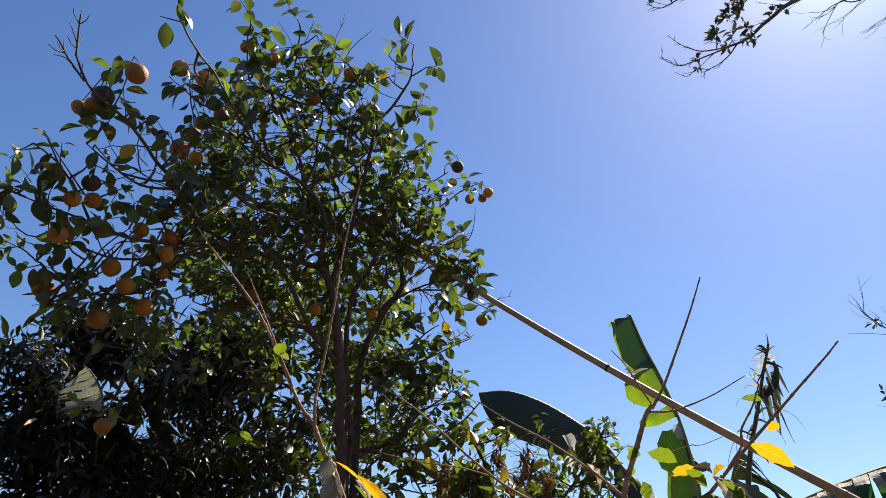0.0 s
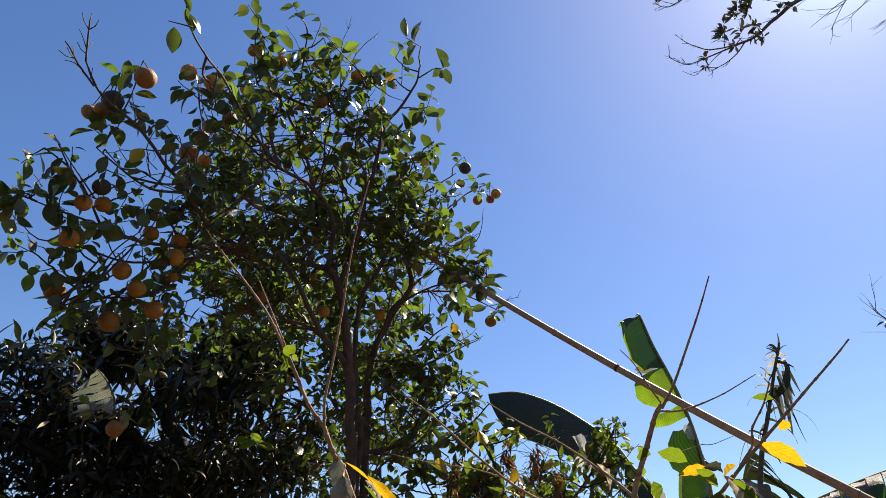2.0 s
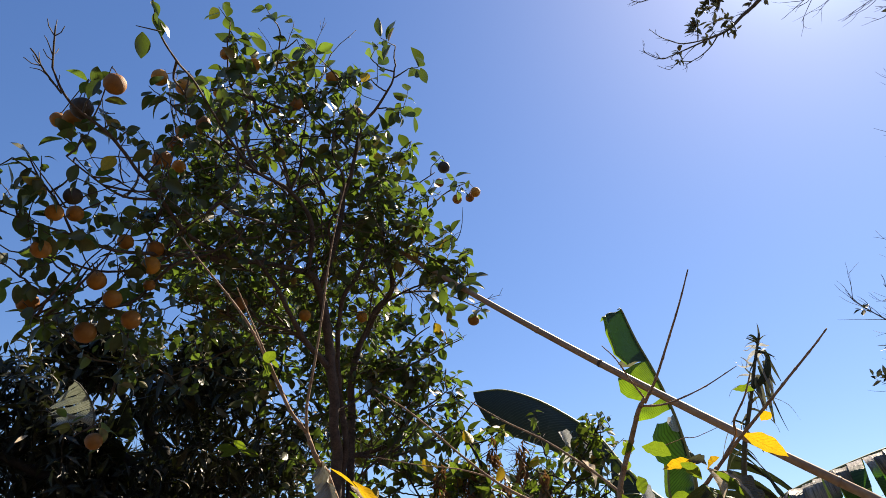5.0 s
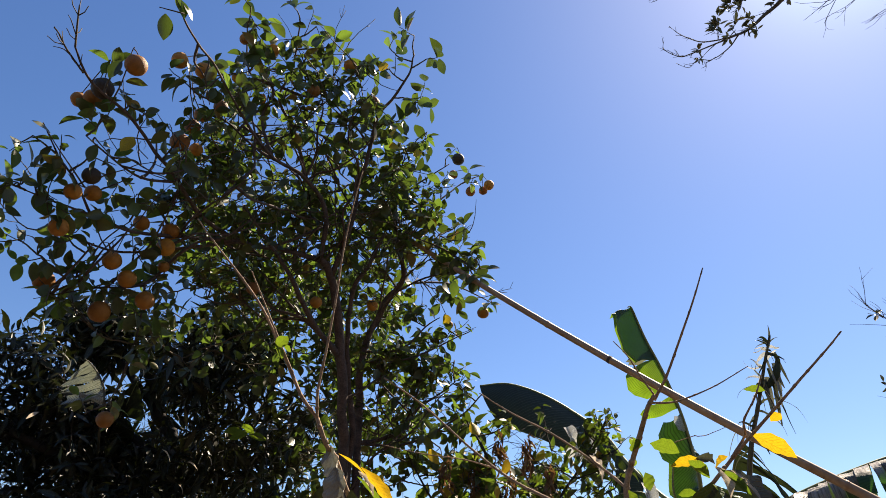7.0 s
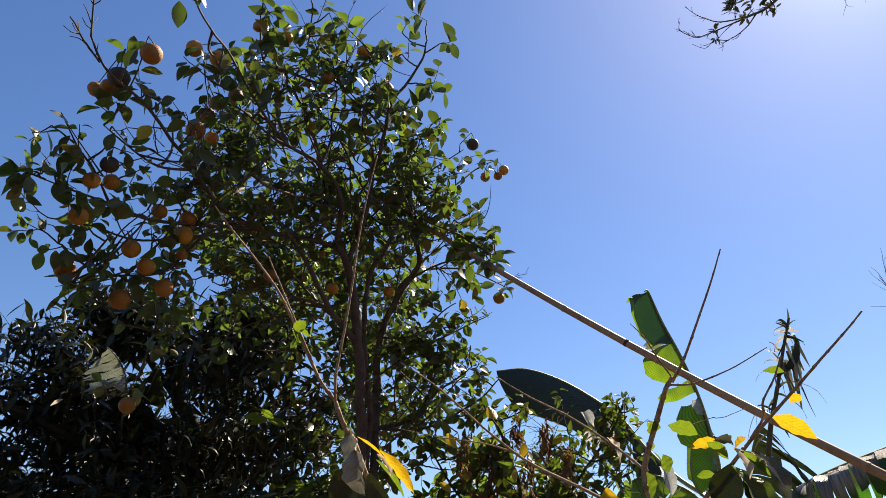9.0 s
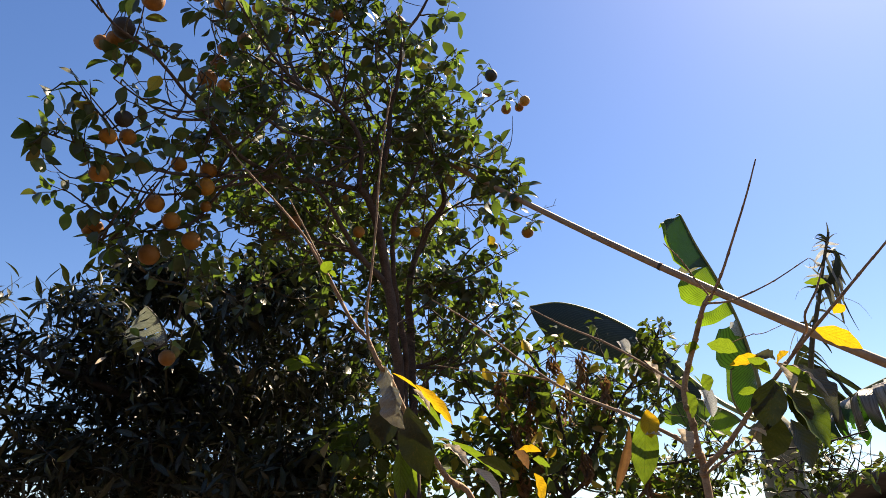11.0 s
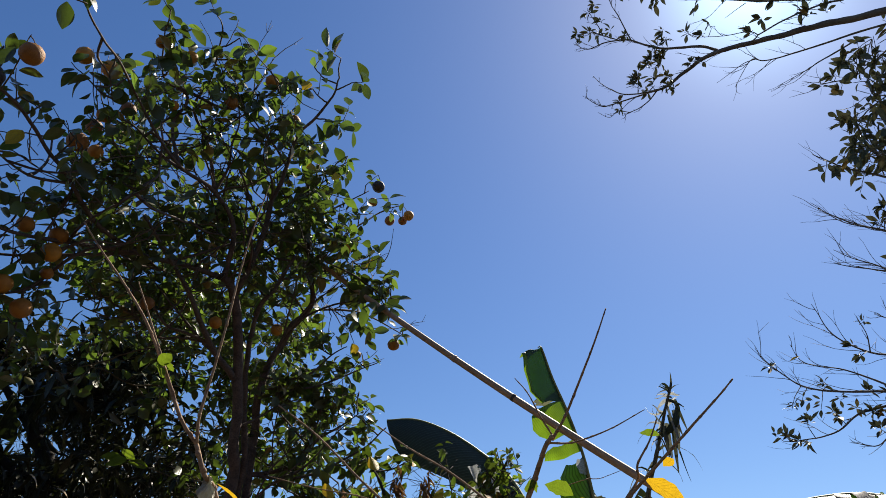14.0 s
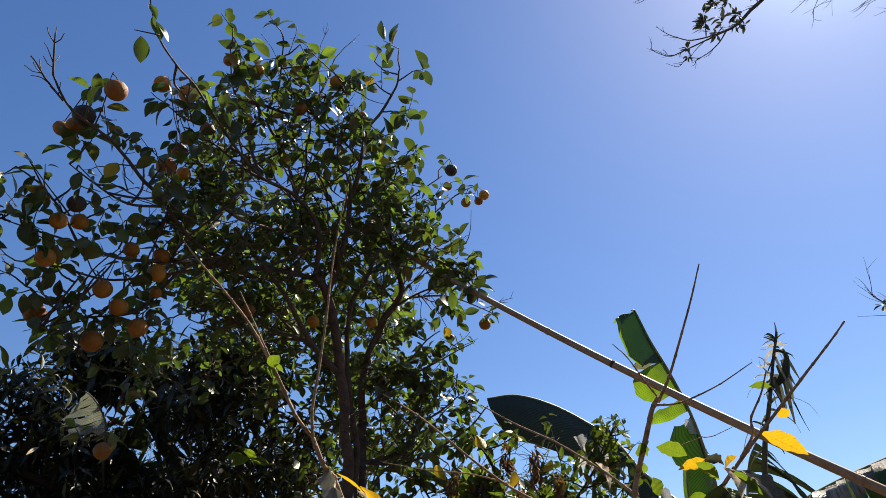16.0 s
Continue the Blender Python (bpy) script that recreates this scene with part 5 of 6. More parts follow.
def broad_leaf(owner, root, tip, wide, material, face=(0, -0.6, 0.8), fold=0.35, curl=0.12, seed=0, label="", stalk_from=None):
    """A broad leaf from root to tip; wide is its breadth in metres."""
    root, tip = Vector(root), Vector(tip)
    size = (tip - root).length
    k = wide / size / 0.52
    shape = Shape()
    fine = [max(0.0, q.y) for q in smooth([(i, w * k, 0) for i, w in enumerate(BROAD)], 3)]
    shape.add(*blade(fine, fold, curl, 0.003, seed, random.Random(seed).uniform(-0.5, 0.5) * (2.5 if fold > 0.7 else 1), 0.22 if fold > 0.7 else 0.06))
    m = leaf_pose(root, tip - root, Vector(face), size)
    ob = hung("leaf", shape.mesh("leaf", material), owner, label, place=m)
    if stalk_from is not None:
        stem = Shape()
        tube(stem, smooth([stalk_from, Vector(stalk_from).lerp(root, 0.5) + Vector((0, 0, 0.01)), root], 3), 0.0025, 0.002, 5)
        part("leaf_stalk", stem, TWIG, owner)
    return ob


def stem(owner, points, r0, r1, material=SHRUB_BARK, steps=7):
    shape = Shape()
    line = smooth(points, steps)
    r0, r1 = r0 * 0.84, r1 * 0.84
    tube(shape, line, r0, r1, 8, 0.08, random.Random(len(points)))
    for i in range(3, len(line) - 1, 4):
        q, way = line[i], (line[i + 1] - line[i - 1]).normalized()
        r = (r0 + (r1 - r0) * i / len(line)) * 1.4
        side = way.orthogonal().normalized() * (r * 0.35 if i % 8 == 3 else -r * 0.35)
        tube(shape, [q - way * 0.006, q + side, q + way * 0.005], r * 0.85, r * 0.8, 8)
    part("stem", shape, material, owner)


def make_forked_shrub():
    foot = Vector((-0.06, 2.14, 1.86))
    shrub = thing("forked_shrub", (foot.x, foot.y, GROUND), "tall bare forked shrub with pale stems and a few drooping leaves", "shrub")
    stem(shrub, [(foot.x + 0.1, foot.y + 0.1, GROUND), (foot.x + 0.05, foot.y + 0.05, 0.8), foot, (-0.17, 2.08, 2.05), (-0.27, 2.01, 2.21), (-0.32, 1.96, 2.32), (-0.34, 1.89, 2.34), (-0.37, 1.86, 2.41)], 0.0125, 0.0076)
    stem(shrub, [(-0.37, 1.86, 2.41), (-0.42, 1.83, 2.47), (-0.49, 1.79, 2.60), (-0.56, 1.76, 2.72), (-0.64, 1.74, 2.82), (-0.73, 1.71, 2.92), (-0.78, 1.68, 2.98)], 0.0066, 0.0024)
    stem(shrub, [(-0.43, 1.83, 2.49), (-0.48, 1.78, 2.59), (-0.53, 1.75, 2.69), (-0.57, 1.72, 2.77), (-0.59, 1.70, 2.81)], 0.0047, 0.0016)
    stem(shrub, [(-0.37, 1.86, 2.41), (-0.37, 1.82, 2.48), (-0.35, 1.78, 2.61), (-0.33, 1.73, 2.76), (-0.32, 1.70, 2.87), (-0.30, 1.66, 3.00), (-0.27, 1.61, 3.13)], 0.0055, 0.0020)
    broad_leaf(shrub, (-0.50, 1.77, 2.59), (-0.46, 1.74, 2.62), 0.036, SHRUB, (0.2, 0.5, 0.85), 0.3, 0.1, seed=1, label="small fresh green leaf")
    broad_leaf(shrub, (-0.50, 1.77, 2.59), (-0.47, 1.77, 2.56), 0.025, SHRUB, (0.2, 0.5, 0.85), 0.3, 0.1, seed=2)
    broad_leaf(shrub, (-0.48, 1.77, 2.60), (-0.45, 1.77, 2.58), 0.022, SHRUB, (0.2, 0.5, 0.85), 0.3, 0.1, seed=12)
    L, up = broad_leaf, (0.2, 0.5, 0.85)
    L(shrub, (-0.335, 1.92, 2.345), (-0.285, 1.87, 2.225), 0.060, GREY_LEAF, (-0.6, -1, 0.3), 0.8, 0.2, 3, "limp grey-green leaf wrapped round the stem")
    L(shrub, (-0.305, 1.88, 2.275), (-0.268, 1.86, 2.15), 0.070, GREY_LEAF, (-0.2, -1, 0.4), 1.1, 0.3, 13, "limp crumpled end of the grey-green leaf")
    L(shrub, (-0.312, 1.928, 2.256), (-0.346, 1.93, 2.10), 0.088, SHRUB_SHADED, (0.3, -1, 0.3), 0.4, 0.2, 4, "large shaded hanging leaf")
    # small brighter leaf, added as the lit patch of the shaded one
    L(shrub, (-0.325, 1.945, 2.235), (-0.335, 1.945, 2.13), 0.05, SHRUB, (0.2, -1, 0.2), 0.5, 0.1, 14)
    L(shrub, (-0.262, 1.932, 2.222), (-0.214, 1.947, 2.012), 0.098, SHRUB_SHADED, (-0.3, -1, 0.4), 0.4, 0.2, 5, "large shaded hanging leaf")
    L(shrub, (-0.285, 1.977, 2.122), (-0.289, 1.971, 1.96), 0.05, SHRUB, (0.2, -1, 0.2), 0.5, 0.15, 6)
    L(shrub, (-0.269, 1.998, 2.132), (-0.25, 1.995, 1.97), 0.045, SHRUB, (-0.4, -1, 0.1), 0.5, 0.1, 16)
    L(shrub, (-0.305, 1.915, 2.322), (-0.21, 1.90, 2.262), 0.016, SHRUB_YELLOW, up, 0.5, 0.1, 7, "narrow yellow withering leaf")
    L(shrub, (-0.235, 1.905, 2.282), (-0.118, 1.912, 2.166), 0.036, SHRUB_YELLOW, (0.1, 0.7, 0.7), 0.75, 0.12, 17, "twisted yellow withering leaf")
    L(shrub, (-0.251, 1.974, 2.269), (-0.144, 1.983, 2.166), 0.030, SHRUB, up, 0.6, 0.15, 18)
    L(shrub, (-0.245, 1.93, 2.275), (-0.185, 1.925, 2.215), 0.026, PALE_DRY, (0.2, -0.8, 0.6), 0.9, 0.3, 19, "pale dry curled leaf")
    L(shrub, (-0.164, 1.99, 2.121), (-0.077, 1.959, 2.070), 0.034, PALE_DRY, (0.1, -0.5, 0.9), 0.9, 0.3, 9, "pale dry curled leaf")
    L(shrub, (-0.081, 1.99, 2.051), (0.015, 1.968, 1.980), 0.050, PALE_DRY, (0.2, -0.6, 0.8), 0.6, 0.3, 20, "pale dry leaf on the stem")
    L(shrub, (0.040, 2.024, 2.027), (-0.060, 1.996, 2.103), 0.045, SHRUB_SHADED, up, 0.4, 0.2, 8)
    L(shrub, (-0.15, 2.11, 2.15), (0.03, 2.13, 2.06), 0.035, SHRUB, up, 0.4, 0.2, 10)


make_forked_shrub()


def make_broad_shrub():
    foot = Vector((0.62, 2.15, 1.96))
    shrub = thing("broad_leaved_shrub", (foot.x, foot.y, GROUND), "bare-stemmed shrub with broad yellowing and dry leaves", "shrub")
    stem(shrub, [(foot.x, foot.y + 0.05, GROUND), (foot.x, foot.y + 0.03, 0.8), foot, (0.61, 2.14, 2.09), (0.60, 2.12, 2.19), (0.59, 2.11, 2.28), (0.63, 2.06, 2.41), (0.65, 1.97, 2.50), (0.67, 1.95, 2.53)], 0.0172, 0.0072)
    stem(shrub, [(0.67, 1.96, 2.52), (0.70, 1.90, 2.58), (0.73, 1.82, 2.67), (0.75, 1.72, 2.75), (0.77, 1.65, 2.83)], 0.0062, 0.0022)
    stem(shrub, [(0.67, 1.95, 2.53), (0.63, 1.93, 2.58), (0.58, 1.89, 2.64), (0.53, 1.85, 2.67)], 0.0039, 0.0014)
    stem(shrub, [(0.66, 1.96, 2.51), (0.73, 1.94, 2.51), (0.83, 1.89, 2.54), (0.93, 1.83, 2.59)], 0.0047, 0.0016)
    stem(shrub, [(0.61, 2.14, 2.04), (0.69, 2.11, 2.11), (0.78, 2.06, 2.22), (0.85, 2.01, 2.30), (0.92, 1.96, 2.38), (0.99, 1.81, 2.47), (1.04, 1.73, 2.53), (1.08, 1.65, 2.58), (1.10, 1.60, 2.61)], 0.0101, 0.0024)
    stem(shrub, [(0.89, 1.98, 2.35), (0.93, 1.95, 2.41), (0.91, 1.89, 2.44), (0.94, 1.85, 2.50), (0.96, 1.82, 2.56)], 0.0055, 0.0024)
    stem(shrub, [(0.61, 2.14, 2.09), (0.56, 2.19, 2.15), (0.43, 2.26, 2.24), (0.26, 2.37, 2.35), (0.11, 2.40, 2.47), (-0.07, 2.41, 2.63), (-0.22, 2.37, 2.72)], 0.0086, 0.0032)
    stem(shrub, [(0.59, 2.11, 2.28), (0.52, 2.16, 2.36), (0.39, 2.21, 2.47), (0.25, 2.26, 2.56), (0.14, 2.29, 2.64)], 0.0062, 0.0024)
    stem(shrub, [(0.20, 2.41, 2.40), (0.09, 2.46, 2.44), (-0.06, 2.51, 2.47), (-0.23, 2.54, 2.51)], 0.0039, 0.0016)
    stem(shrub, [(0.52, 2.16, 2.35), (0.45, 2.17, 2.39), (0.42, 2.20, 2.29)], 0.0016, 0.0008)
    stem(shrub, [(0.62, 2.14, 2.03), (0.68, 2.12, 2.07), (0.76, 2.14, 2.11), (0.79, 2.12, 2.15)], 0.0055, 0.0024)
    stem(shrub, [(0.70, 2.09, 2.40), (0.80, 2.05, 2.43), (0.82, 2.04, 2.43), (0.84, 2.03, 2.43), (0.87, 2.02, 2.44), (0.90, 2.00, 2.45)], 0.0018, 0.0010)
    L, up = broad_leaf, (0.2, 0.5, 0.85)
    L(shrub, (0.966, 1.975, 2.421), (1.076, 1.941, 2.344), 0.072, SHRUB_YELLOW, (0.2, 0.5, 0.85), 0.25, 0.04, 21, "bright yellow leaf")
    L(shrub, (1.008, 1.924, 2.448), (1.031, 1.895, 2.467), 0.034, SHRUB_YELLOW, up, 0.3, 0.1, 22, "small yellow leaf")
    L(shrub, (0.99, 1.88, 2.53), (0.92, 1.88, 2.54), 0.035, SHRUB, up, 0.3, 0.15, 23, stalk_from=(1.01, 1.88, 2.47))
    L(shrub, (0.645, 2.056, 2.400), (0.595, 2.051, 2.393), 0.050, SHRUB, up, 0.3, 0.1, 25, "round yellow-green leaf")
    L(shrub, (0.734, 1.991, 2.363), (0.646, 1.991, 2.398), 0.066, SHRUB, up, 0.25, 0.1, 24, "fresh green leaf against the light")
    L(shrub, (0.791, 1.956, 2.328), (0.690, 1.974, 2.324), 0.052, SHRUB_YELLOW, up, 0.4, 0.1, 26, "yellow leaf with brown spots")
    L(shrub, (0.790, 1.930, 2.276), (0.730, 1.913, 2.333), 0.040, SHRUB, up, 0.5, 0.2, 27)
    L(shrub, (0.847, 1.908, 2.335), (0.798, 1.915, 2.305), 0.036, SHRUB_YELLOW, up, 0.5, 0.2, 22, "small yellow leaf")
    L(shrub, (0.823, 1.955, 2.323), (0.772, 1.946, 2.355), 0.036, BANANA_DRY, (0.2, -0.6, 0.7), 0.9, 0.3, 52, "grey-brown shrivelled leaf")
    L(shrub, (0.640, 2.057, 2.317), (0.650, 2.045, 2.258), 0.046, SHRUB, up, 0.2, 0.1, 28)
    L(shrub, (0.588, 2.085, 2.268), (0.600, 2.060, 2.180), 0.062, SHRUB, (0.5, 0.3, 0.7), 0.3, 0.15, 29, "yellow-green leaf beside the stem")
    L(shrub, (0.819, 1.990, 2.277), (0.778, 2.012, 2.131), 0.098, SHRUB_SHADED, (-0.2, -0.9, 0.4), 0.3, 0.15, 31, "large shaded leaf")
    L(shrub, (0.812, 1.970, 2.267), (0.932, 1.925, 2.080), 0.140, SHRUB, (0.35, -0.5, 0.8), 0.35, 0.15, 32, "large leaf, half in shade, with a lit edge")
    L(shrub, (0.858, 2.029, 2.164), (0.894, 2.010, 2.022), 0.085, SHRUB_SHADED, (0.3, -0.9, 0.4), 0.3, 0.15, 33, "large shaded leaf")
    L(shrub, (0.827, 2.030, 2.173), (0.785, 2.041, 2.052), 0.080, SHRUB_SHADED, (0.1, -0.9, 0.3), 0.3, 0.2, 34, "large shaded leaf")
    L(shrub, (0.835, 1.950, 2.240), (0.872, 1.930, 2.120), 0.075, SHRUB_SHADED, (0.1, -0.9, 0.5), 0.3, 0.2, 53, "shaded leaf")
    L(shrub, (0.804, 1.915, 2.307), (0.845, 1.891, 2.223), 0.055, PALE_DRY, (0.3, -0.7, 0.6), 0.7, 0.25, 35, "pale dry curled leaf")
    L(shrub, (0.836, 1.912, 2.296), (0.958, 1.865, 2.160), 0.085, BANANA_DRY, (0.1, -0.5, 0.9), 0.8, 0.28, 36, "dark dry leaf drooping in folds")
    # narrow pale blade laid on the drape as its lit middle
    L(shrub, (0.845, 1.905, 2.297), (0.930, 1.868, 2.205), 0.030, PALE_DRY, (0.1, -0.5, 0.9), 0.6, 0.2, 54, "pale strip for the lit middle of the drooping dry leaf")
    L(shrub, (0.811, 1.889, 2.293), (0.886, 1.849, 2.216), 0.032, SHRUB, up, 0.4, 0.2, 47)
    L(shrub, (0.472, 2.163, 2.230), (0.443, 2.179, 2.001), 0.082, SHRUB, (0.3, 0.6, 0.5), 0.25, 0.1, 38, "hanging green leaf with a yellow base")
    L(shrub, (0.474, 2.150, 2.232), (0.478, 2.145, 2.140), 0.060, SHRUB_YELLOW, (0.3, 0.6, 0.5), 0.25, 0.1, 48, "yellow base of the hanging leaf")
    L(shrub, (0.43, 2.25, 2.20), (0.39, 2.25, 1.98), 0.03, DRY, (0.4, -1, 0.1), 1.4, 0.25, 39, "narrow brown dry leaf")
    L(shrub, (0.509, 2.147, 2.146), (0.461, 2.135, 2.166), 0.034, PALE_DRY, (0.2, -0.5, 0.9), 0.8, 0.3, 40, "pale dry curled leaf")
    L(shrub, (0.549, 2.114, 2.163), (0.588, 2.093, 2.085), 0.050, PALE_DRY, (0.3, -0.8, 0.6), 1.0, 0.4, 41, "pale dry curled leaf")
    L(shrub, (0.50, 2.19, 2.40), (0.55, 2.15, 2.33), 0.035, PALE_DRY, (0.3, -0.5, 0.9), 0.9, 0.4, 42, "pale dry curled leaf")
    L(shrub, (0.770, 2.007, 2.115), (0.734, 1.994, 2.146), 0.032, PALE_DRY, (0.3, -0.5, 0.9), 0.7, 0.3, 49, "pale dry curled leaf")
    L(shrub, (0.79, 2.04, 2.25), (0.73, 2.05, 2.26), 0.03, SHRUB, up, 0.4, 0.2, 43)
    L(shrub, (0.044, 2.015, 2.100), (0.092, 1.999, 2.048), 0.045, DRY, (0.1, 0.6, 0.8), 0.5, 0.2, 44, "orange-brown dying leaf")
    L(shrub, (0.097, 2.016, 2.075), (0.148, 1.995, 2.052), 0.048, SHRUB, up, 0.2, 0.1, 45, "round fresh green leaf")
    L(shrub, (0.15, 2.41, 2.15), (0.05, 2.37, 2.16), 0.05, SHRUB_YELLOW, up, 0.4, 0.2, 50, "yellow-brown dying leaf")
    L(shrub, (0.12, 2.42, 2.08), (0.16, 2.38, 1.98), 0.06, SHRUB_YELLOW, up, 0.3, 0.2, 46, "yellow leaf")


make_broad_shrub()


# ---- the tangle of creepers below ----
def make_tangle():
    foot = Vector((0.31, 3.22, 2.06))
    bush = Crown((foot.x, foot.y, GROUND), "tangle of creepers with small green and dry brown leaves", "bush", "creeper_tangle", 31)
    bush.limb([(foot.x, foot.y, GROUND), (foot.x, foot.y, 0.9), foot, (0.31, 3.18, 2.35), (0.23, 3.13, 2.61), (0.14, 3.19, 2.80)], 0.016, 0.004, DARK_BARK, "stem")
    bush.limb([foot, (0.46, 3.17, 2.29), (0.60, 3.11, 2.48), (0.74, 3.03, 2.67), (0.78, 3.00, 2.76)], 0.010, 0.003, DARK_BARK, "stem")
    bush.limb([foot, (0.13, 3.21, 2.26), (-0.02, 3.28, 2.44), (-0.15, 3.23, 2.65)], 0.010, 0.003, DARK_BARK, "stem")
    bush.limb([foot, (0.50, 3.18, 2.17), (0.74, 3.13, 2.18), (1.04, 3.14, 2.22), (1.30, 3.05, 2.22), (1.54, 2.93, 2.26)], 0.009, 0.003, DARK_BARK, "stem")
    bush.fill((0.15, 3.25, 2.56), (0.26, 0.3, 0.30), 13, 0.14, 15, size=0.085)
    bush.fill((0.50, 3.22, 2.56), (0.26, 0.3, 0.28), 11, 0.14, 15, size=0.075)
    bush.fill((0.36, 3.30, 2.21), (0.45, 0.3, 0.25), 20, 0.15, 16, size=0.085)
    bush.fill((-0.08, 3.31, 2.28), (0.30, 0.3, 0.30), 13, 0.15, 16, size=0.088)
    bush.fill((-0.43, 3.70, 2.26), (0.30, 0.3, 0.25), 17, 0.15, 15, size=0.085)
    bush.fill((-0.60, 3.47, 2.18), (0.30, 0.25, 0.18), 18, 0.15, 16, size=0.075)
    bush.fill((0.07, 3.12, 2.15), (0.25, 0.2, 0.15), 10, 0.14, 14, size=0.07)
    bush.fill((1.06, 3.15, 2.15), (0.30, 0.2, 0.16), 14, 0.12, 18, size=0.05)
    bush.fill((-0.654, 3.137, 2.317), (0.22, 0.2, 0.14), 10, 0.13, 15, size=0.085)
    bush.fill((0.373, 3.463, 2.414), (0.22, 0.2, 0.14), 8, 0.13, 15, size=0.07)
    bush.fill((0.585, 3.447, 2.322), (0.22, 0.2, 0.14), 8, 0.13, 15, size=0.07)
    bush.fill((0.836, 3.406, 2.228), (0.22, 0.2, 0.14), 8, 0.13, 15, size=0.065)
    bush.fill((0.4, 3.387, 2.213), (0.22, 0.2, 0.14), 8, 0.13, 15, size=0.075)
    bush.fill((1.343, 3.032, 2.118), (0.22, 0.2, 0.14), 6, 0.13, 15, size=0.055)
    bush.fill((1.257, 3.177, 2.114), (0.22, 0.2, 0.14), 6, 0.13, 15, size=0.055)
    bush.fill((0.502, 3.134, 2.582), (0.15, 0.2, 0.12), 7, 0.11, 15, size=0.06)
    bush.fill((0.738, 3.207, 2.53), (0.15, 0.2, 0.12), 6, 0.11, 15, size=0.06)
    for at in ((0.75, 3.01, 2.75), (0.78, 2.99, 2.77), (0.67, 3.05, 2.67), (0.84, 3.04, 2.76), (0.50, 3.06, 2.77), (1.48, 2.97, 2.16), (1.53, 2.95, 2.13), (1.41, 3.00, 2.19)):
        bush.clump(at, 0.06, 11, size=0.056)
    for at in ((0.74, 2.95, 2.75), (0.78, 2.96, 2.69), (0.72, 2.98, 2.67), (0.76, 2.98, 2.61), (0.69, 3.00, 2.62), (0.81, 2.97, 2.62), (0.74, 3.01, 2.54), (0.67, 2.98, 2.71)):
        bush.clump(at, 0.06, 11, size=0.058)
    rng = bush.rng
    for at, spread, count in [((1.38, 2.91, 2.10), (0.22, 0.15, 0.12), 16), ((0.37, 3.14, 2.49), (0.35, 0.2, 0.25), 36), ((0.95, 3.06, 2.25), (0.25, 0.15, 0.12), 14)]:
        for _ in range(count):
            p = Vector(at) + Matrix.Diagonal(spread) @ any_way(rng) * rng.random() ** 0.4
            way = Vector((rng.uniform(-1, 1), rng.uniform(-0.3, 0.3), rng.uniform(-0.2, 1))).normalized()
            line = [bush.near(p), p]
            for _ in range(5):
                way = (way + any_way(rng) * 0.25).normalized()
                line.append(line[-1] + way * rng.uniform(0.03, 0.06))
            bush.shoot(line, 0.0022, 0.0009, 4)
            bush.spurs(line, 2, 0.06, 0.001)
    bush.finish(SMALL_BLADES, VINE, 300, DARK_BARK)
    rng = random.Random(9)
    crumpled = Shape()
    crumpled.add(*blade([w * 0.45 for w in BROAD], 1.1, 0.5, 0.15, 4, 1.6))
    dead = crumpled.mesh("dry_leaf", DRY)
    for x0 in ((0.17, 3.05, 2.54), (0.17, 3.08, 2.39), (0.32, 3.05, 2.48), (0.50, 3.02, 2.49), (0.19, 3.11, 2.22), (0.28, 3.07, 2.64), (0.62, 2.96, 2.10), (0.11, 3.12, 2.13), (0.40, 2.96, 2.61), (0.09, 3.05, 2.31), (0.38, 3.00, 2.18), (0.04, 3.06, 2.52)):
        for _ in range(22):
            q = Vector(x0) + Matrix.Diagonal((0.026, 0.035, 0.10)) @ any_way(rng) * rng.random() ** 0.3
            hung("dry_leaf", dead, bush.ob, "crumpled brown dry leaf", place=leaf_pose(q, Vector((rng.uniform(-0.5, 0.5), rng.uniform(-0.5, 0.5), -1)), any_way(rng), rng.uniform(0.04, 0.09)))
    yellowed = Shape()
    yellowed.add(*CITRUS_BLADES[1])
    yellowed = yellowed.mesh("yellow_leaf", CITRUS_YELLOW)
    for at in ((-0.07, 3.09, 2.41), (0.48, 3.00, 2.62), (0.50, 3.06, 2.30), (0.07, 3.07, 2.48), (0.26, 3.00, 2.25), (-0.03, 3.01, 2.26), (-0.15, 3.09, 2.35), (-0.26, 3.16, 2.53), (0.15, 3.00, 2.74), (0.32, 3.03, 2.58), (-0.04, 3.04, 2.62), (0.20, 2.99, 2.32), (0.39, 3.00, 2.11), (0.04, 3.02, 2.17)):
        hung("leaf", yellowed, bush.ob, "yellow dying leaf", place=leaf_pose(Vector(at), Vector((rng.uniform(-1, 1), -0.3, -0.8)), any_way(rng), rng.uniform(0.06, 0.10)))


make_tangle()


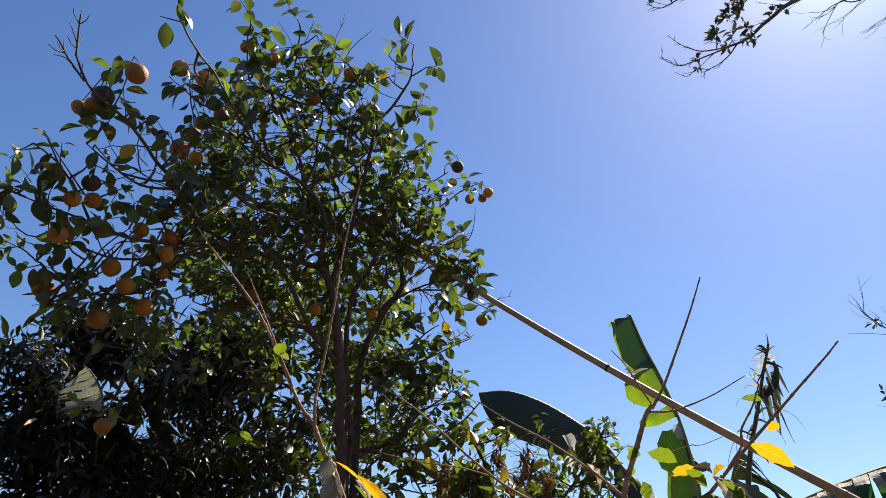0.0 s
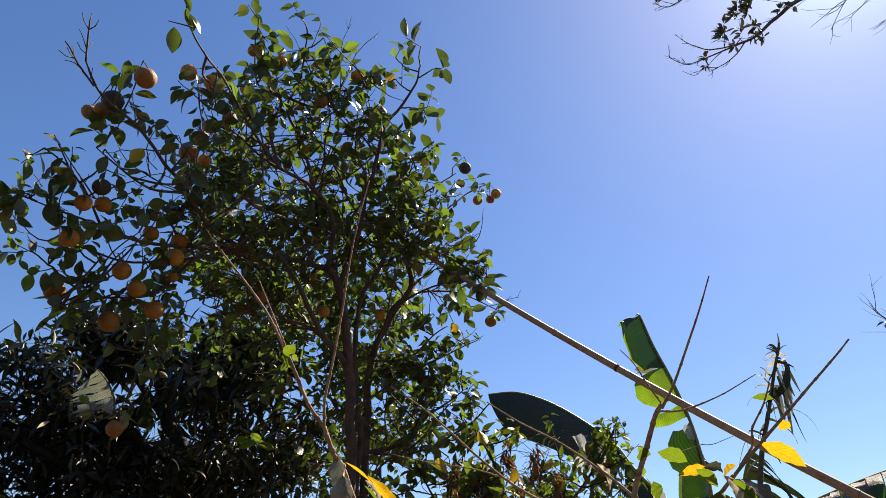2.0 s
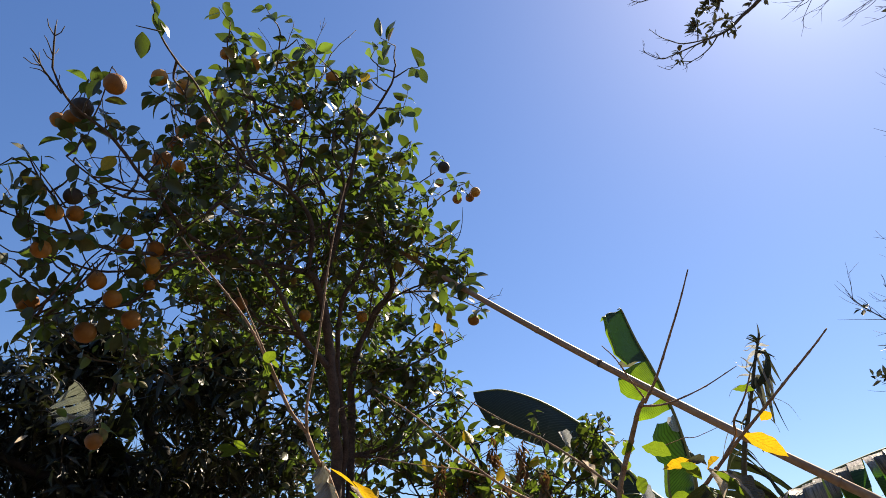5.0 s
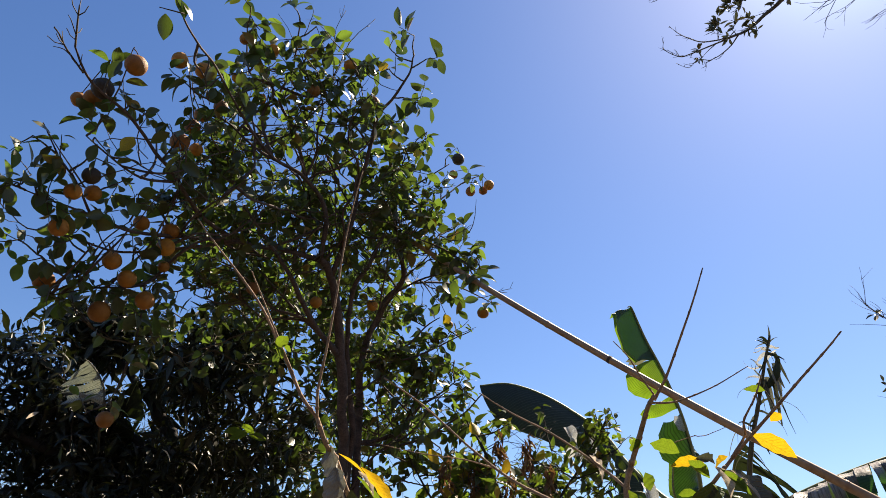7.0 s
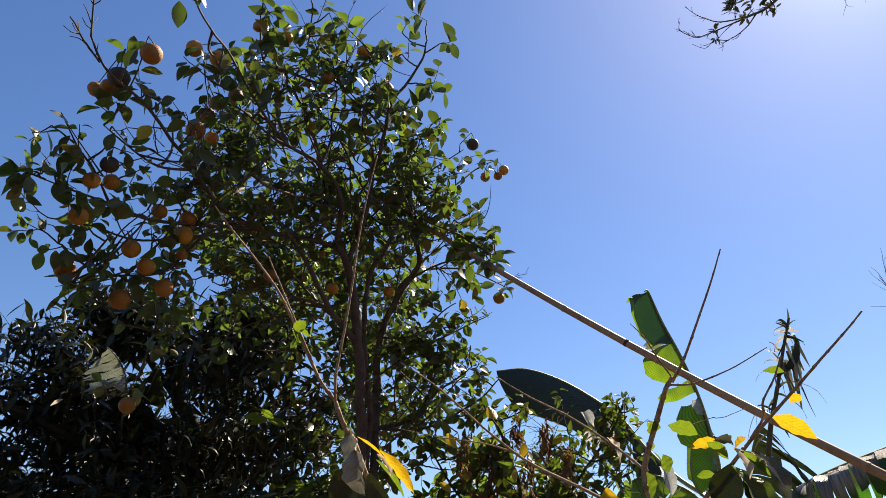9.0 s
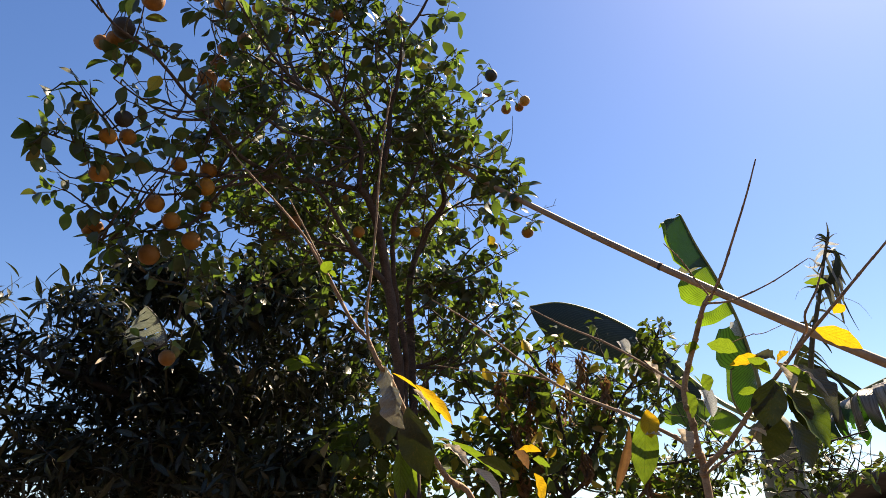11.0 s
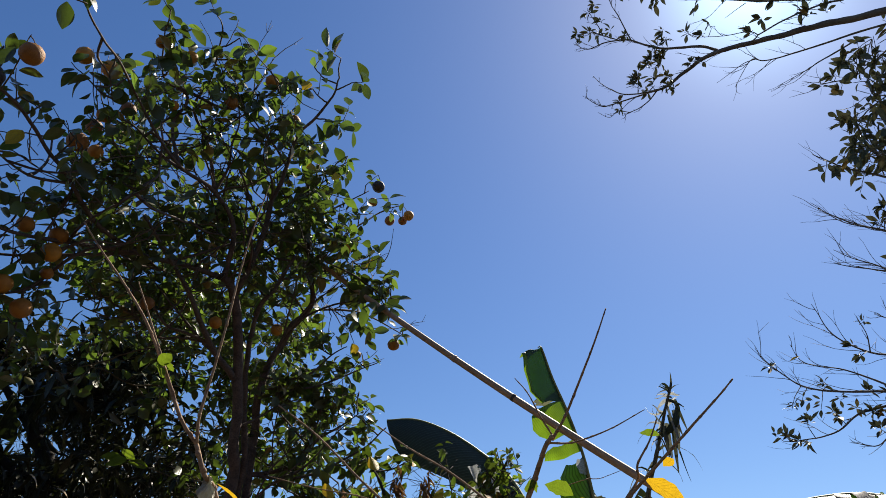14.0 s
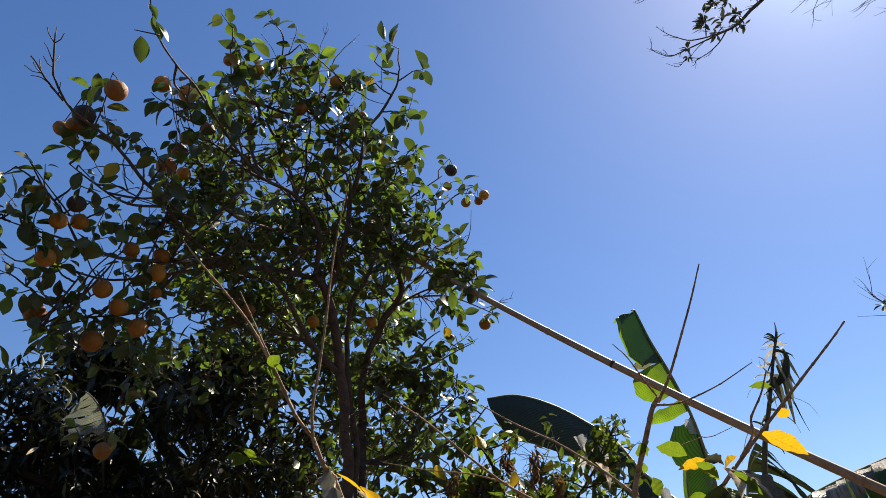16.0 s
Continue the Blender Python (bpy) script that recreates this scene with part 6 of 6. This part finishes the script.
# ---- the tall tree whose boughs reach in with fine twigs ----
def make_tall_tree():
    base = (5.4, 2.6, GROUND)
    tree = Crown(base, "tall tree with fine bare twigs and tufts of leathery leaves", "tree", "tall_tree", 47)
    tree.limb([base, (5.35, 2.6, 1.2), (5.2, 2.55, 2.9), (5.1, 2.5, 4.6), (5.0, 2.4, 6.4), (4.9, 2.3, 8.0)], 0.17, 0.05, GREY_BARK, "trunk", 12)
    lines = []

    def bough(points, r0, r1):
        lines.append(tree.limb(points, r0, r1, GREY_BARK, "bough", 7))

    bough([(5.05, 2.45, 4.95), (3.23, 1.46, 4.68), (2.926, 1.586, 4.739), (2.690, 1.778, 4.858), (2.538, 1.912, 4.908), (2.373, 2.047, 4.960), (2.247, 2.135, 4.973), (2.126, 2.236, 4.999), (1.955, 2.305, 4.981), (1.889, 2.392, 4.991), (1.837, 2.482, 4.989), (1.766, 2.551, 4.948), (1.726, 2.607, 4.944), (1.654, 2.612, 4.910)], 0.025, 0.006)
    bough([(1.952, 2.323, 5.007), (1.868, 2.330, 5.032), (1.771, 2.385, 5.069), (1.681, 2.424, 5.088), (1.571, 2.422, 5.098), (1.491, 2.437, 5.139), (1.429, 2.460, 5.153), (1.362, 2.519, 5.186), (1.283, 2.564, 5.168), (1.221, 2.550, 5.154), (1.193, 2.560, 5.206)], 0.009, 0.0015)
    bough([(1.490, 2.434, 5.135), (1.455, 2.414, 5.203), (1.389, 2.349, 5.239), (1.336, 2.307, 5.279), (1.323, 2.268, 5.376)], 0.0045, 0.0015)
    bough([(5.0, 2.4, 5.65), (3.12, 1.30, 4.87), (2.90, 1.49, 4.85), (2.59, 1.78, 4.96), (2.10, 2.06, 5.14), (1.68, 2.19, 5.28), (1.48, 2.21, 5.36)], 0.016, 0.003)
    bough([(5.05, 2.45, 5.35), (3.01, 1.39, 4.64), (2.70, 1.53, 4.71), (2.45, 1.65, 4.86), (2.20, 1.69, 5.03)], 0.020, 0.004)
    bough([(5.1, 2.5, 4.25), (3.39, 2.06, 4.02), (3.12, 2.13, 4.15), (2.93, 2.31, 4.21), (2.74, 2.36, 4.38), (2.65, 2.30, 4.53)], 0.016, 0.003)
    bough([(5.1, 2.5, 4.05), (3.39, 2.23, 3.85), (3.15, 2.27, 3.95), (3.02, 2.35, 4.06), (2.86, 2.39, 4.21), (2.67, 2.48, 4.34), (2.51, 2.52, 4.46)], 0.016, 0.0025)
    bough([(5.1, 2.5, 3.95), (3.35, 2.16, 3.76), (3.09, 2.27, 3.84), (2.87, 2.47, 3.92), (2.69, 2.57, 4.02), (2.52, 2.63, 4.15)], 0.012, 0.002)
    bough([(5.15, 2.5, 3.75), (3.36, 2.23, 3.66), (3.10, 2.37, 3.69), (2.98, 2.50, 3.71), (2.78, 2.66, 3.80), (2.61, 2.75, 3.88)], 0.012, 0.002)
    bough([(5.2, 2.55, 3.35), (3.37, 2.47, 3.26), (3.12, 2.66, 3.20), (2.92, 2.73, 3.16), (2.78, 2.88, 3.13), (2.62, 2.96, 3.09), (2.54, 3.06, 3.02), (2.36, 3.14, 2.99)], 0.013, 0.0025)
    bough([(5.2, 2.55, 3.40), (3.30, 2.41, 3.23), (3.08, 2.57, 3.27), (2.89, 2.68, 3.32), (2.71, 2.83, 3.39), (2.57, 2.88, 3.50), (2.48, 2.86, 3.67)], 0.012, 0.0015)
    bough([(3.12, 2.63, 3.24), (2.94, 2.77, 3.19), (2.72, 2.90, 3.20), (2.50, 3.06, 3.26), (2.37, 3.11, 3.36), (2.27, 3.13, 3.48)], 0.010, 0.0015)
    bough([(2.83, 2.82, 3.15), (2.78, 2.92, 3.03), (2.72, 3.00, 2.95), (2.63, 3.07, 2.98)], 0.006, 0.0015)
    bough([(5.15, 2.5, 3.65), (3.37, 2.54, 3.14), (3.07, 2.63, 3.35), (2.91, 2.71, 3.49), (2.78, 2.79, 3.60)], 0.008, 0.0015)
    bough([(2.71, 2.83, 3.39), (2.69, 2.79, 3.47), (2.66, 2.78, 3.54)], 0.004, 0.0012)
    bough([(2.779, 2.791, 3.164), (2.671, 2.851, 3.250), (2.566, 2.910, 3.319), (2.433, 2.990, 3.376), (2.375, 2.983, 3.476)], 0.006, 0.0012)
    bough([(3.12, 2.45, 3.28), (2.906, 2.561, 3.358), (2.812, 2.621, 3.427), (2.679, 2.685, 3.542)], 0.006, 0.0012)
    bough([(3.16, 2.17, 3.62), (2.980, 2.298, 3.627), (2.862, 2.427, 3.643), (2.745, 2.516, 3.697), (2.670, 2.551, 3.754), (2.593, 2.589, 3.806), (2.511, 2.617, 3.872)], 0.009, 0.0012)
    bough([(3.15, 2.10, 3.75), (2.951, 2.214, 3.777), (2.863, 2.293, 3.815), (2.759, 2.386, 3.846), (2.643, 2.453, 3.916), (2.531, 2.511, 3.981), (2.396, 2.530, 4.108)], 0.009, 0.0012)
    bough([(2.73, 1.81, 4.82), (2.53, 1.95, 4.83), (2.34, 2.13, 4.86), (2.18, 2.25, 4.88), (2.11, 2.28, 4.90), (2.07, 2.42, 4.82)], 0.007, 0.0012)
    bough([(2.54, 1.97, 4.81), (2.41, 2.14, 4.79), (2.37, 2.20, 4.78), (2.26, 2.32, 4.76)], 0.005, 0.0012)
    bough([(2.67, 1.92, 4.73), (2.57, 2.11, 4.68), (2.46, 2.21, 4.70), (2.42, 2.24, 4.70)], 0.005, 0.0012)
    bough([(1.716, 2.577, 4.916), (1.626, 2.630, 4.918), (1.530, 2.704, 4.966), (1.458, 2.705, 4.988), (1.375, 2.675, 5.002), (1.336, 2.682, 5.067)], 0.0055, 0.0013)
    bough([(1.709, 2.600, 4.928), (1.607, 2.671, 4.931), (1.521, 2.701, 4.906), (1.458, 2.776, 4.930), (1.404, 2.786, 4.924), (1.324, 2.787, 4.981), (1.314, 2.747, 5.014)], 0.0055, 0.0013)
    bough([(1.689, 2.602, 4.916), (1.662, 2.657, 4.888), (1.608, 2.704, 4.856), (1.548, 2.748, 4.844), (1.538, 2.768, 4.823)], 0.0045, 0.0013)
    bough([(1.567, 2.743, 4.853), (1.506, 2.771, 4.884), (1.451, 2.790, 4.839), (1.392, 2.817, 4.899)], 0.0028, 0.0011)
    bough([(1.585, 2.669, 4.915), (1.542, 2.713, 4.893), (1.521, 2.780, 4.886)], 0.0028, 0.0011)
    bough([(1.433, 2.467, 5.162), (1.344, 2.468, 5.184), (1.278, 2.479, 5.214), (1.191, 2.522, 5.229)], 0.004, 0.0012)
    bough([(1.333, 2.461, 5.173), (1.313, 2.461, 5.253), (1.247, 2.395, 5.251), (1.225, 2.397, 5.313)], 0.003, 0.0012)
    bough([(2.112, 2.236, 5.002), (2.108, 2.170, 4.983), (2.081, 2.200, 5.043), (1.961, 2.251, 5.046), (1.821, 2.321, 5.092)], 0.004, 0.0012)
    bough([(2.108, 2.170, 4.982), (2.208, 2.058, 4.995), (2.334, 1.941, 4.994), (2.450, 1.892, 5.004)], 0.004, 0.006)
    bough([(1.941, 2.173, 5.099), (2.001, 2.130, 5.137), (2.038, 2.094, 5.153)], 0.0012, 0.0025)
    bough([(2.160, 2.292, 4.936), (2.092, 2.315, 4.913), (2.046, 2.376, 4.897), (1.990, 2.456, 4.882)], 0.003, 0.0011)
    rng = tree.rng

    def twiggy(line, count, length, first=0.35, rise=0.10):
        """Fine bare twigs along a bough's outer part, forking and curving upwards."""
        for k in range(count):
            s = first + (0.99 - first) * (k + rng.random()) / count
            i = min(int(s * (len(line) - 1)), len(line) - 2)
            along = (line[i + 1] - line[i]).normalized()
            go = (along + any_way(rng) * rng.uniform(0.35, 0.85)).normalized()
            p, size, made = line[i], length * rng.uniform(0.5, 1.5) * (1.2 - 0.7 * s), [line[i]]
            for _ in range(6):
                go = (go + Vector((-0.03, 0.02, rise)) + any_way(rng) * 0.24).normalized()
                p = p + go * size / 6
                made.append(p)
            tree.shoot(made, 0.0020, 0.0006, 4)
            for j in (2, 3, 4):
                if rng.random() < 0.32:
                    out = ((made[j + 1] - made[j]).normalized() + any_way(rng) * 0.8).normalized()
                    q = made[j] + out * size * 0.2
                    tree.shoot([made[j], q, q + (out + Vector((0, 0, rise * 2)) + any_way(rng) * 0.3).normalized() * size * 0.2], 0.0013, 0.0006, 3)

    for k, count, length in ((0, 12, 0.2), (1, 16, 0.13), (2, 6, 0.09), (3, 26, 0.24), (4, 10, 0.3), (5, 6, 0.31), (6, 12, 0.33), (7, 11, 0.35), (8, 11, 0.33), (9, 10, 0.28), (10, 14, 0.33), (11, 16, 0.3), (12, 5, 0.15), (13, 7, 0.25), (14, 3, 0.12), (15, 7, 0.22), (16, 5, 0.2), (17, 10, 0.25), (18, 11, 0.25), (19, 9, 0.26), (20, 6, 0.2), (21, 5, 0.2), (22, 6, 0.09), (23, 9, 0.09), (24, 6, 0.08), (25, 4, 0.05), (27, 5, 0.07), (28, 5, 0.07), (29, 6, 0.12), (30, 8, 0.12)):
        twiggy(lines[k], count, length)

    def tuft(at, count, size=0.085):
        """Leaves in a loose rosette at a twig's end."""
        at = Vector(at)
        root = tree.near(at)
        tree.shoot([root, root.lerp(at, 0.5) + any_way(rng) * 0.02, at], 0.0024, 0.0012, 4)
        for i in range(count):
            grow = (Vector((-0.4, 0.1, 0.1)) + any_way(rng)).normalized()
            tree.leaves.append((at.lerp(root, rng.uniform(0, 0.5)) + grow * 0.008, grow, Vector((0, -0.2, 1)) + any_way(rng) * 0.8, size * rng.uniform(0.6, 1.25)))

    for at, n in [((2.305, 3.222, 3.055), 4), ((2.354, 3.194, 3.038), 5), ((2.407, 3.169, 3.003), 6), ((2.447, 3.142, 2.995), 3), ((2.383, 3.127, 3.156), 7), ((2.440, 3.092, 3.139), 7), ((2.423, 3.085, 3.187), 3), ((2.541, 3.020, 3.122), 7), ((2.496, 3.047, 3.143), 3), ((2.687, 2.910, 3.088), 8), ((2.721, 2.890, 3.063), 7), ((2.692, 2.931, 3.025), 5), ((2.674, 2.877, 3.190), 4), ((2.735, 2.837, 3.155), 4), ((2.617, 2.817, 3.413), 3), ((2.634, 2.833, 3.354), 4)]:
        tuft(at, n * 2, 0.052)
    for at, n in [((2.649, 2.730, 3.515), 3), ((2.768, 2.737, 3.296), 6), ((2.840, 2.657, 3.312), 9), ((2.892, 2.633, 3.256), 5), ((2.946, 2.591, 3.225), 6), ((2.291, 3.092, 3.383), 4), ((2.511, 2.980, 3.267), 3), ((2.565, 2.979, 3.172), 3), ((2.618, 2.951, 3.131), 3), ((2.795, 2.773, 3.170), 4), ((2.928, 2.580, 3.282), 4)]:
        tuft(at, n * 2, 0.052)
    for at, n in [((2.707, 2.441, 3.742), 6), ((2.739, 2.443, 3.693), 4), ((2.820, 2.342, 3.707), 5), ((2.806, 2.389, 3.666), 5), ((2.854, 2.366, 3.622), 6), ((2.882, 2.351, 3.599), 5), ((2.901, 2.273, 3.672), 5), ((2.735, 2.498, 3.622), 2), ((2.637, 2.309, 3.992), 9), ((2.665, 2.329, 3.935), 10), ((2.629, 2.385, 3.915), 8), ((2.692, 2.349, 3.878), 6), ((2.780, 2.232, 3.896), 6), ((2.834, 2.179, 3.882), 8), ((2.880, 2.151, 3.849), 6), ((2.805, 2.251, 3.840), 6)]:
        tuft(at, n, 0.060)
    for at, n in [((1.571, 2.563, 5.021), 11), ((1.548, 2.573, 4.968), 8), ((1.630, 2.497, 5.043), 8), ((1.612, 2.533, 5.028), 7), ((1.684, 2.503, 5.020), 8), ((1.704, 2.494, 4.949), 6), ((1.667, 2.566, 4.985), 6), ((1.731, 2.530, 4.909), 4), ((1.773, 2.548, 4.891), 4), ((1.828, 2.422, 4.986), 6), ((1.904, 2.402, 4.985), 3), ((1.634, 2.620, 4.904), 4), ((1.500, 2.728, 4.925), 5), ((1.503, 2.744, 4.876), 3), ((1.671, 2.442, 5.031), 6)]:
        tuft(at, n * 2 + 2, 0.050)
    for at, n in [((1.646, 2.324, 5.133), 7), ((1.668, 2.347, 5.094), 6), ((1.635, 2.393, 5.068), 5), ((1.752, 2.293, 5.088), 5), ((1.856, 2.282, 5.084), 4), ((1.879, 2.234, 5.129), 2), ((1.778, 2.211, 5.133), 2), ((1.178, 2.483, 5.185), 5), ((1.260, 2.486, 5.228), 5), ((1.256, 2.340, 5.301), 5), ((1.307, 2.400, 5.230), 3), ((1.362, 2.416, 5.183), 3), ((1.455, 2.429, 5.164), 6), ((1.314, 2.482, 5.199), 4), ((1.221, 2.387, 5.273), 3), ((1.200, 2.535, 5.168), 2)]:
        tuft(at, n * 2, 0.048)
    for at, n in [((1.365, 2.234, 5.296), 3), ((1.491, 2.225, 5.318), 9), ((1.568, 2.178, 5.248), 7), ((1.568, 2.276, 5.217), 3), ((2.088, 2.187, 5.024), 4), ((2.096, 2.087, 5.029), 3), ((2.139, 2.014, 5.099), 7), ((1.905, 2.057, 5.228), 5), ((1.981, 2.013, 5.188), 4), ((2.147, 1.946, 5.140), 9), ((2.298, 1.989, 4.955), 4), ((2.263, 1.994, 5.004), 3), ((2.370, 1.941, 4.937), 3)]:
        tuft(at, n * 2, 0.066)
    for at, n in [((2.47, 2.16, 4.72), 6), ((2.45, 2.23, 4.69), 6), ((2.53, 2.22, 4.63), 8), ((2.53, 2.08, 4.74), 6), ((2.58, 2.35, 4.56), 8), ((2.64, 2.37, 4.48), 10)]:
        tuft(at, n, 0.075)
    tree.fill((2.86, 1.99, 4.57), (0.42, 0.4, 0.42), 46, 0.20, 16, size=0.078)
    tree.fill((2.74, 2.34, 4.40), (0.24, 0.25, 0.16), 18, 0.14, 12, size=0.085)
    tree.fill((2.72, 1.70, 4.90), (0.40, 0.3, 0.20), 26, 0.20, 16, size=0.075)
    tree.fill((3.22, 1.75, 4.51), (0.4, 0.4, 0.7), 36, 0.2, 24, size=0.085)
    tree.fill((3.37, 2.38, 3.69), (0.3, 0.4, 0.4), 12, 0.2, 18, size=0.08)
    tree.finish(LANCE_BLADES, HIGH_LEAF, 300, GREY_BARK, (1.5, 2.5, 3.5))
    dying = Shape()
    dying.add(*LANCE_BLADES[0])
    hung("leaf", dying.mesh("yellow_leaf", CITRUS_YELLOW), tree.ob, "single yellow leaf at a twig's end", place=leaf_pose(Vector((2.399, 2.963, 3.400)), Vector((-0.05, 0.02, -0.015)), Vector((0.2, -0.6, 0.7)), 0.062))


make_tall_tree()


# ---- far off: a tree, a low roof and cables ----
def make_far_tree():
    foot = Vector((10.26, 9.21, 4.29))
    tree = Crown((foot.x, foot.y, GROUND), "distant leafy tree in sunlight", "tree", "distant_tree", 53)
    tree.limb([(foot.x, foot.y, GROUND), (foot.x, foot.y, 1.5), foot, (10.07, 9.24, 4.93), (9.76, 9.38, 5.44)], 0.2, 0.03, GREY_BARK, "trunk")
    tree.fill((10.15, 9.24, 4.65), (0.8, 0.8, 0.7), 40, 0.3, 24, size=0.16)
    tree.fill((9.77, 9.45, 5.22), (0.25, 0.3, 0.35), 14, 0.2, 16, size=0.14)
    tree.fill((10.67, 8.46, 5.16), (0.9, 0.8, 1.0), 40, 0.35, 30, size=0.2)
    tree.limb([(10.07, 9.24, 4.93), (9.3, 8.9, 5.15), (8.6, 8.3, 5.2), (8.05, 7.8, 5.0)], 0.05, 0.012, GREY_BARK)
    tree.fill((8.02, 7.76, 4.80), (0.24, 0.25, 0.26), 18, 0.14, 16, size=0.09)
    tree.fill((8.15, 7.75, 4.35), (0.24, 0.25, 0.35), 16, 0.14, 16, size=0.09)
    tree.finish(LANCE_BLADES, CITRUS, 0, GREY_BARK)


make_far_tree()


def make_far_bush():
    foot = Vector((10.40, 11.72, 5.08))
    bush = Crown((foot.x, foot.y, GROUND), "small distant bush in bright sunlight", "bush", "distant_bush", 57)
    bush.limb([(foot.x, foot.y, GROUND), (foot.x, foot.y, 1.5), foot], 0.12, 0.03, GREY_BARK, "trunk")
    bush.fill((10.43, 11.70, 5.04), (0.22, 0.3, 0.22), 12, 0.2, 24, size=0.15)
    bush.fill((11.04, 11.18, 4.89), (0.5, 0.4, 0.5), 30, 0.2, 24, size=0.15)
    bush.finish(LANCE_BLADES, CITRUS, 0, GREY_BARK)


make_far_bush()


def make_shed():
    a, b = Vector((2.18, 5.51, 2.17)), Vector((2.74, 4.32, 2.33))
    shed = thing("shed", ((a.x + b.x) / 2, (a.y + b.y) / 2, GROUND), "low shed with a weathered grey-brown roof", "shed")
    way = Vector((b.x - a.x, b.y - a.y, 0)).normalized()
    back_way = Vector((-way.y, way.x, 0))
    roof = Shape()
    n, verts, uvs = 40, [], []
    for i in range(n + 1):
        s = i / n
        q = a.lerp(b, s * 1.6)
        q.z = a.z + (b.z - a.z) * math.sin(min(1.0, s * 1.5) * math.pi / 2)
        ridge = 0.003 * (1 if i % 2 else -1)
        for depth, drop in ((0, 0), (2.4, -0.5)):
            verts += [q + back_way * depth + Vector((0, 0, drop + ridge)), q + back_way * depth + Vector((0, 0, drop + ridge - 0.05))]
            uvs += [(s, 0), (s, 1)]
    faces = []
    for i in range(n):
        k, m = i * 4, (i + 1) * 4
        faces += [(k, m, m + 2, k + 2), (k + 1, k + 3, m + 3, m + 1), (k, k + 1, m + 1, m), (k + 2, m + 2, m + 3, k + 3)]
    faces += [(0, 2, 3, 1), (n * 4, n * 4 + 1, n * 4 + 3, n * 4 + 2)]
    roof.add(verts, faces, uvs)
    part("roof", roof, ROOF, shed)
    wall = Shape()
    p, q = a + back_way * 0.15, a.lerp(b, 1.6) + back_way * 0.15
    low = [Vector((p.x, p.y, GROUND)), Vector((q.x, q.y, GROUND)), Vector((q.x, q.y, GROUND)) + back_way * 2, Vector((p.x, p.y, GROUND)) + back_way * 2]
    high = [Vector((v.x, v.y, a.z - 0.08 - (0.45 if i > 1 else 0))) for i, v in enumerate(low)]
    wall.add(low + high, [(0, 1, 5, 4), (1, 2, 6, 5), (2, 3, 7, 6), (3, 0, 4, 7), (4, 5, 6, 7)], [(0, 0)] * 8)
    part("wall", wall, ROOF, shed)


make_shed()


def make_utility_pole():
    top, way = Vector((7.93, 7.90, 4.91)), Vector((0.245, 0.069, -0.96))
    reach = (top.z - GROUND) / -way.z
    base = top + way * reach
    ob = thing("utility_pole", base, "leaning weathered timber pole carrying the cables", "pole")
    shape = Shape()
    tube(shape, [top + way * reach * i / 12 for i in range(13)], 0.062, 0.09, 12, 0.03, random.Random(4))
    part("post", shape, SHRUB_BARK, ob)


make_utility_pole()


def make_cables():
    for k, (p, q) in enumerate([((7.20, 9.28, 4.27), (6.17, 6.13, 4.17)), ((7.82, 8.76, 4.31), (6.41, 5.88, 4.19)), ((7.93, 8.67, 4.29), (6.47, 5.88, 4.00))]):
        p, q = Vector(p), Vector(q)
        shape = Shape()
        p2, q2 = p - (q - p) * 2.0, q + (q - p) * 1.5
        tube(shape, [p2.lerp(q2, i / 16) + Vector((0, 0, -0.25 * math.sin(math.pi * i / 16))) for i in range(17)], 0.003, 0.003, 4)
        ob = new("cable", shape.mesh("cable", WIRE))
        tagged(ob, "thin dark overhead cable", "cable", "overhead cables")


make_cables()
